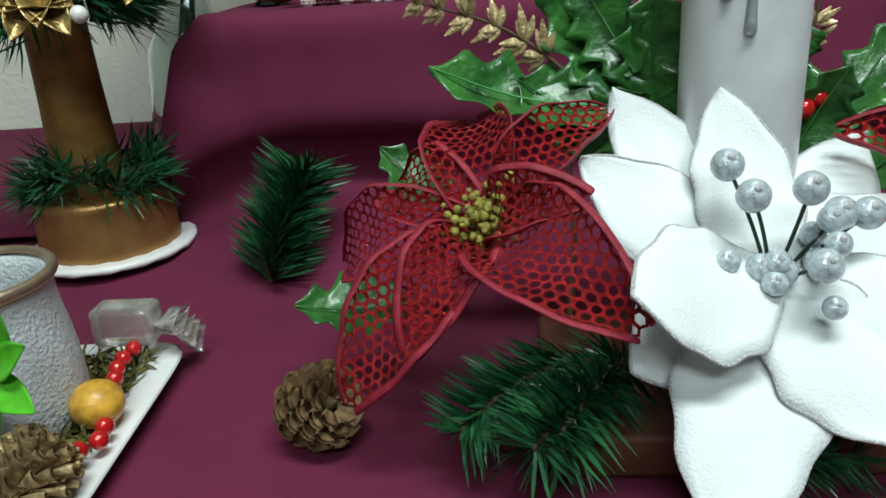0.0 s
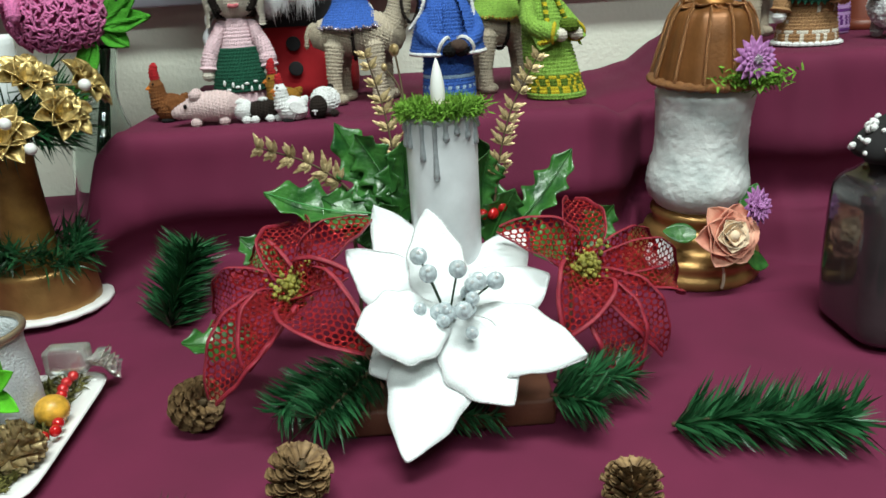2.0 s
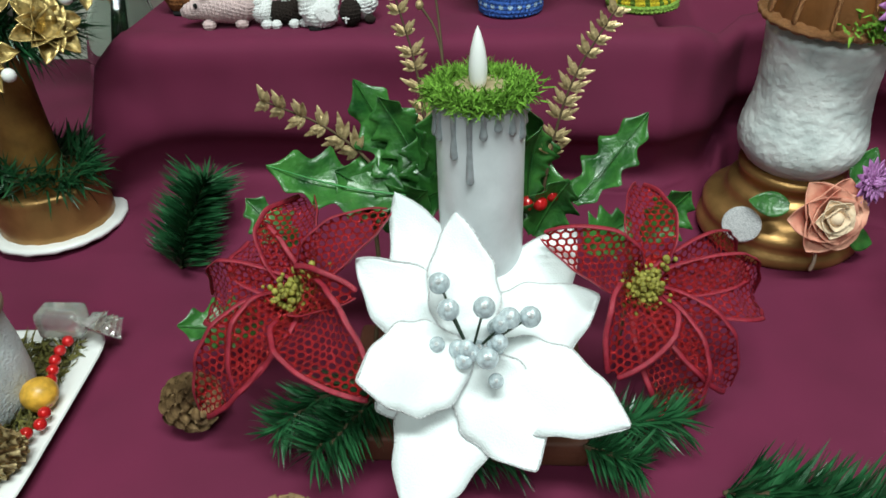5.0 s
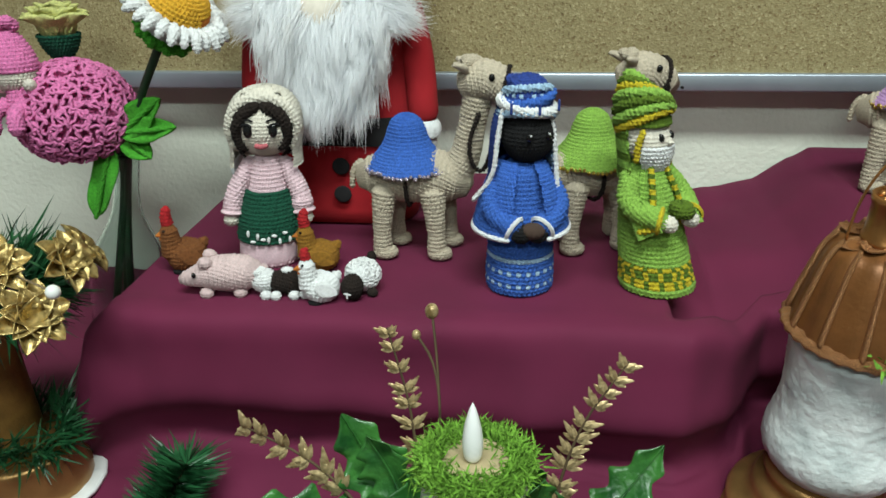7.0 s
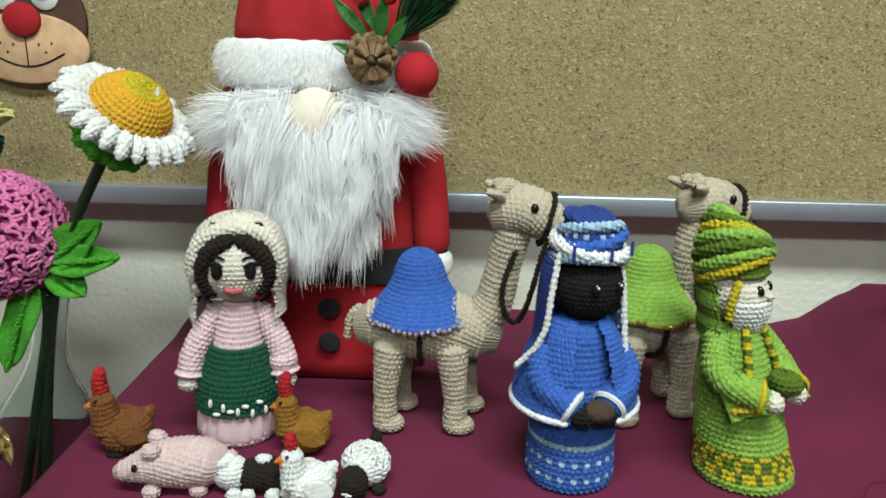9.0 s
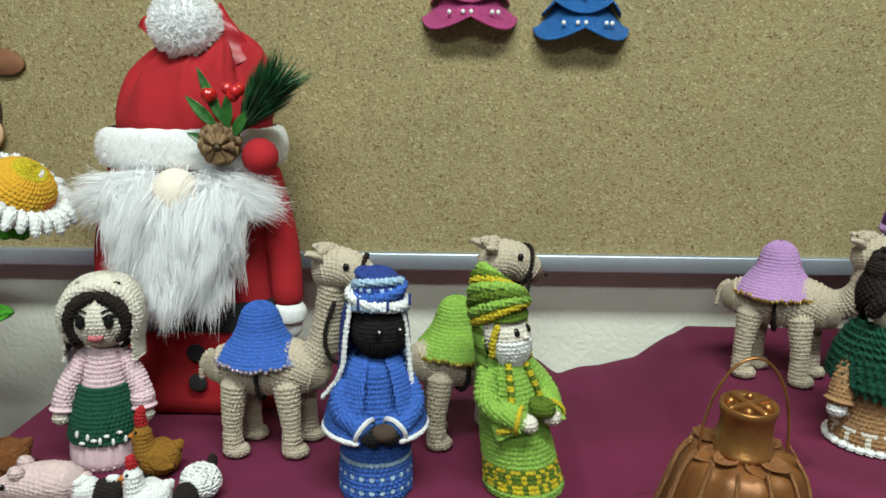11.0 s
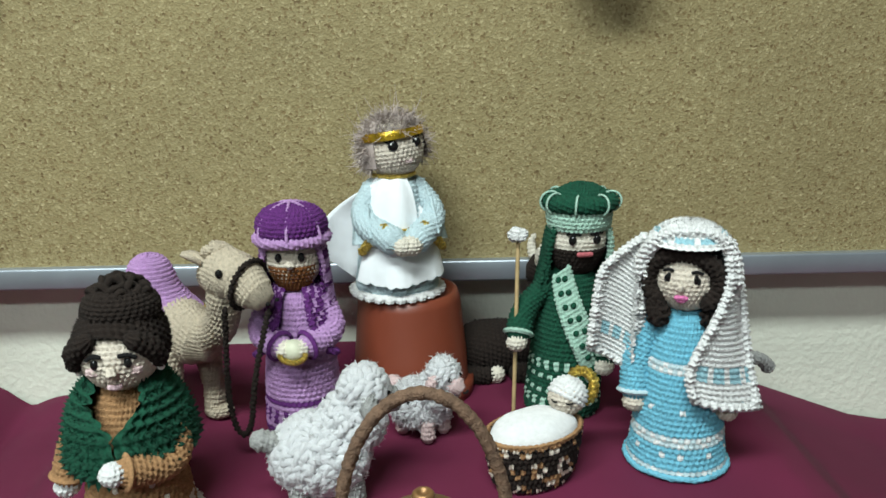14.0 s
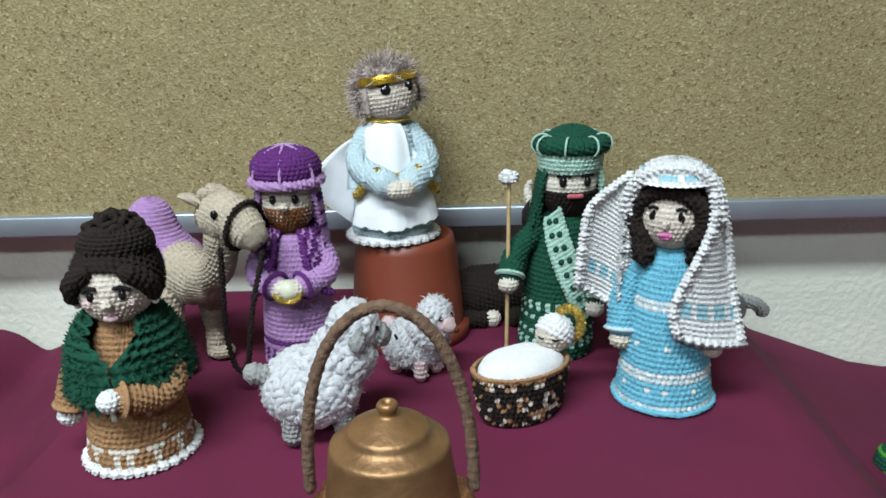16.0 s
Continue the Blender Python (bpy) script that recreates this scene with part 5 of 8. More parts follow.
def camel(at, yaw, hump, strap_side, label, necklace=BEADS, low=False, hx=0.0):
    """Standing toy camel with its head towards +x before the turn."""
    e = empty("toy_camel", at, label, "toy", "toy camels")
    g = Geo()
    hx, hz = (0.012, -0.036) if low else (hx, 0.0)
    rot = Euler((0, 0, radians(yaw))).to_matrix()

    def w(x, y, z):
        return P3(at) + P3(rot @ Vector((x, y, z)))
    for x, y in ((-0.030, -0.017), (0.022, -0.017), (-0.022, 0.018), (0.030, 0.018)):
        g.tube([w(x, y, 0.006), w(x, y, 0.03), w(x * 0.92, y, 0.052), w(x * 0.85, y * 0.9, 0.068)], [0.0088, 0.0078, 0.0095, 0.0125], BEIGE, knit=KNIT)
        g.ball(w(x + 0.003, y, 0.0065), (0.0115, 0.0105, 0.0065), BEIGE, knit=KNIT, rot=rot)
    g.tube([w(-0.044, 0, 0.078), w(-0.02, 0, 0.080), w(0.02, 0, 0.079), w(0.042, 0, 0.074)], [0.0165, 0.0255, 0.0265, 0.019], BEIGE, knit=KNIT)
    g.tube([w(0.034, 0, 0.078), w(0.048 + hx * 0.5, 0, 0.095 + hz * 0.35), w(0.054 + hx, -0.002, 0.125 + hz * 0.8), w(0.060 + hx, -0.004, 0.155 + hz)], [0.018, 0.0135, 0.0118, 0.013], BEIGE, knit=KNIT)
    g.tube([w(0.052 + hx, -0.004, 0.166 + hz), w(0.070 + hx, -0.005, 0.170 + hz), w(0.085 + hx, -0.006, 0.161 + hz), w(0.092 + hx, -0.006, 0.156 + hz)], [0.0150, 0.0182, 0.0160, 0.0122], BEIGE, knit=FINE)
    for s in (-1, 1):
        g.sheet(w(0.052 + hx, s * 0.010 - 0.005, 0.178 + hz), w(0.040 + hx, s * 0.017 - 0.005, 0.186 + hz), rot @ Vector((-0.3, 0.2 * s, 1)), lambda k: 0.006 * math.sin(math.pi * (0.15 + 0.8 * k)), BEIGE, cup=0.6, th=0.003)
        g.ball(w(0.073 + hx, s * 0.0175 - 0.005, 0.174 + hz), (0.0028, 0.0022, 0.0034), BLACKGLOSS, seg=8)
        g.ball(w(0.104 + hx, s * 0.005 - 0.006, 0.153 + hz), (0.0018, 0.0018, 0.0014), BLACK, seg=6)
    for k in range(12):
        rnd = random.Random(k)
        g.ball(w(0.055 + hx + rnd.uniform(-0.008, 0.008), rnd.uniform(-0.010, 0.004), 0.184 + hz + rnd.uniform(-0.003, 0.003)), (0.005, 0.004, 0.004), BEIGE, knit=FINE)
    g.tube([w(-0.050, 0, 0.092), w(-0.058, 0, 0.085), w(-0.060, 0, 0.066)], 0.0026, BEIGE, 6, knit=FINE)
    g.make("body", at, e, "beige crocheted body")
    # bridle, reins and girth
    b = Geo()
    b.tube([w(0.083 + hx + 0.005 * math.sin(a), -0.0055 + 0.0178 * math.cos(a), 0.163 + hz + 0.0178 * math.sin(a)) for a in np.linspace(0, TAU, 18)], 0.0016, DBROWN, 6, knit=FINE, sm=0, cap=False)
    s = strap_side
    if low:
        b.tube([w(0.076 + hx, s * 0.018 - 0.005, 0.150 + hz), w(0.072 + hx, s * 0.022, 0.115 + hz), w(0.074 + hx, s * 0.026, 0.080 + hz), w(0.082 + hx, s * 0.028, 0.056 + hz), w(0.093 + hx, s * 0.026, 0.060 + hz), w(0.094 + hx, s * 0.020, 0.100 + hz), w(0.100 + hx, s * 0.006, 0.146 + hz)], 0.0019, DBROWN, 6, knit=FINE)
    else:
        b.tube([w(0.084 + hx, s * 0.017 - 0.005, 0.158), w(0.078 + hx, s * 0.018 - 0.005, 0.135), w(0.072 + hx, s * 0.016 - 0.004, 0.105), w(0.066 + hx, s * 0.012, 0.086), w(0.056 + hx, s * 0.018, 0.092), w(0.052 + hx, s * 0.018, 0.115), w(0.062 + hx, s * 0.017, 0.142)], 0.0018, DBROWN, 6, knit=FINE)
    b.make("bridle", w(0.083 + hx, 0, 0.163 + hz), e, "dark brown yarn bridle and reins")
    Geo().tube([w(-0.004, 0.0290 * math.cos(a), 0.078 + 0.0280 * math.sin(a)) for a in np.linspace(math.pi - 0.1, TAU + 0.1, 16)], 0.0018, DBROWN, 6, knit=FINE, sm=0).make("girth", w(-0.004, 0, 0.05), e, "dark brown yarn girth")
    # hump blanket
    b = Geo()
    b.lathe([(0.0425, -0.007), (0.0385, -0.001), (0.0300, 0.008), (0.0225, 0.018), (0.0195, 0.028), (0.0155, 0.037), (0.008, 0.042), (0, 0.0435)], hump, w(-0.006, 0, 0.094), knit=FINE, scale=(0.92, 0.86, 1))
    rnd = random.Random(5)
    for k in range(60):
        a = k / 60 * TAU
        b.ball(w(-0.006 + 0.0392 * math.cos(a), 0.0366 * math.sin(a), 0.0870 + rnd.uniform(-0.002, 0.002)), 0.0019, necklace, seg=6)
    b.make("hump_blanket", w(-0.006, 0, 0.094), e, "crocheted hump blanket with a beaded edge")


def pig(at, yaw):
    g, rot = Geo(), Euler((0, 0, radians(yaw))).to_matrix()

    def w(x, y, z):
        return P3(at) + P3(rot @ Vector((x, y, z)))
    g.tube([w(-0.036, 0, 0.016), w(-0.026, 0, 0.018), w(-0.010, 0, 0.022), (w(0.015, 0, 0.022)), w(0.030, 0, 0.021)], [0.0065, 0.0115, 0.0172, 0.0185, 0.0168], SOFTPINK, knit=(0.0042, 0.0042, 0.0018))
    for x in (-0.012, 0.021):
        for y in (-0.010, 0.010):
            g.ball(w(x, y, 0.0048), (0.0068, 0.0058, 0.0055), SOFTPINK, knit=FINE)
    for s in (-1, 1):
        g.ball(w(-0.022, s * 0.0118, 0.025), (0.0022, 0.0022, 0.003), BLACKGLOSS, seg=8)
        g.ball(w(-0.010, s * 0.010, 0.037), (0.007, 0.005, 0.006), SOFTPINK, knit=FINE)
    g.ball(w(0.044, 0.0, 0.026), (0.0045, 0.004, 0.004), SOFTPINK, knit=FINE)
    g.size(at, 0.88)
    g.make("toy_pig", at, label="crocheted pale pink pig lying on the cloth", category="toy", group="toy farm animals")


def bird(at, yaw, body, label, size=1.0, crest=True):
    g, rot = Geo(), Euler((0, 0, radians(yaw))).to_matrix()

    def w(x, y, z):
        return P3(at) + P3(rot @ Vector((x * size, y * size, z * size)))
    g.lathe([(0, 0), (0.012 * size, 0), (0.0175 * size, 0.006 * size), (0.0185 * size, 0.015 * size), (0.014 * size, 0.024 * size), (0, 0.028 * size)], body, w(0.004, 0, 0.002), knit=FINE)
    g.tube([w(-0.006, 0, 0.018), w(-0.009, 0, 0.032), w(-0.009, 0, 0.042)], [0.012 * size, 0.009 * size, 0.0075 * size], body, knit=FINE)
    g.tube([w(0.014, 0, 0.018), w(0.022, 0, 0.026)], [0.008 * size, 0.004 * size], body, knit=FINE)
    for s in (-1, 1):
        g.sheet(w(-0.004, s * 0.017, 0.022), w(0.016, s * 0.019, 0.013), rot @ Vector((0, s, 0.1)), lambda k: 0.008 * size * math.sin(math.pi * (0.1 + 0.85 * k)), body, th=0.002)
        g.ball(w(-0.0135, s * 0.0055, 0.042), 0.0014, BLACKGLOSS, seg=6)
        g.ball(w(-0.004, s * 0.008, 0.002), (0.008 * size, 0.006 * size, 0.003), BLACK, seg=8)
    g.lathe([(0.0032, 0), (0.0025, 0.003), (0, 0.0065)], YORANGE, w(-0.015, 0, 0.038), 8, rot=(Euler((0, radians(-100), 0)).to_matrix().to_4x4().to_3x3() if yaw == 0 else (rot @ Euler((0, radians(-100), 0)).to_matrix())))
    g.ball(w(-0.015, 0, 0.0335), (0.0032, 0.003, 0.003), YORANGE, seg=8)
    if crest:
        g.tube([w(-0.009, 0, 0.046), w(-0.010, 0, 0.054), w(-0.008, 0, 0.062 if size > 0.9 else 0.056)], [0.0052 * size, 0.005 * size, 0.0035 * size], YRED, knit=FINE)
    g.make("toy_hen", at, label=label, category="toy", group="toy farm animals")


def spotted_calf(at, yaw):
    g, rot = Geo(), Euler((0, 0, radians(yaw))).to_matrix()

    def w(x, y, z):
        return P3(at) + P3(rot @ Vector((x, y, z)))
    g.tube([w(-0.008, 0, 0.013), w(0.008, 0, 0.014), w(0.024, 0, 0.012)], [0.0105, 0.0128, 0.0105], DBROWN, knit=FINE)
    g.ball(w(-0.018, 0, 0.015), (0.0125, 0.012, 0.0125), WHITE, knit=FINE)
    g.ball(w(-0.022, 0, 0.025), (0.007, 0.009, 0.004), WHITE, knit=FINE)
    for x, y in ((-0.014, -0.013), (-0.004, -0.014), (0.014, -0.013), (0.024, -0.010)):
        g.ball(w(x, y, 0.0045), (0.0055, 0.0048, 0.0045), WHITE, knit=FINE)
    for s in (-1, 1):
        g.ball(w(-0.026, s * 0.007, 0.018), 0.0018, BLACKGLOSS, seg=8)
    g.ball(w(0.006, 0, 0.026), (0.006, 0.005, 0.003), WHITE, knit=FINE)
    g.size(at, 0.88)
    g.make("toy_calf", at, label="small crocheted calf, white with brown back, lying", category="toy", group="toy farm animals")


def curly(g, c, r, n, size, mat, seed=0):
    rnd = random.Random(seed)
    for k in range(n):
        a, z = k * 2.39996, 1 - 2 * (k + 0.5) / n
        q = math.sqrt(1 - z * z)
        d = P3((q * math.cos(a), q * math.sin(a), z))
        p = P3(c) + d * P3(r)
        s = size * rnd.uniform(0.8, 1.25)
        u = unit(np.cross(d, (rnd.uniform(-1, 1), rnd.uniform(-1, 1), 0.3)))
        v = np.cross(d, u)
        ring = [p + d * s * 0.3 + u * s * math.cos(t) + v * s * math.sin(t) + d * s * 0.5 * math.sin(2 * t) for t in np.linspace(0, 5.4, 7)]
        g.tube(ring, size * 0.55, mat, 5, sm=1)
    if mat is WOOL:
        r2 = np.random.RandomState(seed)
        m = n * 5
        d = r2.normal(size=(m, 3))
        d /= np.linalg.norm(d, axis=1)[:, None]
        g.needles(P3(c) + d * P3(r) * 1.06, d + r2.normal(size=d.shape) * 0.8, r2.uniform(0.003, 0.007, m), 0.0006, WOOL, 0.6)


def black_faced_lamb(at, yaw):
    g, rot = Geo(), Euler((0, 0, radians(yaw))).to_matrix()

    def w(x, y, z):
        return P3(at) + P3(rot @ Vector((x, y, z)))
    g.ball(w(0.006, 0, 0.016), (0.016, 0.0125, 0.0135), WHITE, knit=FINE, rot=rot)
    curly(g, w(0.006, 0, 0.017), (0.0140, 0.0120, 0.0125), 90, 0.0022, WHITE, 1)
    g.ball(w(-0.013, 0, 0.013), (0.0095, 0.0095, 0.0115), DBROWN, knit=FINE)
    g.ball(w(0.022, 0, 0.026), (0.004, 0.004, 0.006), DBROWN, knit=FINE)
    g.tube([w(-0.0220, 0.003, 0.010), w(-0.0223, -0.003, 0.010)], 0.0009, WHITE, 5)
    g.tube([w(-0.0225, 0, 0.011), w(-0.0222, 0, 0.006)], 0.0009, WHITE, 5)
    for s in (-1, 1):
        g.ball(w(-0.018, s * 0.006, 0.016), 0.0012, WHITE, seg=6)
        g.ball(w(0.0, s * 0.012, 0.004), (0.005, 0.0045, 0.004), DBROWN, seg=8)
    g.make("toy_lamb", at, label="small crocheted white lamb with a dark brown face", category="toy", group="toy farm animals")


def white_sheep(at, yaw, label, sitting=False, legs=SOFTPINK, size=1.0):
    g, rot = Geo(), Euler((0, 0, radians(yaw))).to_matrix()

    def w(x, y, z):
        return P3(at) + P3(rot @ Vector((x * size, y * size, z * size)))
    z0 = 0.034
    g.ball(w(-0.002, 0, z0), (0.028 * size, 0.0220 * size, 0.0215 * size), WOOL, knit=KNIT, rot=rot)
    curly(g, w(-0.004, 0, z0), tuple(abs(v) for v in (0.027 * size, 0.022 * size, 0.0215 * size)), 330, 0.0042 * size, WOOL, 2)
    g.tube([w(0.012, 0, 0.044), w(0.024, 0, 0.062)], [0.0175 * size, 0.014 * size], WOOL, knit=KNIT)
    curly(g, w(0.016, 0, 0.052), (0.0175 * size, 0.0165 * size, 0.016 * size), 150, 0.0040 * size, WOOL, 3)
    g.ball(w(0.027, 0, 0.068), (0.0135 * size, 0.0125 * size, 0.0125 * size), WHITE, knit=FINE)
    curly(g, w(0.024, 0, 0.072), (0.012 * size, 0.013 * size, 0.012 * size), 90, 0.0038 * size, WOOL, 4)
    g.tube([w(0.030, 0, 0.068), w(0.042, 0, 0.062)], [0.0098 * size, 0.0078 * size], legs, knit=FINE)
    for s in (-1, 1):
        g.ball(w(0.038, s * 0.0078, 0.071), 0.0017, BLACKGLOSS, seg=6)
        g.tube([w(0.026, s * 0.012, 0.074), w(0.024, s * 0.020, 0.066)], [0.004 * size, 0.0055 * size], legs, knit=FINE)
    g.tube([w(0.0505, -0.003, 0.060), w(0.0515, 0, 0.059), w(0.0505, 0.003, 0.060)], 0.0009, BLACK, 5)
    for x, y in ((-0.018, -0.012), (0.014, -0.012), (-0.018, 0.012), (0.014, 0.012)):
        g.tube([w(x, y, 0.006), w(x, y, 0.024)], [0.0068 * size, 0.006 * size], legs, knit=FINE)
    g.tube([w(-0.028, 0, 0.044), w(-0.040, 0, 0.048)], [0.006 * size, 0.0065 * size], legs, knit=FINE)
    g.make("toy_sheep", at, label=label, category="toy", group="toy sheep")


def lying_beast(at, yaw, mat, label, name, horn=None, scale=1.0, head=True):
    g, rot = Geo(), Euler((0, 0, radians(yaw))).to_matrix()

    def w(x, y, z):
        return P3(at) + P3(rot @ Vector((x * scale, y * scale, z * scale)))
    g.tube([w(-0.045, 0, 0.024), w(-0.02, 0, 0.027), w(0.015, 0, 0.027), w(0.032, 0, 0.028)], [0.017 * scale, 0.0255 * scale, 0.025 * scale, 0.018 * scale], mat, knit=KNIT)
    for x, y in ((-0.03, -0.022), (0.02, -0.024), (-0.03, 0.022), (0.02, 0.024)):
        g.tube([w(x - 0.008, y, 0.009), w(x + 0.018, y, 0.008)], [0.009 * scale, 0.0085 * scale], mat, knit=KNIT)
        g.ball(w(x + 0.024, y, 0.008), (0.008 * scale,) * 3, CREAM if horn else GREY, knit=FINE)
    if head:
        g.tube([w(0.028, 0, 0.038), w(0.040, 0, 0.068), w(0.044, 0, 0.092)], [0.017 * scale, 0.0145 * scale, 0.015 * scale], mat, knit=KNIT)
        g.tube([w(0.038, 0, 0.100), w(0.056, -0.004, 0.094), w(0.066, -0.006, 0.088)], [0.0165 * scale, 0.0155 * scale, 0.012 * scale], mat, knit=KNIT)
        for s in (-1, 1):
            g.tube([w(0.036, s * 0.013, 0.108), w(0.034, s * 0.018, 0.121), w(0.038, s * 0.018, 0.128)], [0.0045 * scale, 0.004 * scale, 0.002 * scale], horn or mat, knit=FINE)
            g.ball(w(0.054, s * 0.0145, 0.101), 0.002, BLACKGLOSS, seg=6)
    g.tube([w(-0.055, 0, 0.03), w(-0.072, 0.0, 0.026), w(-0.082, -0.004, 0.014)], [0.006, 0.005, 0.006], mat, knit=FINE)
    g.make(name, at, label=label, category="toy")


def gnome(at):
    """Santa gnome: felt body, fur beard and a gathered hat."""
    g, w = Geo(), P3(at)

    def sq(p):
        q = p.copy()
        k = np.abs(q[..., 0]) ** 4 + np.abs(q[..., 1] / 0.72) ** 4
        r = (np.hypot(q[..., 0], q[..., 1] / 0.72) / np.maximum(k, 1e-12) ** 0.25)
        q[..., 0] *= np.clip(r, 1, 1.16)
        q[..., 1] *= np.clip(r, 1, 1.16)
        return q
    g.lathe([(0, 0), (0.074, 0), (0.080, 0.006), (0.079, 0.05), (0.075, 0.12), (0.072, 0.19), (0.072, 0.252), (0, 0.258)], RED_FELT, w, 48, scale=(1, 0.62, 1), warp=sq, n=26)
    g.lathe([(0.0805, 0.088), (0.0815, 0.092), (0.0812, 0.113), (0.079, 0.117)], BLACK_FELT, w, 48, scale=(1, 0.64, 1), warp=sq, n=8)
    for z in (0.068, 0.038):
        g.lathe([(0, 0.0035), (0.0085, 0.0025), (0.0098, 0), (0, -0.002)], BLACK_FELT, w + P3((0.006, -0.0545, z)), 20, rot=Euler((radians(90), 0, 0)).to_matrix())
    # arms at the sides with white cuffs
    for s in (-1, 1):
        g.tube([w + P3((s * 0.070, -0.012, 0.236)), w + P3((s * 0.084, -0.016, 0.17)), w + P3((s * 0.088, -0.020, 0.115))], [0.014, 0.0165, 0.0155], RED_FELT, 14)
        g.lathe([(0.012, -0.002), (0.017, 0.0), (0.0175, 0.012), (0.013, 0.018)], PLUSH, w + P3((s * 0.089, -0.021, 0.092)), 18)
        g.ball(w + P3((s * 0.089, -0.021, 0.086)), (0.013, 0.011, 0.014), PLUSH)
    # hat
    g.lathe([(0.077, 0.243), (0.084, 0.247), (0.086, 0.262), (0.083, 0.276), (0.075, 0.280)], PLUSH, w, 60, scale=(1, 0.70, 1), warp=sq, pleat=(23, 0.0007), n=14)

    def folds(p):
        """Cloth gathered under the pompon: sharp uneven pleats that run out downwards."""
        q = p.copy()
        a = np.arctan2(q[..., 1], q[..., 0])
        k = np.clip((q[..., 2] - 0.286) / 0.066, 0, 1) ** 0.8
        wave = 0.55 * (1 - 2 * np.abs(np.sin(4.5 * a + 0.6 + 0.5 * k))) + 0.45 * np.sin(13 * a + 2 * np.sin(2 * a)) * k + 0.4 * np.sin(5 * a + 2)
        c = 1 + k * 0.23 * wave
        q[..., 0] *= c
        q[..., 1] *= c
        q[..., 2] += 0.004 * k * np.sin(6 * a + 1)
        q[..., 0] += 0.012 * k + 0.010 * np.clip((q[..., 2] - 0.33) / 0.04, 0, 1)
        return q
    g.lathe([(0.074, 0.274), (0.0745, 0.292), (0.070, 0.316), (0.058, 0.340), (0.038, 0.358), (0.018, 0.368), (0.008, 0.37)], RED_FELT, w, 180, scale=(1, 0.72, 1), warp=folds, n=40)
    # short pile on the brim
    rnd = np.random.RandomState(21)
    n = 2600
    a, z = rnd.uniform(-1.75, 1.75, n), rnd.uniform(0.246, 0.279, n)
    r = 0.0845 - 0.006 * np.abs((z - 0.262) / 0.017) ** 3
    b = np.stack([r * np.sin(a), -0.70 * r * np.cos(a), z], -1)
    b = sq(b)
    o = b * P3((1, 1.6, 0)) / 0.085
    g.strands(w + b, o * 0.5 + rnd.normal(size=(n, 3)) * 0.25 - P3((0, 0, 0.6)), o * 0.3 + rnd.normal(size=(n, 3)) * 0.35 - P3((0, 0, 1.0)), rnd.uniform(0.003, 0.006, n), 0.0003, FUR, 2)
    # pompon and satin ribbon ends
    pc = w + P3((0.004, -0.022, 0.372))
    rnd = np.random.RandomState(11)
    d = rnd.normal(size=(4200, 3))
    d /= np.linalg.norm(d, axis=1)[:, None]
    g.ball(pc, 0.0305, PLUSH, seg=24)
    g.needles(pc + d * 0.0295, d + rnd.normal(size=d.shape) * 0.25, rnd.uniform(0.003, 0.006, len(d)), 0.0012, FUR, 0.3)
    g.sheet(pc + P3((0.02, 0.01, 0.016)), pc + P3((0.050, 0.004, -0.032)), (0.3, -1, 0.2), lambda k: 0.011 + 0.002 * k, SATIN, wave=0.06)
    g.sheet(pc + P3((-0.02, 0.01, 0.018)), pc + P3((-0.040, 0.004, -0.006)), (-0.3, -1, 0.2), lambda k: 0.010, SATIN, wave=0.06)
    # nose
    g.ball(w + P3((0.002, -0.068, 0.224)), (0.0215, 0.021, 0.0225), NOSE, seg=24)
    # beard of long fur in soft locks, drawn together towards the tip
    # white ball added behind the locks so the gaps between them stay bright
    g.ball(w + P3((0, -0.040, 0.182)), (0.054, 0.022, 0.048), FUR, seg=24)
    rnd = np.random.RandomState(7)
    locks = 520
    u, v = rnd.uniform(-1, 1, locks), rnd.uniform(0, 1, locks) ** 0.85
    root = np.stack([u * (0.064 - 0.020 * v), -0.050 - 0.016 * (1 - u * u), 0.236 - 0.082 * v], 1)
    tip = np.stack([u * (0.066 - 0.040 * v) + rnd.normal(size=locks) * 0.007, -0.072 - 0.014 * (1 - u * u) + rnd.normal(size=locks) * 0.006, root[:, 2] - rnd.uniform(0.034, 0.056, locks) + 0.012 * np.abs(u) ** 2], 1)
    per = 46
    i = np.repeat(np.arange(locks), per)
    b = root[i] + rnd.normal(size=(len(i), 3)) * P3((0.0050, 0.003, 0.006))
    e = tip[i] + rnd.normal(size=(len(i), 3)) * P3((0.0028, 0.002, 0.007))
    d = e - b
    ln = np.linalg.norm(d, axis=1)
    g.strands(w + b, d / ln[:, None] + P3((0, -0.55, 0.10)) + rnd.normal(size=(locks, 3))[i] * 0.22, d / ln[:, None] + P3((0, 0.35, -0.1)) + rnd.normal(size=(locks, 3))[i] * 0.20, ln * 1.04, 0.00050, FUR, 4)
    # moustache: wisps blown out to both sides
    for s in (-1, 1):
        locks = 95
        q = rnd.uniform(0, 1, locks)
        root = np.stack([s * (0.008 + 0.050 * q), -0.064 + 0.012 * q, 0.226 - 0.004 * q + rnd.normal(size=locks) * 0.006], 1)
        d0 = np.stack([np.full(locks, s * 1.0), np.full(locks, -0.35), 0.15 - 0.5 * rnd.uniform(0, 1, locks)], 1) + rnd.normal(size=(locks, 3)) * 0.16
        d1 = np.stack([np.full(locks, s * 0.9), np.full(locks, 0.05), 0.25 - 1.3 * rnd.uniform(0, 1, locks) ** 0.8], 1) + rnd.normal(size=(locks, 3)) * 0.2
        i = np.repeat(np.arange(locks), 44)
        b = root[i] + rnd.normal(size=(len(i), 3)) * P3((0.005, 0.003, 0.0035))
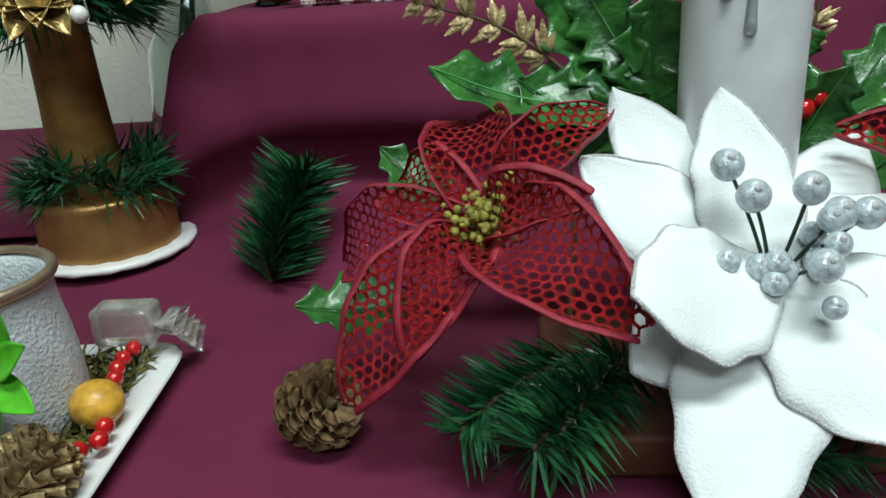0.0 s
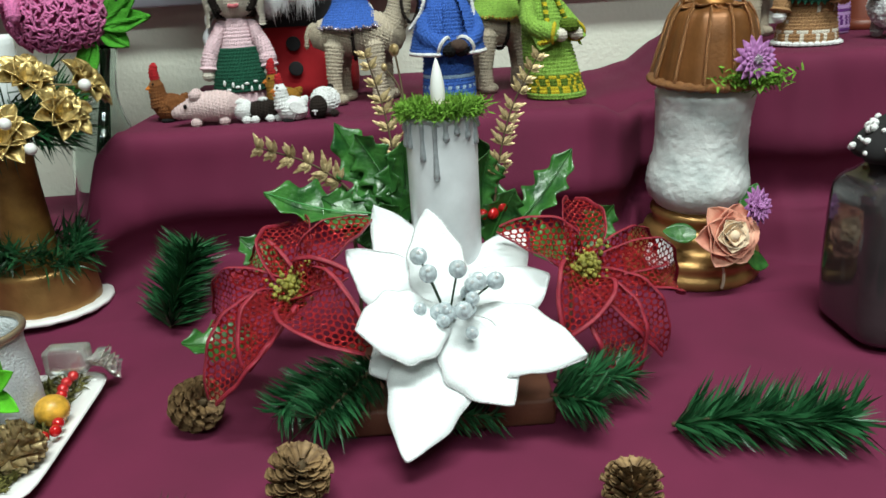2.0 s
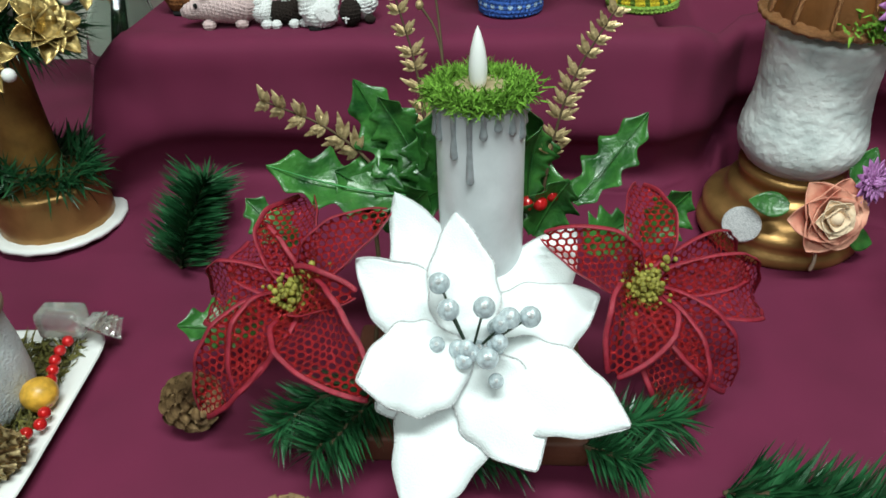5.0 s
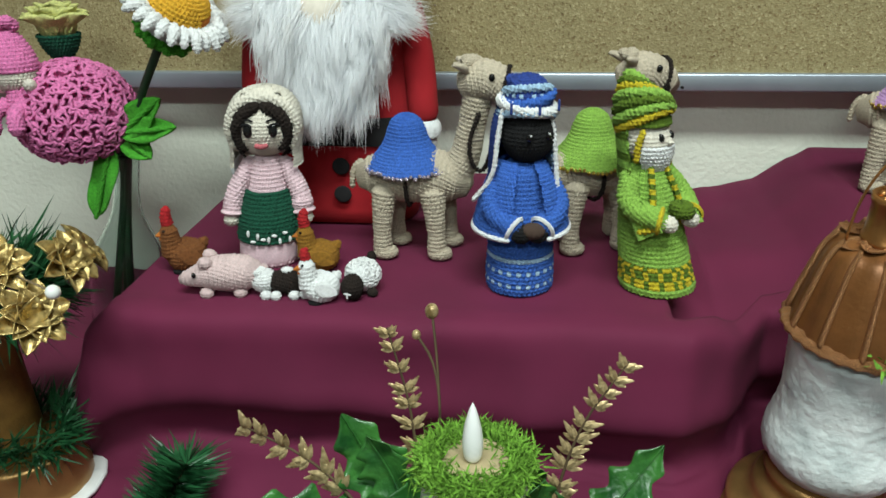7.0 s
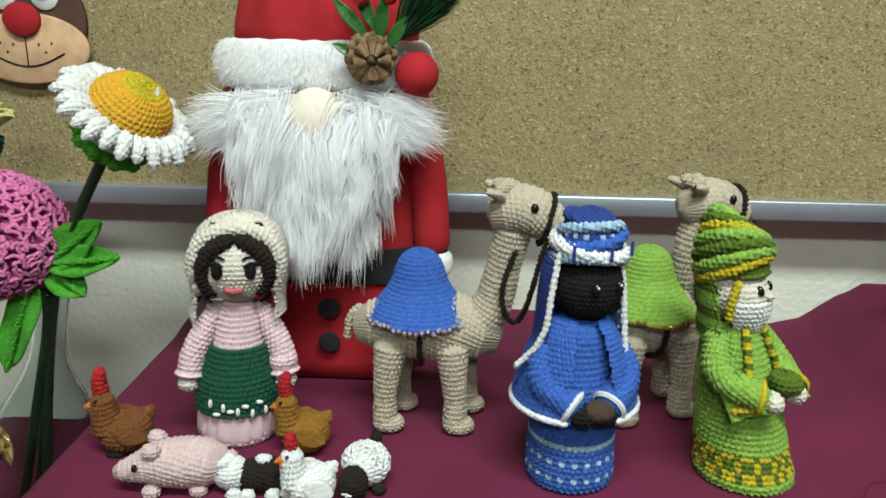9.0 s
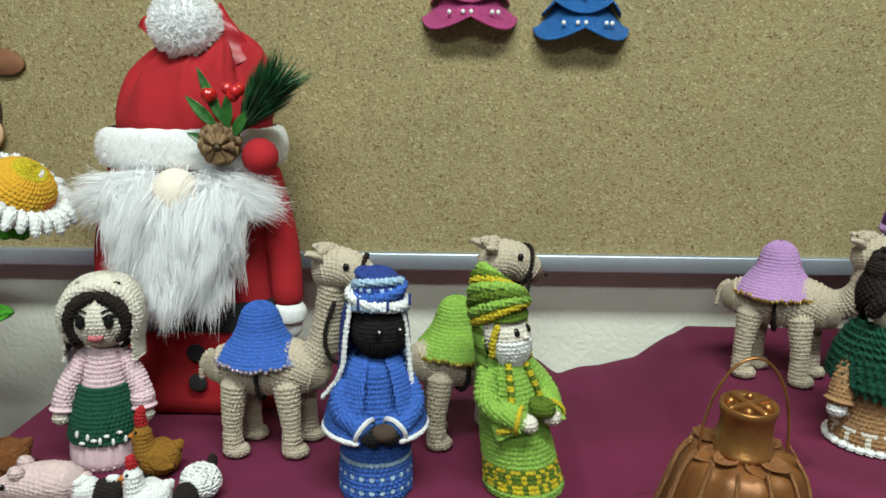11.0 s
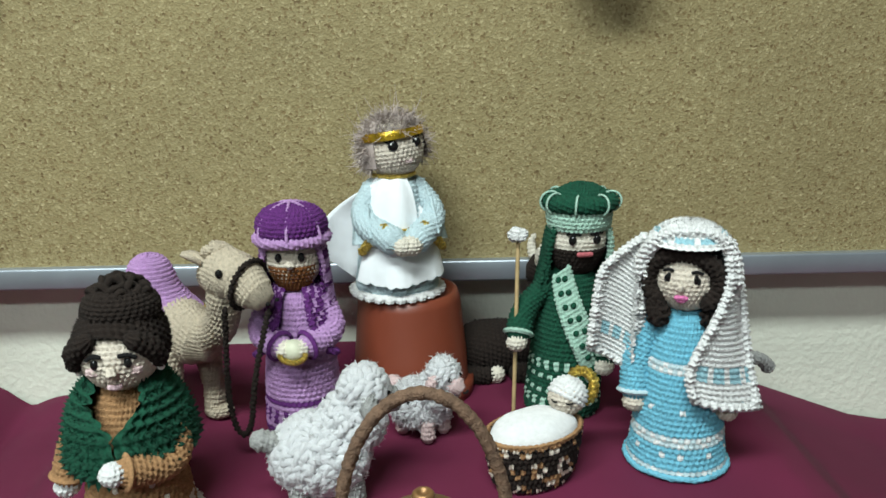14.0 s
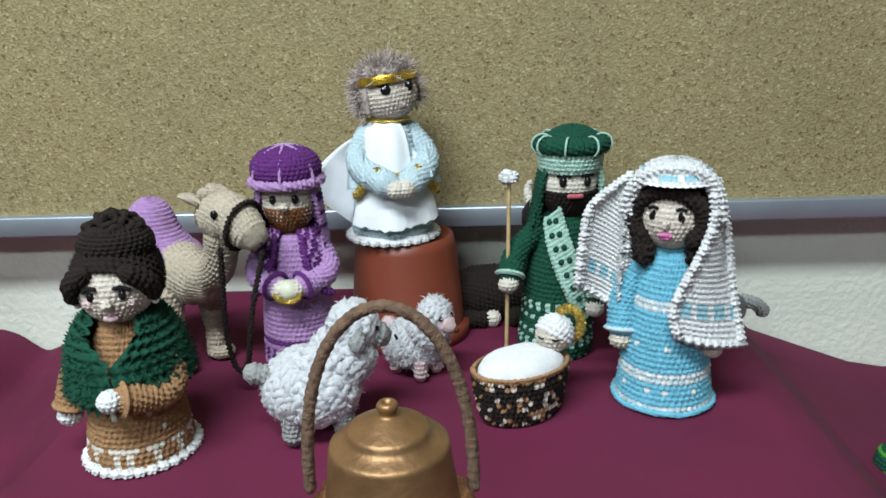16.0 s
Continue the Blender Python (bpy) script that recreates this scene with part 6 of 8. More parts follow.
        g.strands(w + b, d0[i] + rnd.normal(size=b.shape) * 0.08, d1[i] + rnd.normal(size=b.shape) * 0.10, (0.030 + 0.018 * rnd.uniform(0, 1, locks))[i] * rnd.uniform(0.75, 1.1, len(i)), 0.00046, FUR, 4)
    g.make("gnome_doll", at, label="felt Santa gnome doll with long white fur beard", category="doll")


def pine_cone(name, at, size, parent=None, mat=CONEM, tilt=(20, 10), label="open brown pine cone lying on the cloth", seed=0, group="pine cones"):
    g = Geo()
    rnd = random.Random(seed)
    rot = Euler((radians(tilt[0]), radians(tilt[1]), radians(seed * 47))).to_matrix()
    R3 = np.array(rot)
    c = P3(at)
    g.lathe([(0, -0.75), (0.3, -0.5), (0.35, 0), (0.2, 0.6), (0, 0.85)], TWIG, c, 8, rot=rot, scale=(size,) * 3)
    core = g.make(name, at, parent, label if parent is None else "", "pine cone" if parent is None else "", group if parent is None else "")
    n = 58
    for k in range(n):
        q = k / n
        a, z = k * 2.39996, -0.7 + 1.5 * q
        rr = 0.92 * math.sin(math.pi * (0.16 + 0.74 * q)) ** 0.8
        out = P3((math.cos(a), math.sin(a), 0.35 + 0.5 * q))
        b = P3((math.cos(a) * 0.2, math.sin(a) * 0.2, z))
        t = b + unit(out) * rr * rnd.uniform(0.85, 1.0)
        up = P3((-math.cos(a) * 0.6, -math.sin(a) * 0.6, 1))
        Geo().sheet(c + R3 @ (b * size), c + R3 @ (t * size), R3 @ up, lambda s: size * (0.07 + 0.22 * s ** 1.4 * (1 - 0.35 * s ** 6)), mat, cup=0.45, th=size * 0.09, nu=5, nv=4, curl=-0.1).make("cone_scale", c + R3 @ (b * size), core)
    return core


def left_step():
    blue_king((0.025, -0.262, LEFT_TOP))
    green_king((0.146, -0.253, LEFT_TOP))
    peasant_girl((-0.213, -0.222, LEFT_TOP))
    camel((-0.076, -0.196, LEFT_TOP), 0, BLUE, -1, "beige crocheted camel with a blue hump blanket")
    camel((0.094, -0.168, LEFT_TOP), 20, LIME, -1, "beige crocheted camel with a lime hump blanket", TINSEL, hx=-0.028)
    gnome((-0.166, -0.085, LEFT_TOP))
    pig((-0.235, -0.298, LEFT_TOP), 8)
    bird((-0.289, -0.252, LEFT_TOP), 30, RUST, "rust brown crocheted rooster with red comb")
    bird((-0.163, -0.244, LEFT_TOP), 18, MUSTARD, "mustard crocheted hen with red comb", 0.95)
    bird((-0.146, -0.306, LEFT_TOP), 24, WHITE, "white crocheted hen with red comb and black feet", 0.86)
    spotted_calf((-0.180, -0.296, LEFT_TOP), 4)
    black_faced_lamb((-0.112, -0.292, LEFT_TOP), 72)


def right_step():
    purple_king((0.513, -0.118, RIGHT_TOP))
    brown_lady((0.430, -0.242, RIGHT_TOP))
    joseph((0.718, -0.098, RIGHT_TOP))
    walking_staff((0.677, -0.118, RIGHT_TOP))
    mary((0.786, -0.182, RIGHT_TOP))
    crib((0.682, -0.205, RIGHT_TOP))
    camel((0.404, -0.106, RIGHT_TOP), -27, LILAC, -1, "beige crocheted camel with a lilac hump blanket", TINSEL, True)
    white_sheep((0.546, -0.226, RIGHT_TOP), 14, "curly white crocheted sheep with grey legs", legs=GREY, size=1.06)
    white_sheep((0.607, -0.142, RIGHT_TOP), -38, "small curly white crocheted lamb with pink legs", size=0.78)
    lying_beast((0.672, -0.030, RIGHT_TOP), 6, DBROWN, "dark brown crocheted ox lying behind the shepherd", "toy_ox", CREAM, 0.95)
    lying_beast((0.835, -0.075, RIGHT_TOP), 190, GREY, "grey crocheted donkey lying behind the mother doll", "toy_donkey", None, 0.85, head=False)
    # upturned flower pot under the angel
    at = (0.595, -0.058, RIGHT_TOP)
    pot = empty("flower_pot", at, "upturned terracotta plastic flower pot used as a stand", "flower pot")
    Geo().lathe([(0.0490, 0.0005), (0.052, 0.0), (0.0535, 0.001), (0.0535, 0.012), (0.0490, 0.0135)], TERRA, at, 64, sm=0).make("pot_rim", at, pot)
    g = Geo()
    g.lathe([(0.0490, 0.0130), (0.0485, 0.015), (0.0470, 0.040), (0.0468, 0.0405), (0.0428, 0.082), (0.0405, 0.0895), (0.0375, 0.0905), (0.036, 0.088), (0.0, 0.088)], TERRA, at, 64, sm=0)
    g.lathe([(0.0505, 0.0005), (0.046, 0.014), (0.040, 0.08), (0, 0.085)], TERRA, at, 40, sm=0)
    g.make("pot_body", at, pot)
    angel((0.586, -0.064, RIGHT_TOP + 0.0905))


left_step()
right_step()


# ---- plants and ornaments ----
def holly_w(width):
    def w(s):
        z = abs(((s * 4.2) % 1) - 0.5) * 2
        return width * math.sin(math.pi * min(1, 0.06 + 0.94 * s)) ** 0.75 * (0.62 + 0.5 * (1 - z) ** 1.5)
    return w


def petal_w(width, p=0.8, bias=0.85):
    return lambda s: width * math.sin(math.pi * (0.04 + 0.96 * s) ** bias) ** p


def pine_sprig(name, stem, n, length, parent=None, width=0.0008, spread=1.0, label="", category="", group="", seed=1, forward=0.5, mat=PINE):
    g = Geo()
    st = resample(smooth(stem, 2), 40)
    g.tube(st, [0.0018, 0.0012], TWIG, 6, sm=0)
    rnd = np.random.RandomState(seed)
    q = rnd.uniform(0.0, 1, n)
    b = np.stack([np.interp(q, np.linspace(0, 1, 40), st[:, k]) for k in range(3)], 1)
    ax = unit(st[-1] - st[0])
    r = rnd.normal(size=(n, 3))
    r -= (r @ ax)[:, None] * ax
    r /= np.linalg.norm(r, axis=1)[:, None]
    r[:, 2] = np.where(r[:, 2] < 0, r[:, 2] * 0.5, r[:, 2])
    d = r * spread + ax * forward
    ln = length * rnd.uniform(0.7, 1.15, n)
    tips = b + d / np.linalg.norm(d, axis=1)[:, None] * ln[:, None]
    d[:, 2] = np.where(tips[:, 2] < 0.001, np.abs(d[:, 2]) * 0.15, d[:, 2])
    g.needles(b, d, ln, width, mat)
    return g.make(name, st[0], parent, label, category, group)


def holly_leaf(base, tip, up, width, parent, seed=0, name="holly_leaf"):
    g = Geo()
    g.sheet(base, tip, up, holly_w(width), HOLLY, cup=0.25, curl=0.45, th=0.0007, nu=38, nv=6, wave=0.03, seed=seed, crease=0.18)
    b, t = P3(base), P3(tip)
    u = unit(up)
    g.tube([b + u * 0.0009, (b + t) / 2 + u * (0.0009 - 0.11 * np.linalg.norm(t - b)), t + u * 0.0004], [0.0009, 0.0004], mk("holly_rib", (0.05, 0.24, 0.06), 0.4) if seed == 0 else HOLLY, 5)
    return g.make(name, base, parent)


def gold_spray(stem, n, leaf, parent, seed=0, start=0.35):
    g = Geo()
    rnd = random.Random(seed)
    st = resample(smooth(stem, 2), 30)
    g.tube(st, [0.0013, 0.0006], TWIG, 6, sm=0)
    spray = g.make("gold_spray", st[0], parent, "gold sprayed fern twig")
    for k in range(n):
        q = start + (1 - start) * k / max(1, n - 1)
        i = min(28, int(q * 29))
        p, ax = st[i], unit(st[i + 1] - st[i])
        for s in (-1, 1):
            sd = unit(np.cross(ax, (rnd.uniform(-0.3, 0.3), 1, rnd.uniform(-0.2, 0.2)))) * s
            d = unit(ax * 0.8 + sd * 0.9 + P3((0, -0.2, 0)) * rnd.uniform(0, 1))
            for o, l in ((0.0, 1.0), (0.5, 0.7), (-0.5, 0.65)):
                e = unit(d + ax * o) * leaf * l * (1.15 - 0.45 * q) * rnd.uniform(0.85, 1.15)
                Geo().sheet(p, p + e, (0, -1, 0.4), petal_w(leaf * 0.125), GOLDLEAF, th=0.0006, nu=6, nv=2, cup=0.4, seed=k).make("leaf", p, spray)
    return spray


def net_petal(base, tip, up, width, parent, curl=0.35, cup=0.55, seed=0, cell=0.0052):
    """Petal of a red net ribbon: open cells between a shiny edge."""
    g = Geo()
    base, tip = P3(base), P3(tip)
    ax = tip - base
    L = np.linalg.norm(ax)
    ax = ax / L
    up = unit(P3(up) - ax * (P3(up) @ ax))
    sd = np.cross(ax, up)
    wf = lambda s: width * max(0.02, math.sin(math.pi * min(1.0, 0.05 + 0.93 * s)) ** 0.62)

    def surf(x, y):
        s = min(1, max(0, x / L))
        w = wf(s)
        v = y / w
        return base + ax * x + sd * y + up * (cup * w * v * v * 0.6 + curl * L * 0.5 * math.sin(math.pi * s) + 0.0012 * math.sin(x * 300 + seed))
    c = cell
    verts, faces = [], []
    ny = int(width / (c * 0.87)) + 2
    for i in range(int(L / (c * 0.75)) + 2):
        for j in range(-ny, ny + 1):
            x, y = i * c * 0.78, (j + 0.5 * (i % 2)) * c * 0.9
            if x > L or abs(y) > wf(x / L) * 1.02:
                continue
            hexa = [(math.cos(a) * c * 0.56, math.sin(a) * c * 0.56) for a in np.arange(6) / 6 * TAU]
            o = len(verts)
            for q in (1.0, 0.64):
                for hx, hy in hexa:
                    xx, yy = x + hx * q, y + hy * q
                    w = wf(min(1, max(0, xx / L)))
                    verts.append(surf(min(L, max(0, xx)), min(w, max(-w, yy))))
            for e in range(6):
                faces.append((o + e, o + (e + 1) % 6, o + 6 + (e + 1) % 6, o + 6 + e))
    g.faces(verts, faces, NET)
    n = 26
    for s in (-1, 1):
        e = [surf(L * k / n, s * wf(k / n)) for k in range(n + 1)]
        g.tube(e, 0.0019, NETRIM, 6, sm=0, flat=0.3)
    ob = g.make("petal", base, parent)
    return ob


def centrepiece():
    e = empty("candle_centrepiece", (0.0, -0.60, 0.0), "festive candle centrepiece with white and red poinsettias", "table decoration")
    box(Geo(), (-0.085, -0.645, 0.001), (0.075, -0.53, 0.022), WOOD, 0.003).make("base_board", (0, -0.6, 0), e, "dark brown wooden base")
    # silver candle
    ax = P3((0.006, -0.560, 0))
    c = Geo()
    c.lathe([(0, 0.02), (0.0262, 0.02), (0.0265, 0.022), (0.0265, 0.214), (0.0255, 0.217), (0.0215, 0.217), (0.021, 0.208), (0, 0.208)], CANDLE, ax, 48, sm=0)
    candle = c.make("candle", ax + P3((0, 0, 0.02)), e, "silver painted tube candle")
    rnd = random.Random(2)
    d = Geo()
    d.tube([ax + P3((0.0262 * math.cos(a), 0.0262 * math.sin(a), 0.2145 + 0.0012 * math.sin(5 * a))) for a in np.linspace(0, TAU, 40)], 0.0023, DRIP, 7, sm=0, cap=False)
    d.make("wax_ring", ax + P3((0, 0, 0.2145)), candle, "thick silver wax rim")
    for k in range(17):
        a = k / 17 * TAU + rnd.uniform(-0.1, 0.1)
        ln = rnd.choice((0.008, 0.012, 0.018, 0.026)) if abs(a - 4.55) > 0.2 else 0.040
        p = ax + P3((0.0268 * math.cos(a), 0.0268 * math.sin(a), 0.214))
        Geo().tube([p, p - P3((0, 0, ln * 0.6)), p - P3((0, 0, ln))], [0.0022, 0.0016, 0.0027], DRIP, 7).make("wax_drip", p, candle)
    f = Geo()
    f.lathe([(0, 0), (0.0185, 0), (0.019, 0.004), (0.0175, 0.006), (0.006, 0.0045), (0, 0.0045)], mk("tan_tea_light", (0.42, 0.34, 0.20), 0.3, 0.2), ax + P3((0, 0, 0.2165)), 30)
    f.lathe([(0, 0.0), (0.0045, 0.001), (0.0056, 0.010), (0.0048, 0.020), (0.0022, 0.031), (0, 0.036)], FLAME, ax + P3((-0.001, 0, 0.2205)), 16)
    f.make("led_flame", ax + P3((0, 0, 0.217)), candle, "milky plastic flame of an unlit tea light")
    m = Geo()
    rn = np.random.RandomState(5)
    n = 5600
    a, rr = rn.uniform(0, TAU, n), 0.0232 + rn.normal(size=n) * 0.0042
    b = np.stack([ax[0] + rr * np.cos(a), ax[1] + rr * np.sin(a), 0.2165 + rn.uniform(0, 0.007, n)], 1)
    dd = rn.normal(size=(n, 3)) + np.stack([np.cos(a), np.sin(a), np.full(n, 0.5)], 1) * 0.5
    m.needles(b, dd, rn.uniform(0.004, 0.010, n), 0.0005, MOSS)
    m.make("moss_ring", ax + P3((0, 0, 0.216)), candle, "bright green moss ring")
    # white poinsettia: two tiers of petals round a tilted heart
    hub = P3((0.002, -0.632, 0.082))
    nrm = unit((0.0, -0.72, 0.70))
    hg, heads = Geo(), []
    rnd = random.Random(3)
    for k in range(12):
        q = hub + nrm * rnd.uniform(0.006, 0.022) + P3((rnd.uniform(-0.022, 0.020), rnd.uniform(-0.01, 0.008), rnd.uniform(-0.018, 0.018)))
        heads.append((q, rnd.uniform(0.0042, 0.0058)))
    for p in ((-0.010, -0.640, 0.122), (-0.016, -0.626, 0.130), (0.010, -0.640, 0.124), (0.012, -0.655, 0.100), (0.024, -0.634, 0.112), (0.036, -0.630, 0.110)):
        hg.tube([hub, (hub + P3(p)) / 2 + nrm * 0.004, P3(p)], 0.0008, STEM, 5)
        heads.append((P3(p), 0.0064))
    flower = hg.make("white_poinsettia", hub, e, "white fabric poinsettia with silver glitter edges and berries")
    for p, r in heads:
        Geo().ball(p, r, BERRY, seg=14).ball(p + nrm * r * 0.9, r * 0.28, GLITTERS, seg=8).make("berry", p, flower, "silver glitter berry")
    for k, (tip, w, lift, curl) in enumerate((
            ((-0.049, -0.553, 0.148), 0.024, 0.000, 0.18), ((0.067, -0.551, 0.120), 0.027, 0.000, 0.10), ((0.090, -0.676, 0.072), 0.026, 0.000, 0.14),
            ((-0.031, -0.706, 0.020), 0.028, 0.000, -0.10), ((-0.054, -0.655, 0.058), 0.027, -0.004, 0.1), ((-0.068, -0.600, 0.128), 0.024, 0.004, 0.15),
            ((-0.009, -0.583, 0.151), 0.021, 0.009, 0.15), ((0.080, -0.590, 0.096), 0.027, 0.009, 0.10), ((-0.058, -0.676, 0.100), 0.027, 0.010, 0.20), ((0.040, -0.684, 0.043), 0.026, 0.010, 0.15))):
        Geo().sheet(hub + nrm * lift, tip, nrm, (lambda s, w=w, k=k: w * math.sin(math.pi * (0.05 + 0.95 * s) ** 0.92) ** 0.82 * (1 + 0.05 * math.sin(23 * s + k))), PETALW, cup=0.03, curl=curl * 0.7, th=0.0012, nu=30, nv=8, rim=GLITTERS, rimr=0.0008, wave=0.020, seed=k, crease=-0.10).make("petal", hub, flower)
    # red net poinsettias
    for cen, tips, nm, up in (((-0.107, -0.588, 0.092), (((-0.168, -0.640, 0.036), 0.021), ((-0.140, -0.645, 0.062), 0.017), ((-0.180, -0.560, 0.066), 0.021), ((-0.155, -0.535, 0.100), 0.020), ((-0.115, -0.528, 0.130), 0.021), ((-0.052, -0.564, 0.140), 0.015), ((-0.052, -0.668, 0.082), 0.023), ((-0.066, -0.622, 0.118), 0.015)), "red_poinsettia", (-0.15, -0.75, 0.65)),
                              ((0.107, -0.570, 0.086), (((0.112, -0.510, 0.130), 0.017), ((0.045, -0.572, 0.128), 0.018), ((0.086, -0.628, 0.064), 0.021), ((0.132, -0.622, 0.016), 0.021), ((0.166, -0.600, 0.030), 0.018), ((0.196, -0.530, 0.052), 0.021), ((0.186, -0.510, 0.074), 0.019)), "red_poinsettia", (0.15, -0.72, 0.68))):
        g = Geo()
        rnd = random.Random(6)
        u = unit(up)
        for k in range(170):
            d = P3((rnd.gauss(0, 1), rnd.gauss(0, 1), rnd.gauss(0, 1)))
            q = P3(cen) + u * (0.008 + 0.014 * rnd.random()) + d * 0.0068
            g.ball(q, rnd.uniform(0.0011, 0.0027), STAMEN, seg=6)
        fl = g.make(nm, cen, e, "red net ribbon poinsettia with lime heart")
        for k, (tip, w) in enumerate(tips):
            net_petal(P3(cen) + u * 0.002, tip, u, w, fl, 0.42 + 0.08 * (k % 3), 0.8, seed=k)
    # holly leaves
    for k, (b, t, u, w) in enumerate((
            ((-0.045, -0.535, 0.135), (-0.134, -0.540, 0.160), (0, -0.55, 0.8), 0.024), ((-0.030, -0.530, 0.130), (-0.078, -0.505, 0.205), (0.2, -1, 0.3), 0.024),
            ((-0.025, -0.532, 0.125), (-0.024, -0.520, 0.190), (0.1, -1, 0.2), 0.025), ((-0.070, -0.530, 0.115), (-0.010, -0.545, 0.150), (0, -0.8, 0.6), 0.021),
            ((-0.060, -0.535, 0.110), (-0.030, -0.540, 0.142), (0, -1, 0.4), 0.022), ((0.045, -0.525, 0.105), (0.030, -0.515, 0.195), (-0.2, -1, 0.2), 0.021),
            ((0.040, -0.535, 0.105), (0.062, -0.540, 0.150), (0.2, -1, 0.3), 0.019), ((0.070, -0.500, 0.110), (0.122, -0.462, 0.162), (-0.3, -0.8, 0.5), 0.018),
            ((0.120, -0.510, 0.085), (0.150, -0.500, 0.120), (0.2, -1, 0.4), 0.019), ((-0.150, -0.560, 0.045), (-0.206, -0.574, 0.052), (0, -0.5, 0.85), 0.021),
            ((-0.130, -0.520, 0.085), (-0.168, -0.500, 0.112), (0, -0.6, 0.8), 0.017), ((0.075, -0.535, 0.095), (0.110, -0.505, 0.100), (0.1, -0.8, 0.6), 0.020),
            ((-0.035, -0.528, 0.150), (-0.062, -0.512, 0.196), (-0.5, -0.8, 0.5), 0.020), ((-0.050, -0.532, 0.125), (-0.092, -0.528, 0.150), (0, -0.9, 0.6), 0.022), ((0.036, -0.528, 0.130), (0.044, -0.520, 0.178), (0.6, -0.8, 0.2), 0.018))):
        holly_leaf(b, t, u, w, e, k)
    for a, b in (((-0.02, -0.545, 0.03), (-0.035, -0.532, 0.135)), ((0.03, -0.54, 0.03), (0.045, -0.528, 0.11)), ((-0.07, -0.56, 0.03), (-0.068, -0.532, 0.115)), ((0.1, -0.56, 0.03), (0.110, -0.512, 0.088))):
        Geo().tube([a, (P3(a) + P3(b)) / 2 + P3((0.004, 0.003, 0)), b], 0.0017, TWIG, 6).make("holly_stem", a, e, "dark holly stem")
    # gold sprays and bud stem
    gold_spray([(-0.050, -0.530, 0.135), (-0.090, -0.512, 0.172), (-0.143, -0.499, 0.188)], 6, 0.019, e, 1, 0.35)
    gold_spray([(-0.030, -0.520, 0.13), (-0.034, -0.500, 0.20), (-0.050, -0.492, 0.258)], 8, 0.0145, e, 2, 0.35)
    gold_spray([(0.045, -0.520, 0.12), (0.058, -0.510, 0.20), (0.088, -0.505, 0.250)], 10, 0.0145, e, 3, 0.30)
    g = Geo()
    for p, r in (((-0.027, -0.465, 0.256), 0.0046), ((-0.036, -0.472, 0.243), 0.003)):
        g.tube([(-0.018, -0.505, 0.18), (-0.022, -0.480, 0.225), p], 0.0009, TWIG, 5)
        g.lathe([(0, -0.006), (0.0035, -0.004), (0.0046, 0), (0.003, 0.004), (0, 0.005)], GOLDLEAF, p, 12, scale=(r / 0.0046,) * 3)
    g.make("bud_stem", (-0.018, -0.505, 0.18), e, "thin stem with dried buds")
    for p in ((0.044, -0.535, 0.130), (0.036, -0.532, 0.128), (0.052, -0.530, 0.134), (0.118, -0.555, 0.098)):
        Geo().ball(p, 0.0052, REDBEAD, seg=14).make("red_berry", p, e, "glossy red berry")
    # pine sprigs under the flowers
    for k, (s, n, l) in enumerate((
            ([(-0.050, -0.620, 0.046), (-0.068, -0.645, 0.044), (-0.082, -0.662, 0.036)], 330, 0.030), ([(-0.075, -0.620, 0.046), (-0.105, -0.635, 0.038), (-0.122, -0.645, 0.026)], 300, 0.026),
            ([(-0.072, -0.640, 0.040), (-0.092, -0.668, 0.034)], 220, 0.026), ([(0.075, -0.640, 0.034), (0.110, -0.635, 0.034), (0.130, -0.625, 0.026)], 340, 0.027),
            ([(0.070, -0.655, 0.032), (0.100, -0.665, 0.030)], 240, 0.026), ([(-0.02, -0.655, 0.022), (0.03, -0.660, 0.022)], 160, 0.022))):
        pine_sprig("pine_sprig", s, n, l, e, 0.0008, 1.0, "dark green artificial pine sprig", seed=k + 1)


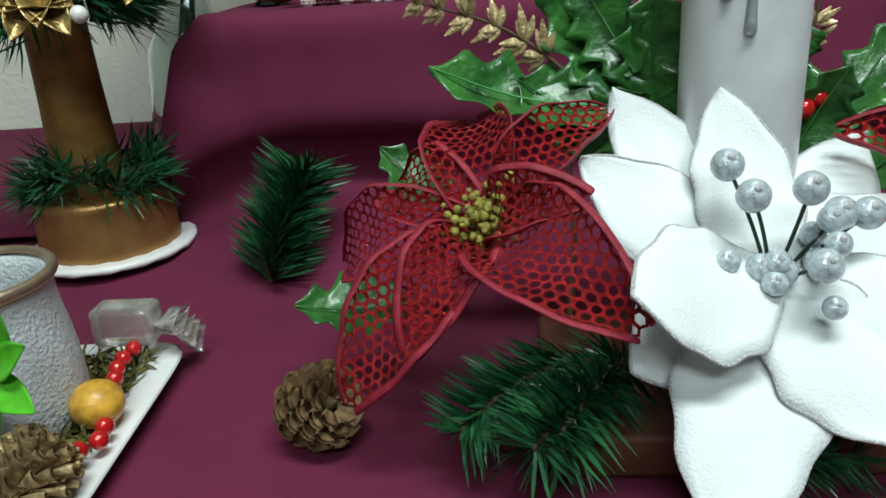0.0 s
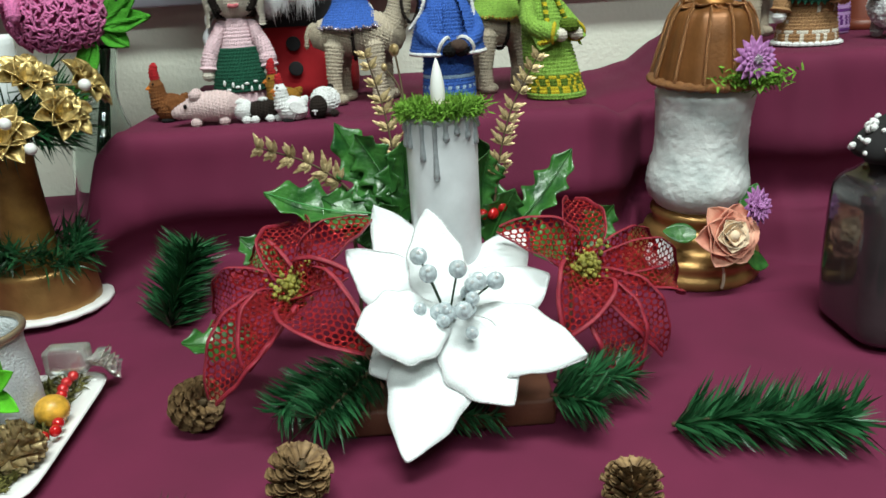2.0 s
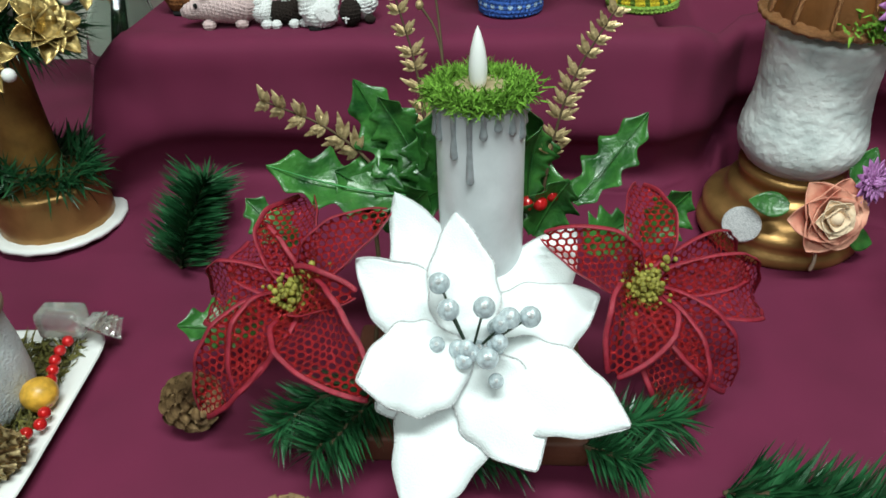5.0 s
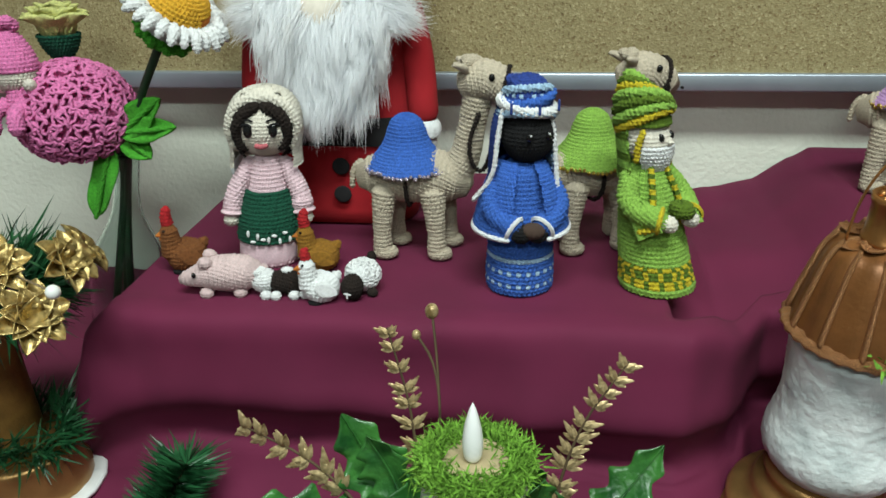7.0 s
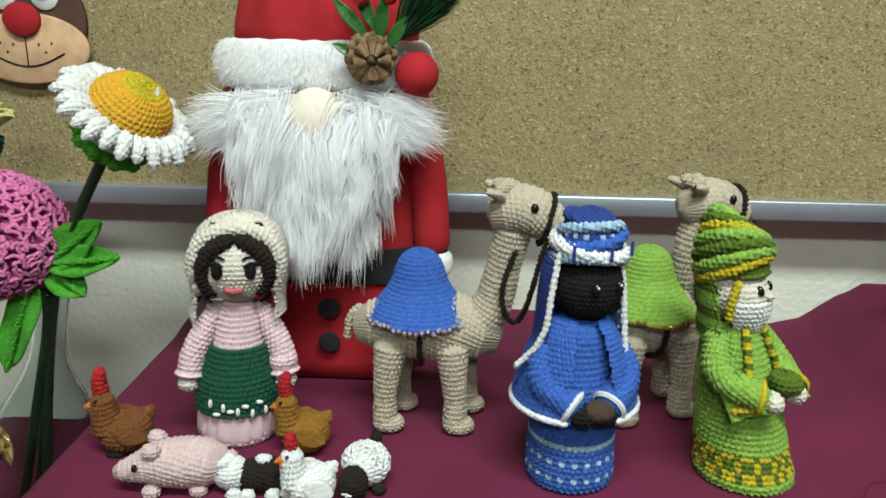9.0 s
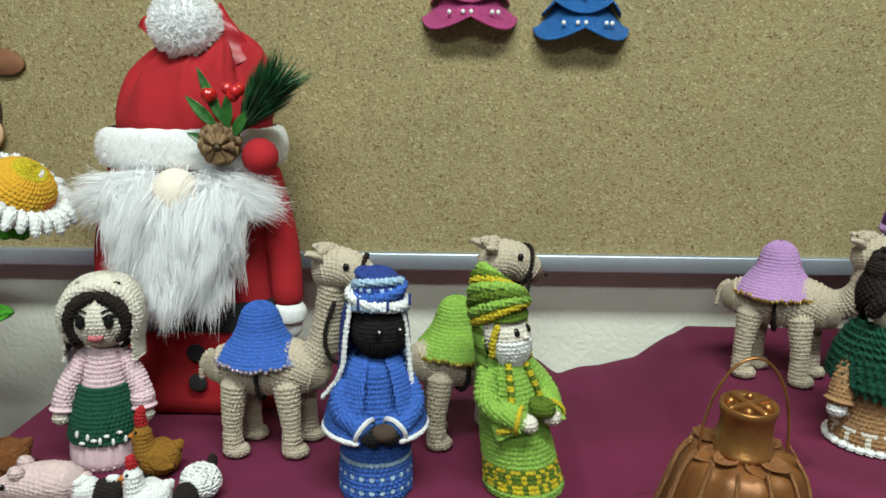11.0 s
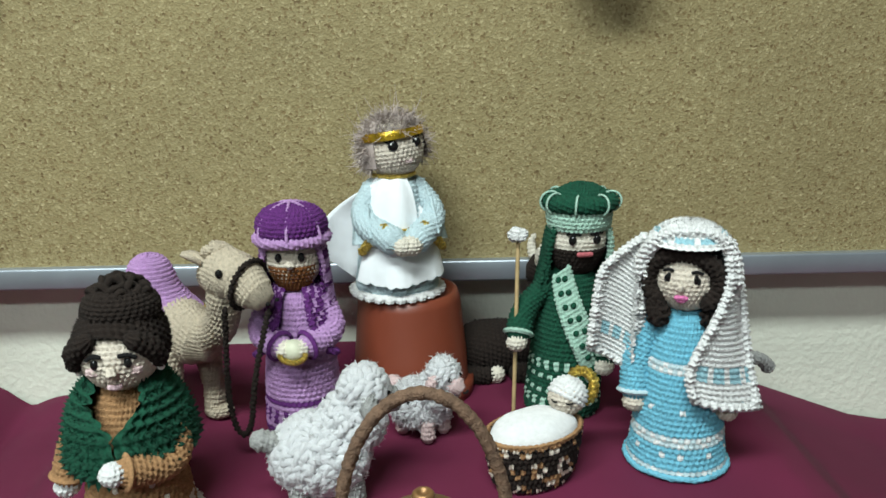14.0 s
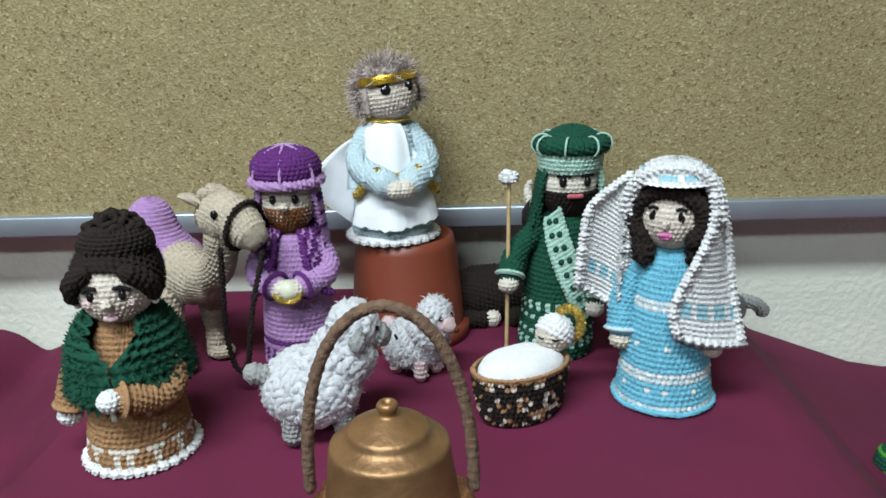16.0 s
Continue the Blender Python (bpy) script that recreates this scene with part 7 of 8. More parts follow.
def lantern(at, cap_dome=False, label="", hoop=TWINE):
    w = P3(at)
    e = empty("ornamental_lantern", at, label, "lantern", "home-made lanterns")
    Geo().lathe([(0, 0), (0.068, 0), (0.0715, 0.003), (0.0715, 0.011), (0.068, 0.015), (0.0665, 0.019), (0.069, 0.024), (0.066, 0.031), (0.055, 0.036), (0.0505, 0.042), (0.051, 0.048), (0.048, 0.053), (0.0415, 0.056), (0.0415, 0.062), (0.045, 0.067), (0.045, 0.072), (0.040, 0.076), (0, 0.076)], BRASS, w, 64, n=60).make("base", w, e, "gold painted turned base")
    rnd = random.Random(9)
    g = Geo()

    def crumple(p):
        q = p.copy()
        sh = q.shape[:2]
        for i in range(sh[0]):
            for j in range(sh[1]):
                v = Vector((q[i, j, 0] * 70, q[i, j, 1] * 70, q[i, j, 2] * 60))
                k = 1 + 0.014 * noise.noise(v) + 0.018 * (1 - abs(noise.noise(v * 1.7 + Vector((3, 1, 7))))) ** 5
                q[i, j, 0] *= k
                q[i, j, 1] *= k
        return q
    g.lathe([(0.036, 0.074), (0.043, 0.080), (0.0505, 0.092), (0.0515, 0.108), (0.0465, 0.126), (0.0440, 0.150), (0.0455, 0.180), (0.0485, 0.208), (0, 0.212)], CRACKLE, w, 120, warp=crumple, n=80)
    g.make("jar", w + P3((0, 0, 0.076)), e, "jar covered in crackled white paper")
    Geo().lathe([(0.044, 0.206), (0.0545, 0.208), (0.0570, 0.2115), (0.0545, 0.215), (0.046, 0.217)], GLITTERC, w, 60, pleat=(30, 0.0008)).make("rim", w + P3((0, 0, 0.21)), e, "copper glitter cord rim")
    if not cap_dome:
        Geo().lathe([(0.0510, 0.214), (0.0500, 0.220), (0.0450, 0.245), (0.0390, 0.272), (0.032, 0.283), (0, 0.285)], BROWNCUP, w, 72, n=24, pleat=(12, 0.0012)).make("shade", w + P3((0, 0, 0.215)), e, "pleated brown copper cup shade")
        for k in range(12):
            a = k / 12 * TAU + 0.13
            pts = [w + P3((r * math.cos(a), r * math.sin(a), z)) for r, z in ((0.0522, 0.217), (0.0492, 0.232), (0.0440, 0.254), (0.0390, 0.274), (0.032, 0.2845))]
            Geo().tube(pts, [0.0040, 0.0030], GLITTERC, 6, flat=0.4).make("rib", pts[0], e)
        g = Geo()
        for k in range(13):
            a = k / 13 * TAU
            o = P3((math.cos(a), math.sin(a), 0))
            g.sheet(w + o * 0.014 + P3((0, 0, 0.286)), w + o * (0.030 + 0.004 * (k % 2)) + P3((0, 0, 0.279 + 0.004 * (k % 3))), (0, 0, 1), petal_w(0.0085), GLITTERC, curl=0.6, cup=0.4, th=0.001, seed=k)
        g.make("petal_collar", w + P3((0, 0, 0.286)), e, "collar of copper glitter petals")
        Geo().lathe([(0, 0.284), (0.0185, 0.284), (0.0185, 0.288), (0.0170, 0.289), (0.0165, 0.312), (0.0178, 0.315), (0.0178, 0.319), (0.0165, 0.320), (0.0155, 0.3175), (0, 0.3175)], COPPER, w, 40, sm=0).make("cap", w + P3((0, 0, 0.286)), e, "copper cap with a recessed cross")
        g = Geo()
        for a in (0.4, 0.4 + math.pi / 2):
            o = P3((math.cos(a), math.sin(a), 0)) * 0.0145
            g.tube([w + o + P3((0, 0, 0.3185)), w - o + P3((0, 0, 0.3185))], 0.0022, COPPER, 8)
        for a in (1.2, 2.77, 4.34, 5.9):
            g.ball(w + P3((0.011 * math.cos(a), 0.011 * math.sin(a), 0.3185)), 0.003, COPPER, seg=10)
        g.make("cap_cross", w + P3((0, 0, 0.3185)), e)
        hz, hr, ht = 0.285, 0.028, 0.352
        Geo().tube([w + P3((hr * math.cos(a), 0.0, hz + (ht - hz) * math.sin(a))) for a in np.linspace(0, math.pi, 17)], 0.0010, COPPER, 7, sm=1).make("handle", w + P3((hr, 0, hz)), e, "thin copper wire hoop")
    else:
        Geo().lathe([(0.046, 0.215), (0.040, 0.24), (0.033, 0.272), (0, 0.274)], BROWNCUP, w, 48, pleat=(12, 0.001)).make("shade", w + P3((0, 0, 0.215)), e, "brown copper cup shade")
        Geo().lathe([(0.024, 0.274), (0.0330, 0.277), (0.0345, 0.2815), (0.032, 0.2855), (0.024, 0.2865)], GLITTERC, w, 60, pleat=(22, 0.0012)).make("collar", w + P3((0, 0, 0.275)), e, "copper glitter cord collar")
        Geo().lathe([(0.0285, 0.282), (0.0275, 0.288), (0.0250, 0.308), (0.0245, 0.312), (0.0235, 0.3125), (0.0175, 0.3155), (0.0168, 0.3185), (0.0150, 0.3195), (0.0065, 0.3235), (0.0035, 0.3245), (0.0035, 0.326), (0.0048, 0.328), (0.0038, 0.330), (0.0022, 0.3302), (0.0018, 0.3285), (0, 0.3285)], BELL, w, 56, sm=1, n=60).make("cap", w + P3((0, 0, 0.28)), e, "brushed brass dome cap with knob")
        pts = [w + P3((0.034 * math.cos(a), 0.0, 0.290 + 0.081 * math.sin(a) ** 0.8 if math.sin(a) > 0 else 0.290)) for a in np.linspace(0.0, math.pi, 21)]
        Geo().tube(pts, 0.0026, hoop, 8, knit=(0.0036, 0.004, 0.0005), sm=1).make("handle", pts[0], e, "hoop handle wound with brown twine")
    return e


def lantern_flowers(e, at):
    w = P3(at)
    # salmon rose
    c = w + P3((0.004, -0.074, 0.068))
    out = unit((0.18, -0.9, 0.35))
    u = unit(np.cross(out, (0, 0, 1)))
    v = np.cross(u, out)
    rose = Geo().ball(c + out * 0.016, (0.006, 0.006, 0.006), ROSEC, seg=10).make("rose", c, e, "salmon and cream fabric rose")
    for ring, (n, r, wd, lift, m) in enumerate(((6, 0.034, 0.0190, 0.000, ROSEP), (5, 0.025, 0.0165, 0.006, ROSEP), (5, 0.017, 0.0125, 0.011, ROSEC), (4, 0.010, 0.0095, 0.014, ROSEC))):
        for k in range(n):
            a = k / n * TAU + ring * 0.6
            d = u * math.cos(a) + v * math.sin(a)
            Geo().sheet(c + out * (lift - 0.006), c + d * r + out * (lift + 0.006), out - d * 0.4, petal_w(wd, 0.5, 0.8), m, cup=0.55, curl=-0.35, th=0.0009, seed=k).make("petal", c, rose)
    for b, t in (((-0.018, -0.060, 0.064), (-0.050, -0.056, 0.068)), ((0.035, -0.060, 0.035), (0.062, -0.052, 0.020)), ((0.035, -0.045, 0.078), (0.050, -0.030, 0.105))):
        Geo().sheet(w + P3(b), w + P3(t), (0, -0.7, 0.7), petal_w(0.011), HOLLY, cup=0.2, curl=0.2, th=0.0007).make("rose_leaf", w + P3(b), e, "dark green fabric leaf")

    def daisy(c, out, r, n, mat, heart):
        out = unit(out)
        u = unit(np.cross(out, (0.1, 0, 1)))
        v = np.cross(u, out)
        g = Geo()
        for k in range(14):
            a = k * 2.4
            q = 0.0011 * math.sqrt(k)
            g.ball(c + out * 0.006 + (u * math.cos(a) + v * math.sin(a)) * q, 0.0015, heart, seg=6)
        flower = g.make("daisy", c, e, "purple fabric daisy")
        for layer in range(2):
            for k in range(n):
                a = (k + 0.5 * layer) / n * TAU
                d = u * math.cos(a) + v * math.sin(a)
                Geo().sheet(c + out * 0.002 * layer, c + d * r * (1 - 0.2 * layer) + out * (0.002 + 0.004 * layer), out, petal_w(r * 0.2), mat, th=0.0006, cup=0.3, nu=6, nv=2).make("petal", c, flower)
    daisy(w + P3((0.022, -0.054, 0.238)), (0.3, -1, 0.25), 0.023, 14, VIOLET, BEADS)
    daisy(w + P3((0.036, -0.064, 0.094)), (0.5, -0.8, 0.35), 0.020, 14, VIOLET, VIOLET)
    m = Geo()
    rn = np.random.RandomState(4)
    n = 700
    b = w + P3((0.024, -0.053, 0.220)) + rn.normal(size=(n, 3)) * P3((0.014, 0.006, 0.005))
    m.needles(b, rn.normal(size=(n, 3)), rn.uniform(0.004, 0.010, n), 0.0009, MOSS)
    m.make("moss", w + P3((0.03, -0.05, 0.214)), e, "bright green moss tuft")
    g = Geo().lathe([(0, 0), (0.0145, 0), (0.0160, 0.002), (0.0160, 0.004), (0.0145, 0.006), (0, 0.0065)], GLITTERS, w + P3((-0.050, -0.0535, 0.041)), 28, rot=Euler((radians(68), 0, radians(-24))).to_matrix())
    g.make("glitter_disc", w + P3((-0.050, -0.0535, 0.041)), e, "silver glitter button")
    p = w + P3((0.006, -0.074, 0.034))
    Geo().tube([p, p + P3((0.001, -0.004, -0.014)), p + P3((0.0, -0.003, -0.024))], [0.0012, 0.0018], ROPE, 6).make("cord_end", p, e, "cream cord end")


def gold_pillar(at):
    w = P3(at)
    e = empty("candle_pillar", at, "gold pillar candle holder wreathed in greenery and cones", "candle holder")
    Geo().lathe([(0, 0), (0.060, 0), (0.0640, 0.002), (0.0635, 0.006), (0.058, 0.0065), (0, 0.006)], PLATE, w, 48, pleat=(17, 0.0006)).make("saucer", w, e, "white painted saucer edge")
    Geo().lathe([(0.052, 0.006), (0.0525, 0.010), (0.049, 0.044), (0.0500, 0.047), (0.0475, 0.050), (0, 0.050)], BRASS, w, 48, n=24).make("foot", w + P3((0, 0, 0.006)), e, "upturned gold cup foot")
    Geo().lathe([(0.026, 0.050), (0.0245, 0.080), (0.022, 0.13), (0.0215, 0.185), (0.026, 0.19), (0, 0.192)], OCHRE, w + P3((-0.006, 0, 0)), 36, n=24).make("column", w + P3((0, 0, 0.05)), e, "ochre gold column")
    pts = [w + P3((0.040 * math.cos(a), 0.040 * math.sin(a), 0.062 + 0.008 * math.sin(3 * a))) for a in np.linspace(0, TAU, 30)]
    g = Geo()
    rn = np.random.RandomState(2)
    n = 900
    q = rn.randint(0, 30, n)
    b = np.array(pts)[q] + rn.normal(size=(n, 3)) * 0.004
    d = (b - w) * P3((1, 1, 0)) * 16 + rn.normal(size=(n, 3)) * 0.6 + P3((0, 0, 0.25))
    g.needles(b, d, rn.uniform(0.018, 0.034, n), 0.0010, PINE)
    g.make("lower_garland", w + P3((0, 0, 0.06)), e, "dark green tinsel garland")
    g = Geo()
    n = 1500
    a = rn.uniform(0, TAU, n)
    b = w + np.stack([0.040 * np.cos(a), 0.040 * np.sin(a), np.full(n, 0.195) + rn.normal(size=n) * 0.010], 1)
    d = np.stack([np.cos(a), np.sin(a), rn.normal(size=n) * 0.6 + 0.1], 1) + rn.normal(size=(n, 3)) * 0.4
    g.needles(b, d, rn.uniform(0.026, 0.055, n), 0.0011, PINE)
    g.make("upper_garland", w + P3((0, 0, 0.195)), e, "dark green pine garland")
    rnd = random.Random(12)
    for k, (x, y, z, s) in enumerate(((0.070, -0.045, 0.198, 0.85), (0.030, -0.072, 0.185, 0.95), (0.076, -0.005, 0.222, 0.8), (0.040, -0.032, 0.228, 0.85), (-0.03, -0.07, 0.195, 0.9), (0.06, 0.04, 0.21, 0.8))):
        c = w + P3((x, y, z))
        out = unit((x, y, 0.05))
        u = unit(np.cross(out, (0, 0, 1)))
        v = np.cross(u, out)
        g = Geo()
        for layer in range(2):
            for j in range(6):
                t = (j + 0.5 * layer) / 6 * TAU
                d = u * math.cos(t) + v * math.sin(t)
                tip = c + (d * 0.034 + out * (0.016 + 0.012 * layer)) * s * (1 - 0.25 * layer)
                g.sheet(c, tip, out - d * 0.5, petal_w(0.0105 * s, 0.45, 1.0), GOLDCONE, cup=0.9, curl=-0.5, th=0.0012, seed=j, wave=0.03)
        g.make("gold_cone_flower", c, e, "flower of broad gold ribbon petals")
    for p in ((0.106, -0.058, 0.229), (0.048, -0.094, 0.204), (0.060, -0.085, 0.180)):
        Geo().ball(w + P3(p), 0.0054, PEARL, seg=18).make("pearl", w + P3(p), e, "white pearl bead")
        Geo().tube([w + P3(p) * P3((0.6, 0.6, 1)), w + P3(p) * P3((0.95, 0.95, 1))], 0.0009, WIRE, 5).make("pearl_wire", w + P3(p), e)
    Geo().lathe([(0, 0.19), (0.0225, 0.19), (0.0225, 0.270), (0.0205, 0.274), (0.006, 0.272), (0, 0.272)], PETALW, w, 30, sm=1, n=20).make("pillar_candle", w + P3((0, 0, 0.19)), e, "plain white candle")
    return e


def gift_plate(at):
    w = P3(at)
    turn = 3
    rot = Euler((0, 0, radians(turn))).to_matrix()
    e = empty("white_plate", at, "white square plate with mossy table decoration", "plate")

    def q(x, y, z):
        return w + P3(rot @ Vector((x, y, z)))
    g = Geo()
    n = 15
    ring = []
    for s, z in ((0.62, 0.004), (0.70, 0.0045), (0.80, 0.010), (0.97, 0.0135), (1.0, 0.0125), (0.98, 0.010), (0.80, 0.006), (0.68, 0.001)):
        row = []
        for k in range(80):
            a = k / 80 * TAU
            c, d = math.cos(a), math.sin(a)
            m = (abs(c) ** 9 + abs(d) ** 9) ** (-1 / 9)
            row.append(q(0.092 * m * c * s, 0.092 * m * d * s, z))
        ring.append(row)
    ring = [[q(0, 0, 0.004)] * 80] + ring + [[q(0, 0, 0.001)] * 80]
    g.grid(np.array(ring)[::-1], PLATE, True)
    g.make("dish", at, e)
    m = Geo()
    rn = np.random.RandomState(8)
    k = 5200
    b = np.stack([rn.uniform(-0.07, 0.074, k), rn.uniform(-0.075, 0.075, k), rn.uniform(0.006, 0.016, k)], 1)
    b = np.array([q(*v) for v in b])
    m.needles(b, rn.normal(size=(k, 3)) * P3((1, 1, 0.5)) + P3((0, 0, 0.35)), rn.uniform(0.006, 0.018, k), 0.0009, DRYMOSS)
    m.make("moss", q(0, 0, 0.008), e, "dry olive moss")
    # frosted jar with a green sprig and tealight
    c = q(0.026, 0.012, 0.010)
    Geo().lathe([(0, 0), (0.034, 0), (0.040, 0.006), (0.0385, 0.045), (0.035, 0.066), (0.037, 0.078), (0.0335, 0.078), (0.032, 0.066), (0.035, 0.045), (0.036, 0.010), (0, 0.008)], FROST, c, 40, n=48).make("frosted_jar", c, e, "frosted snowy glass jar")
    Geo().lathe([(0.036, 0.074), (0.0395, 0.077), (0.0385, 0.081), (0.035, 0.081), (0.034, 0.078)], WIRE, c, 40).make("jar_lid_ring", c + P3((0, 0, 0.077)), e, "dull metal jar ring")
    for k, (x, y, z, d) in enumerate(((0.030, -0.036, 0.052, (0.025, -0.012, 0.018)), (0.026, -0.038, 0.050, (0.030, -0.016, -0.006)), (0.024, -0.036, 0.054, (-0.010, -0.014, 0.022)), (0.022, -0.038, 0.046, (0.012, -0.018, -0.020)), (0.03, -0.034, 0.055, (0.012, -0.006, 0.028)))):
        Geo().sheet(c + P3((x, y, z)), c + P3((x, y, z)) + P3(d), (0.3, -0.7, 0.6), petal_w(0.0075), LEAFG, cup=0.3, th=0.0007, seed=k).make("sprig_leaf", c + P3((x, y, z)), e, "bright green plastic leaf")
    Geo().ball(c + P3((0.020, -0.041, 0.046)), 0.006, REDBEAD).make("sprig_berry", c + P3((0.02, -0.041, 0.046)), e, "red plastic berry")
    # bead string
    path = smooth([q(0.068, 0.066, 0.022), q(0.066, 0.050, 0.022), q(0.072, 0.030, 0.022), q(0.084, -0.008, 0.021), q(0.086, -0.022, 0.021), q(0.076, -0.028, 0.022), q(0.064, -0.030, 0.021), q(0.03, -0.045, 0.021)], 2)
    for p in resample(path, 15):
        Geo().ball(p, 0.0044, REDBEAD, seg=12).make("red_bead", p, e)
    for p, r in ((q(0.074, 0.008, 0.024), 0.0125), (q(0.012, -0.040, 0.026), 0.012)):
        Geo().ball(p, (r, r, r * 0.93), YBALL, seg=18).make("yellow_fruit", p, e, "small yellow plastic fruit")
    pine_cone("gold_cone", q(0.070, -0.050, 0.026), 0.019, e, GOLDLEAF, (60, 20), seed=3)
    pine_cone("gold_cone", q(-0.030, 0.070, 0.030), 0.020, e, CONEM, (40, 20), seed=5)
    p = q(0.064, 0.080, 0.028)
    g = Geo()
    box(g, p - P3((0.020, 0.010, 0.008)), p + P3((0.014, 0.010, 0.014)), FOIL, 0.003)
    for s in range(5):
        g.sheet(p + P3((0.012, 0, 0.002)), p + P3((0.032, -0.010 + 0.006 * s, 0.012 - 0.007 * s)), (0, -0.5, 1), lambda k: 0.002 + 0.007 * k, FOIL, wave=0.08, th=0.0006, seed=s)
    g.make("foil_sweet", p, e, "clear foil wrapped parcel")
    return e


def vase(at):
    w = P3(at)
    e = empty("flower_vase", at, "clear glass bottle vase with crocheted flowers", "vase")
    Geo().lathe([(0, 0.003), (0.024, 0.002), (0.026, 0.0), (0.028, 0.001), (0.031, 0.012), (0.0385, 0.085), (0.036, 0.100), (0.018, 0.130), (0.0125, 0.150), (0.0125, 0.190), (0.0150, 0.196), (0.0138, 0.197), (0.0108, 0.190), (0.0108, 0.150), (0.016, 0.130), (0.033, 0.100), (0.0352, 0.085), (0.0275, 0.016), (0.022, 0.010), (0, 0.011)], GLASS, w, 44, n=90, scale=(1.06, 1.06, 1.17)).shear(w, 0.20).make("glass_bottle", w, e, "clear glass bottle")
    return e


def crochet_flowers(at):
    w = P3(at)
    grp = "crocheted flowers in a vase"
    # white and yellow daisy
    e = empty("crochet_flower", w, "crocheted white daisy with yellow heart on a stem", "flower", grp)
    c = P3((-0.302, -0.165, 0.400))
    out = unit((0.61, -0.20, 0.77))
    Geo().tube([w + P3((0.012, 0.004, 0.016)), w + P3((0.030, 0.0, 0.14)), w + P3((0.046, 0.0, 0.225)), w + P3((0.068, -0.006, 0.275)), c - out * 0.030], 0.0042, STEM, 10).make("stem", w, e, "dark wrapped stem")
    g = Geo()
    rotq = Vector(out).to_track_quat("Z", "Y").to_matrix()
    g.lathe([(0.0, -0.036), (0.016, -0.034), (0.022, -0.020), (0.026, -0.002), (0.036, 0.004), (0.045, 0.003)], WHITE, c, knit=KNIT, rot=rotq)
    u = unit(np.cross(out, (0, 0, 1)))
    v = np.cross(u, out)
    for k in range(26):
        a = k / 26 * TAU
        d = u * math.cos(a) + v * math.sin(a)
        g.tube([c + d * 0.030 + out * 0.004, c + d * 0.042 + out * (0.006 + 0.002 * (k % 2)), c + d * (0.049 + 0.003 * (k % 2))], [0.004, 0.0058, 0.0035], WHITE, 7, knit=FINE)
    g.make("bloom", c, e, "white crocheted bloom")
    Geo().lathe([(0.030, 0.003), (0.030, 0.014), (0.022, 0.026), (0.010, 0.032), (0, 0.033)], EGG, c, knit=KNIT, rot=rotq, fm=lambda i, j: (YORANGE if i < 3 and j < 9 else CREAM if i == 8 and j < 8 else YELLOW if i > 6 else None)).make("heart", c + out * 0.01, e, "yellow crocheted heart")
    g = Geo()
    for k in range(20):
        a = k / 20 * TAU
        d = u * math.cos(a) + v * math.sin(a)
        g.ball(c - out * 0.026 + d * (0.021 + 0.003 * (k % 2)), 0.0058, GRASSG, knit=FINE)
    g.make("calyx", c - out * 0.026, e, "green crocheted calyx")

    def ruffle(g, c, r, n, size, mat, seed):
        rnd = random.Random(seed)
        for k in range(n):
            a, z = k * 2.39996, 1 - 1.75 * (k + 0.5) / n
            q = math.sqrt(max(0, 1 - z * z))
            d = P3((q * math.cos(a), q * math.sin(a), z))
            p = P3(c) + d * P3(r)
            t1 = unit(np.cross(d, (rnd.uniform(-1, 1), rnd.uniform(-1, 1), rnd.uniform(-1, 1))))
            t2 = np.cross(d, t1)
            m = 11
            base = [p + t1 * size * (s - 0.5) * 2.4 + t2 * size * 0.55 * math.sin(s * 8 + k) for s in np.linspace(0, 1, m)]
            rows = np.array([[b - d * size * 0.25 for b in base], base, [b + d * size * 0.55 + t2 * size * 0.35 * math.sin(i * 2.2) for i, b in enumerate(base)]])
            g.grid(rows, mat)
            g.tube([b + d * size * 0.55 + t2 * size * 0.35 * math.sin(i * 2.2) for i, b in enumerate(base)], size * 0.17, mat, 5, sm=1)
    # pink carnation
    e2 = empty("crochet_flower", w + P3((-0.004, 0, 0.002)), "crocheted ruffled pink carnation on a stem", "flower", grp)
    c2 = P3((-0.436, -0.140, 0.298))
    Geo().tube([w + P3((-0.008, -0.004, 0.012)), w + P3((0.026, -0.004, 0.14)), w + P3((0.044, -0.002, 0.215)), w + P3((0.030, -0.002, 0.245)), c2 + P3((0.02, 0, -0.02))], 0.0042, STEM, 10).make("stem", w, e2, "dark wrapped stem")
    g = Geo()
    g.ball(c2, (0.054, 0.052, 0.047), MAGENTA, knit=KNIT)
    ruffle(g, c2, (0.055, 0.053, 0.048), 300, 0.0095, MAGENTA, 3)
    g.make("bloom", c2, e2, "ruffled pink crocheted bloom")
    for b, t, wd in (((0.050, -0.008, 0.250), (0.096, -0.012, 0.285), 0.016), ((0.052, -0.010, 0.250), (0.110, -0.016, 0.258), 0.013), ((0.036, -0.014, 0.235), (0.010, -0.022, 0.160), 0.0135), ((0.050, -0.006, 0.245), (0.078, -0.014, 0.225), 0.014)):
        g = Geo()
        g.sheet(w + P3(b), w + P3(t), (0.2, -1, 0.4), petal_w(wd, 0.6), GRASSG, cup=0.3, wave=0.05, th=0.0028, nu=16)
        g.tube([w + P3(b), (w + P3(b) + w + P3(t)) / 2 + P3((0, -0.003, 0)), w + P3(t)], 0.0026, GRASSG, 6, knit=FINE)
        g.make("leaf", w + P3(b), e2, "green crocheted leaf")
    # pale yellow rose
    e3 = empty("crochet_flower", w + P3((0.004, 0, 0.002)), "crocheted pale yellow rose with green calyx on a stem", "flower", grp)
    c3 = P3((-0.462, -0.100, 0.378))
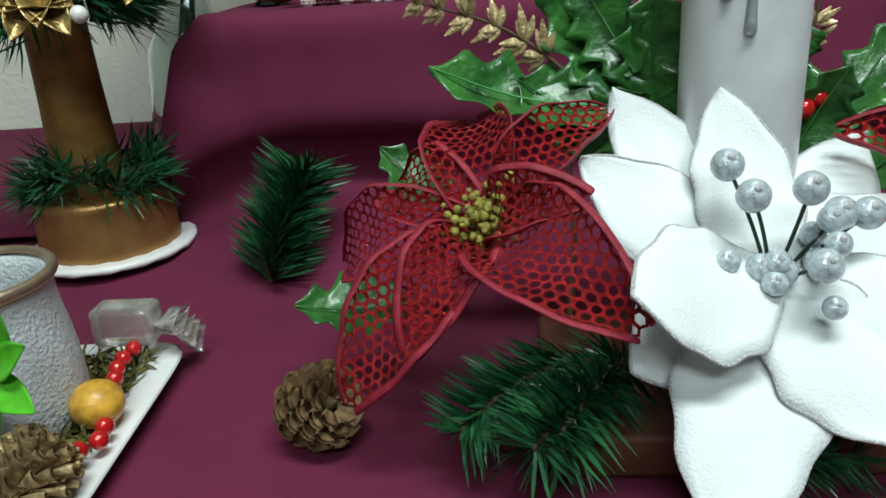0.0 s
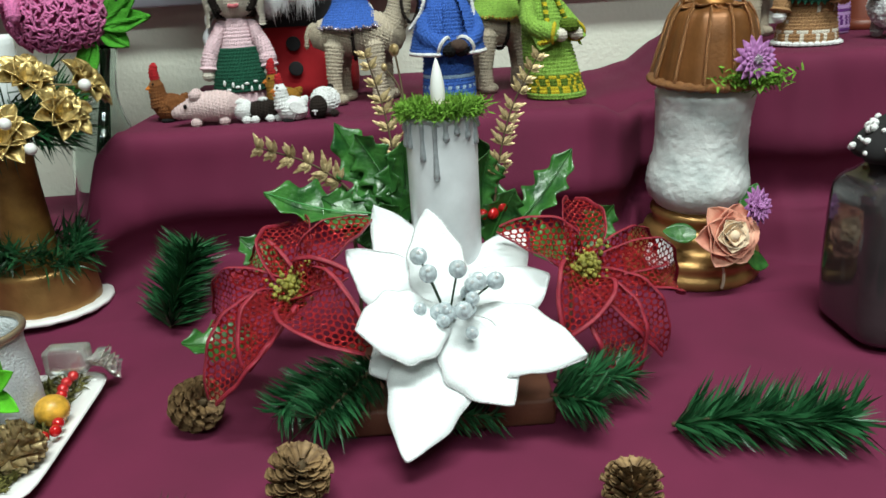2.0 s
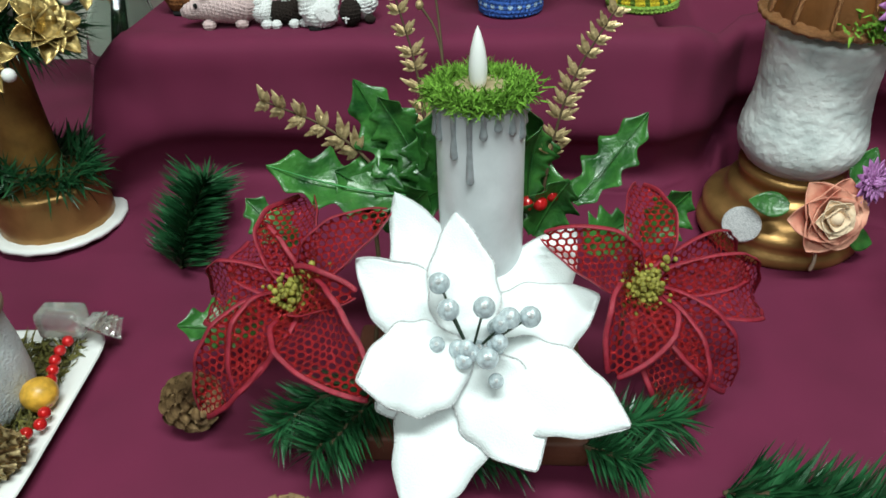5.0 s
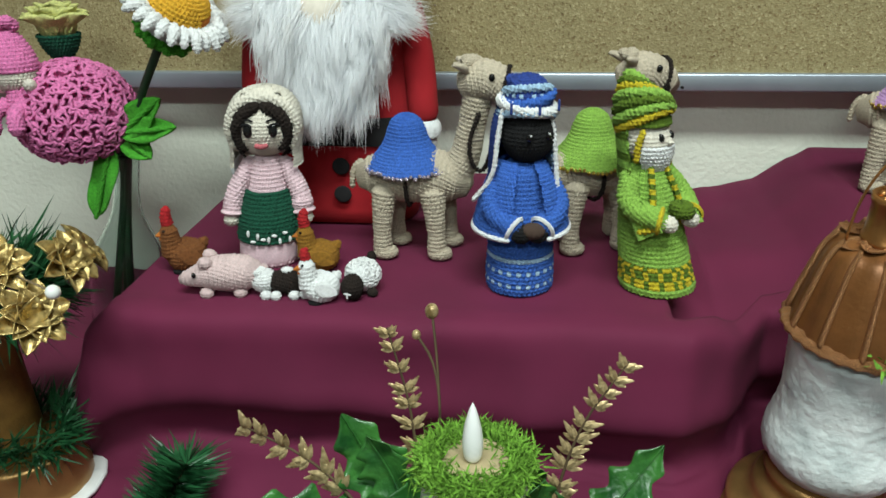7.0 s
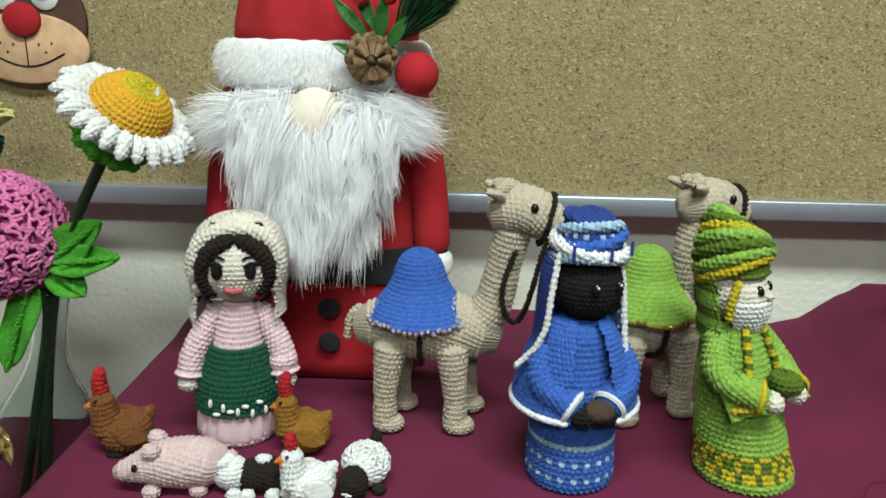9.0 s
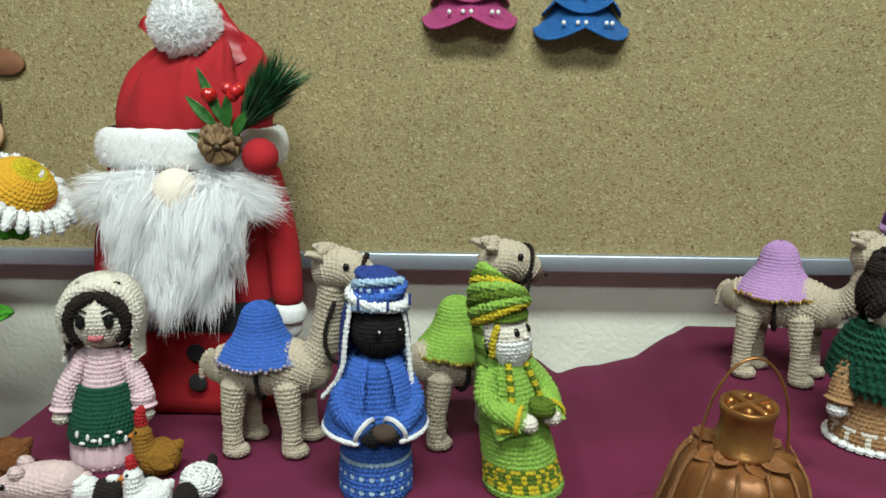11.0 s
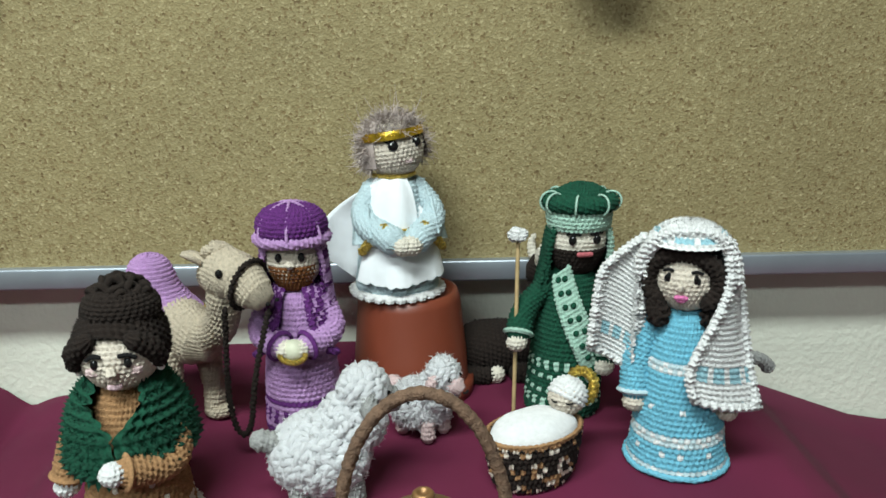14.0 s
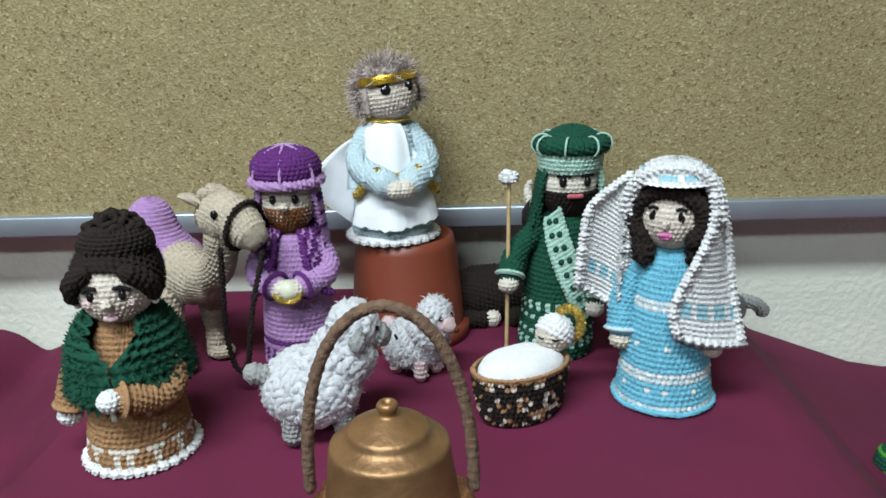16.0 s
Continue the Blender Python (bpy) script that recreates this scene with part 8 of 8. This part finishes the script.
    Geo().tube([w + P3((0.0, 0.010, 0.012)), w + P3((0.028, 0.004, 0.14)), w + P3((0.042, 0.004, 0.215)), w + P3((0.010, 0.030, 0.27)), c3 - P3((0, 0, 0.03))], 0.0040, STEM, 10).make("stem", w, e3, "dark wrapped stem")
    g = Geo()
    py = yarn("pale_yellow", (0.66, 0.66, 0.24))
    for ring, (n, r, h) in enumerate(((6, 0.036, 0.014), (5, 0.026, 0.022), (4, 0.016, 0.026))):
        for k in range(n):
            a = k / n * TAU + ring
            d = P3((math.cos(a), math.sin(a), 0))
            g.sheet(c3 - P3((0, 0, 0.012)) + d * 0.006, c3 + d * r + P3((0, 0, h)), P3((0, 0, 1)) - d * 0.6, petal_w(0.020, 0.5, 0.7), py, cup=0.5, curl=-0.4, th=0.0026, seed=k, wave=0.03)
    g.make("bloom", c3, e3, "pale yellow crocheted bloom")
    Geo().lathe([(0, -0.034), (0.010, -0.032), (0.019, -0.018), (0.022, -0.006)], DGREEN, c3, knit=KNIT).make("calyx", c3 - P3((0, 0, 0.03)), e3, "dark green calyx")
    # little doll with a pink pixie hat sitting on the carnation
    g = Geo()
    h = P3((-0.470, -0.172, 0.345))
    g.ball(h, (0.021, 0.020, 0.019), CREAM, knit=FINE)
    g.lathe([(0.0225, 0.002), (0.0225, 0.012), (0.016, 0.028), (0.008, 0.040), (0, 0.046)], MAGENTA, h, knit=KNIT)
    for k in range(7):
        g.ball(h + P3((0.007 * math.cos(k * 2.4), 0.007 * math.sin(k * 2.4), 0.044 + 0.002 * (k % 3))), 0.006, MAGENTA, knit=FINE)
    g.tube([h + P3((0.002, 0, -0.012)), h + P3((0.004, -0.004, -0.040))], [0.012, 0.017], MAGENTA, knit=KNIT)
    for s in (-1, 1):
        g.tube([h + P3((s * 0.010, -0.008, -0.030)), h + P3((s * 0.012 - 0.002, -0.030, -0.034)), h + P3((s * 0.012, -0.034, -0.050))], 0.0075, MAGENTA, knit=FINE)
        g.tube([h + P3((s * 0.012, -0.002, -0.016)), h + P3((s * 0.020 + 0.004, -0.016, -0.008))], 0.0055, CREAM, knit=FINE)
    g.make("doll", h - P3((0, 0, 0.045)), label="tiny crocheted doll with pink hat sitting on the carnation", category="doll")


def foam_tree(at, mat, label):
    w = P3(at)
    e = empty("foam_tree", at, label, "ornament", "foam trees pinned to the board")
    for k in range(5):
        z, r = 0.026 * k, 0.048 * (1 - 0.17 * k)
        rows = []
        for s in np.linspace(0, 1, 9):
            row = []
            for a in np.linspace(-math.pi * 0.5, math.pi * 0.5, 37):
                rr = r * (1 - 0.72 * s ** 0.8)
                drop = -0.012 * (1 - s) * abs(math.sin(a * 2 + (math.pi / 2 if k % 2 else 0)))
                row.append(w + P3((rr * math.sin(a), -rr * 0.62 * math.cos(a) - 0.0, z + 0.042 * s + drop + 0.012)))
            rows.append(row)
        p = np.array(rows)
        g = Geo()
        g.grid(p, mat)
        g.grid((p + P3((0, 0.0022, 0)))[:, ::-1], mat)
        g.tube([x + P3((0, 0.001, 0)) for x in p[0]], 0.0014, mat, 6, sm=0)
        rnd = random.Random(k)
        for j in range(5):
            a = rnd.uniform(-1.1, 1.1)
            rr = r * 0.86
            g.ball(w + P3((rr * math.sin(a), -rr * 0.62 * math.cos(a) - 0.002, z + 0.016)), (0.0024, 0.0014, 0.0024), PEARL, seg=6)
        g.make("tier", w + P3((0, 0, z)), e)
    box(Geo(), w + P3((-0.012, -0.008, 0.02)), w + P3((0.012, -0.001, 0.14)), mat).make("backing", w, e)


def reindeer_face(at):
    w = P3(at)
    e = empty("reindeer_ornament", at, "flat foam reindeer face with red nose and gold hat", "ornament")

    def disc(name, c, rx, rz, y0, y1, mat, lab="", p=2.0, rot=0):
        g = Geo()
        rows = []
        for s, y in ((0, y1), (0.96, y1), (1, y1 + 0.0008), (1, y0), (0, y0)):
            row = []
            for a in np.arange(40) / 40 * TAU:
                x, z = rx * s * math.copysign(abs(math.cos(a)) ** (2 / p), math.cos(a)), rz * s * math.copysign(abs(math.sin(a)) ** (2 / p), math.sin(a))
                r = math.radians(rot)
                row.append(w + P3((c[0] + x * math.cos(r) - z * math.sin(r), y, c[1] + x * math.sin(r) + z * math.cos(r))))
            rows.append(row)
        g.grid(np.array(rows)[::-1], mat, True)
        return g.make(name, w + P3((c[0], 0, c[1])), e, lab)
    disc("head", (0.0, 0.055), 0.055, 0.052, -0.001, -0.006, FOAM_BROWN, "dark brown foam head")
    disc("muzzle", (0.0, 0.030), 0.058, 0.032, -0.0062, -0.011, FOAM_TAN, "tan foam muzzle")
    disc("nose", (0.0, 0.056), 0.017, 0.015, -0.0112, -0.016, RED_FELT, "red felt nose")
    for s in (-1, 1):
        disc("ear", (s * 0.060, 0.105), 0.026, 0.014, -0.0012, -0.005, FOAM_MID, "brown foam ear", rot=s * -8)
        disc("eye_white", (s * 0.020, 0.076), 0.013, 0.012, -0.0062, -0.008, PETALW, "white foam eye")
        disc("pupil", (s * 0.018, 0.081), 0.009, 0.008, -0.0082, -0.0095, BLACK_FELT, "black foam pupil")
    disc("hat", (0.030, 0.135), 0.030, 0.040, -0.0052, -0.009, FOAM_GOLD, "gold glitter foam hat", 3.0)
    g = Geo()
    rn = np.random.RandomState(3)
    b = w + np.stack([rn.uniform(-0.02, 0.02, 40), np.full(40, -0.010), np.full(40, 0.105)], 1)
    g.needles(b, np.stack([rn.normal(size=40) * 0.7, np.full(40, -0.2), np.full(40, 0.7)], 1), 0.03, 0.0022, RAFFIA)
    g.make("raffia_fringe", w + P3((0, -0.01, 0.105)), e, "raffia fringe")
    g = Geo()
    g.tube([w + P3((x, -0.0116, 0.026 - 0.012 * math.cos(x * 45))) for x in np.linspace(-0.035, 0.035, 13)], 0.0008, BLACK_FELT, 5)
    g.tube([w + P3((0.0, -0.0116, 0.040)), w + P3((0.0, -0.0116, 0.015))], 0.0006, BLACK_FELT, 5)
    for x, z in ((0.012, 0.034), (0.018, 0.027), (0.024, 0.035), (-0.012, 0.034), (-0.018, 0.027), (-0.024, 0.035)):
        g.ball(w + P3((x, -0.0116, z)), 0.0010, BLACK_FELT, seg=6)
    g.make("smile", w + P3((0, -0.0116, 0.02)), e, "black drawn smile and freckles")


def dark_jar(at):
    w = P3(at)
    e = empty("dark_lantern_jar", at, "dark smoked glass jar with wire lights, black top", "jar")

    def sq(p):
        q = p.copy()
        k = (np.abs(q[..., 0]) ** 5 + np.abs(q[..., 1]) ** 5) ** 0.2
        r = np.hypot(q[..., 0], q[..., 1]) / np.maximum(k, 1e-9)
        q[..., 0] *= np.clip(r, 1, 1.22)
        q[..., 1] *= np.clip(r, 1, 1.22)
        return q
    Geo().lathe([(0, 0), (0.043, 0), (0.050, 0.006), (0.050, 0.115), (0.046, 0.130), (0.032, 0.138), (0.030, 0.146), (0, 0.148)], DARKGLASS, w, 48, warp=sq, n=40).make("jar", w, e, "dark smoked glass jar")
    g = Geo()
    rnd = random.Random(6)
    for k in range(7):
        pts = [w + P3((rnd.uniform(-0.045, 0.02), -0.0525 - 0.001 * k, 0.03 + rnd.uniform(-0.02, 0.05))) for _ in range(5)]
        g.tube(pts, 0.0005, WIRE, 4)
    g.make("light_wire", w + P3((0, -0.05, 0.03)), e, "fine wire light string")
    g = Geo()
    g.lathe([(0.030, 0.146), (0.046, 0.150), (0.044, 0.164), (0.024, 0.184), (0, 0.192)], BLACK_FELT, w, 30, pleat=(9, 0.002))
    for k in range(70):
        a, z = rnd.uniform(0, TAU), rnd.uniform(0.152, 0.180)
        r = np.interp(z, (0.150, 0.164, 0.184), (0.047, 0.045, 0.026))
        g.ball(w + P3((r * math.cos(a), r * math.sin(a), z)), rnd.uniform(0.0016, 0.0034), WHITE, seg=6)
    g.make("black_top", w + P3((0, 0, 0.146)), e, "black cap flecked with white")


def crochet_ball(at):
    g = Geo()
    g.ball(at, 0.015, DGREEN, knit=FINE, fm=lambda i, j: WHITE if i in (2, 3) else GRASSG if i % 4 == 0 else None)
    g.make("crochet_ball", P3(at) - P3((0, 0, 0.015)), label="small green and white crocheted ball on the cloth", category="ornament")


def table_things():
    centrepiece()
    at = (0.270, -0.354, 0.004)
    e = lantern(at, False, "home-made lantern with gold base, crackled jar, copper cup")
    lantern_flowers(e, at)
    e.scale = (1, 1, 0.95)
    e.rotation_euler = (radians(4.5), radians(0.5), 0)
    lantern((0.613, -0.412, 0.012), True, "home-made lantern with brass dome and twine hoop")
    gold_pillar((-0.408, -0.368, 0.010))
    gift_plate((-0.368, -0.627, 0.0))
    vase((-0.434, -0.140, 0.027))
    crochet_flowers((-0.434, -0.140, 0.030))
    for k, (x, y, s, t) in enumerate(((-0.192, -0.612, 0.0215, (62, 18)), (-0.100, -0.716, 0.0215, (20, -8)), (0.102, -0.748, 0.019, (15, 10)))):
        pine_cone("pine_cone", (x, y, s * 0.86), s, tilt=t, seed=k + 1)
    pine_sprig("pine_branch", [(0.152, -0.668, 0.010), (0.19, -0.672, 0.016), (0.225, -0.684, 0.018), (0.258, -0.692, 0.020)], 620, 0.036, None, 0.0012, 1.0, "loose dark green artificial pine branch on the cloth", "branch", "loose pine branches", 21, 0.55)
    pine_sprig("pine_branch", [(-0.262, -0.440, 0.008), (-0.256, -0.425, 0.040), (-0.238, -0.405, 0.075)], 900, 0.038, None, 0.0011, 1.3, "dark green artificial pine tuft leaning by the step", "branch", "loose pine branches", 22, 0.5)
    pine_sprig("pine_branch", [(-0.200, -0.755, 0.012), (-0.165, -0.752, 0.016)], 60, 0.026, None, 0.0010, 0.9, "short dark pine twig on the cloth", "branch", "loose pine branches", 23, 0.5)
    dark_jar((0.386, -0.530, 0.004))
    crochet_ball((0.958, -0.190, 0.163))


def board_things():
    foam_tree((0.098, -0.002, 0.553), FOAMP, "pink glitter foam tree pinned to the cork board")
    foam_tree((0.213, -0.002, 0.543), FOAMB, "blue glitter foam tree pinned to the cork board")
    reindeer_face((-0.458, -0.001, 0.412))
    g = Geo()
    g.ball((0.756, -0.036, 0.596), (0.037, 0.032, 0.036), mk("white_polystyrene", (0.74, 0.74, 0.70), 0.6, 0, 0.04, 300, 0.4, 700), seg=30)
    g.make("white_ball_ornament", (0.756, -0.036, 0.600), label="plain white polystyrene ball ornament on the cork board", category="ornament")
    # sprig on the gnome's hat
    e = empty("hat_sprig", (-0.115, -0.147, 0.445), "pine and berry sprig with cone on the gnome's hat", "sprig")
    w = ORIGIN[e]
    pine_cone("cone", w + P3((-0.006, -0.012, 0.0)), 0.0195, e, CONEM, (85, 10), seed=4)
    pine_sprig("pine_tuft", [w + P3((0.008, 0, 0.01)), w + P3((0.022, -0.004, 0.028)), w + P3((0.036, -0.004, 0.040))], 900, 0.050, e, 0.0006, 0.60, "long green pine needles", seed=31, forward=1.1)
    g = Geo()
    rnd = random.Random(4)
    for k in range(9):
        g.ball(w + P3((-0.004 + rnd.uniform(-0.016, 0.018), -0.006 + rnd.uniform(-0.006, 0.004), 0.044 + rnd.uniform(-0.005, 0.006))), 0.0056, REDBEAD, seg=12)
    g.make("berries", w + P3((0, -0.006, 0.044)), e, "glossy red berries")
    for b, t in (((-0.01, -0.006, 0.015), (-0.034, -0.010, 0.042)), ((-0.004, -0.006, 0.02), (-0.024, -0.006, 0.066)), ((0.0, -0.008, 0.014), (0.004, -0.012, 0.046)), ((0.006, -0.008, 0.008), (0.020, -0.012, 0.030)), ((-0.01, -0.01, 0.0), (-0.034, -0.012, 0.010))):
        Geo().sheet(w + P3(b), w + P3(t), (0, -1, 0.3), petal_w(0.0050), HOLLY, cup=0.3, th=0.0006).make("sprig_leaf", w + P3(b), e)
    g = Geo().ball((-0.089, -0.145, 0.434), (0.0165, 0.016, 0.0165), RED_FELT, seg=20)
    g.make("felt_ball", (-0.089, -0.145, 0.434), e, "red felt ball")


table_things()
board_things()
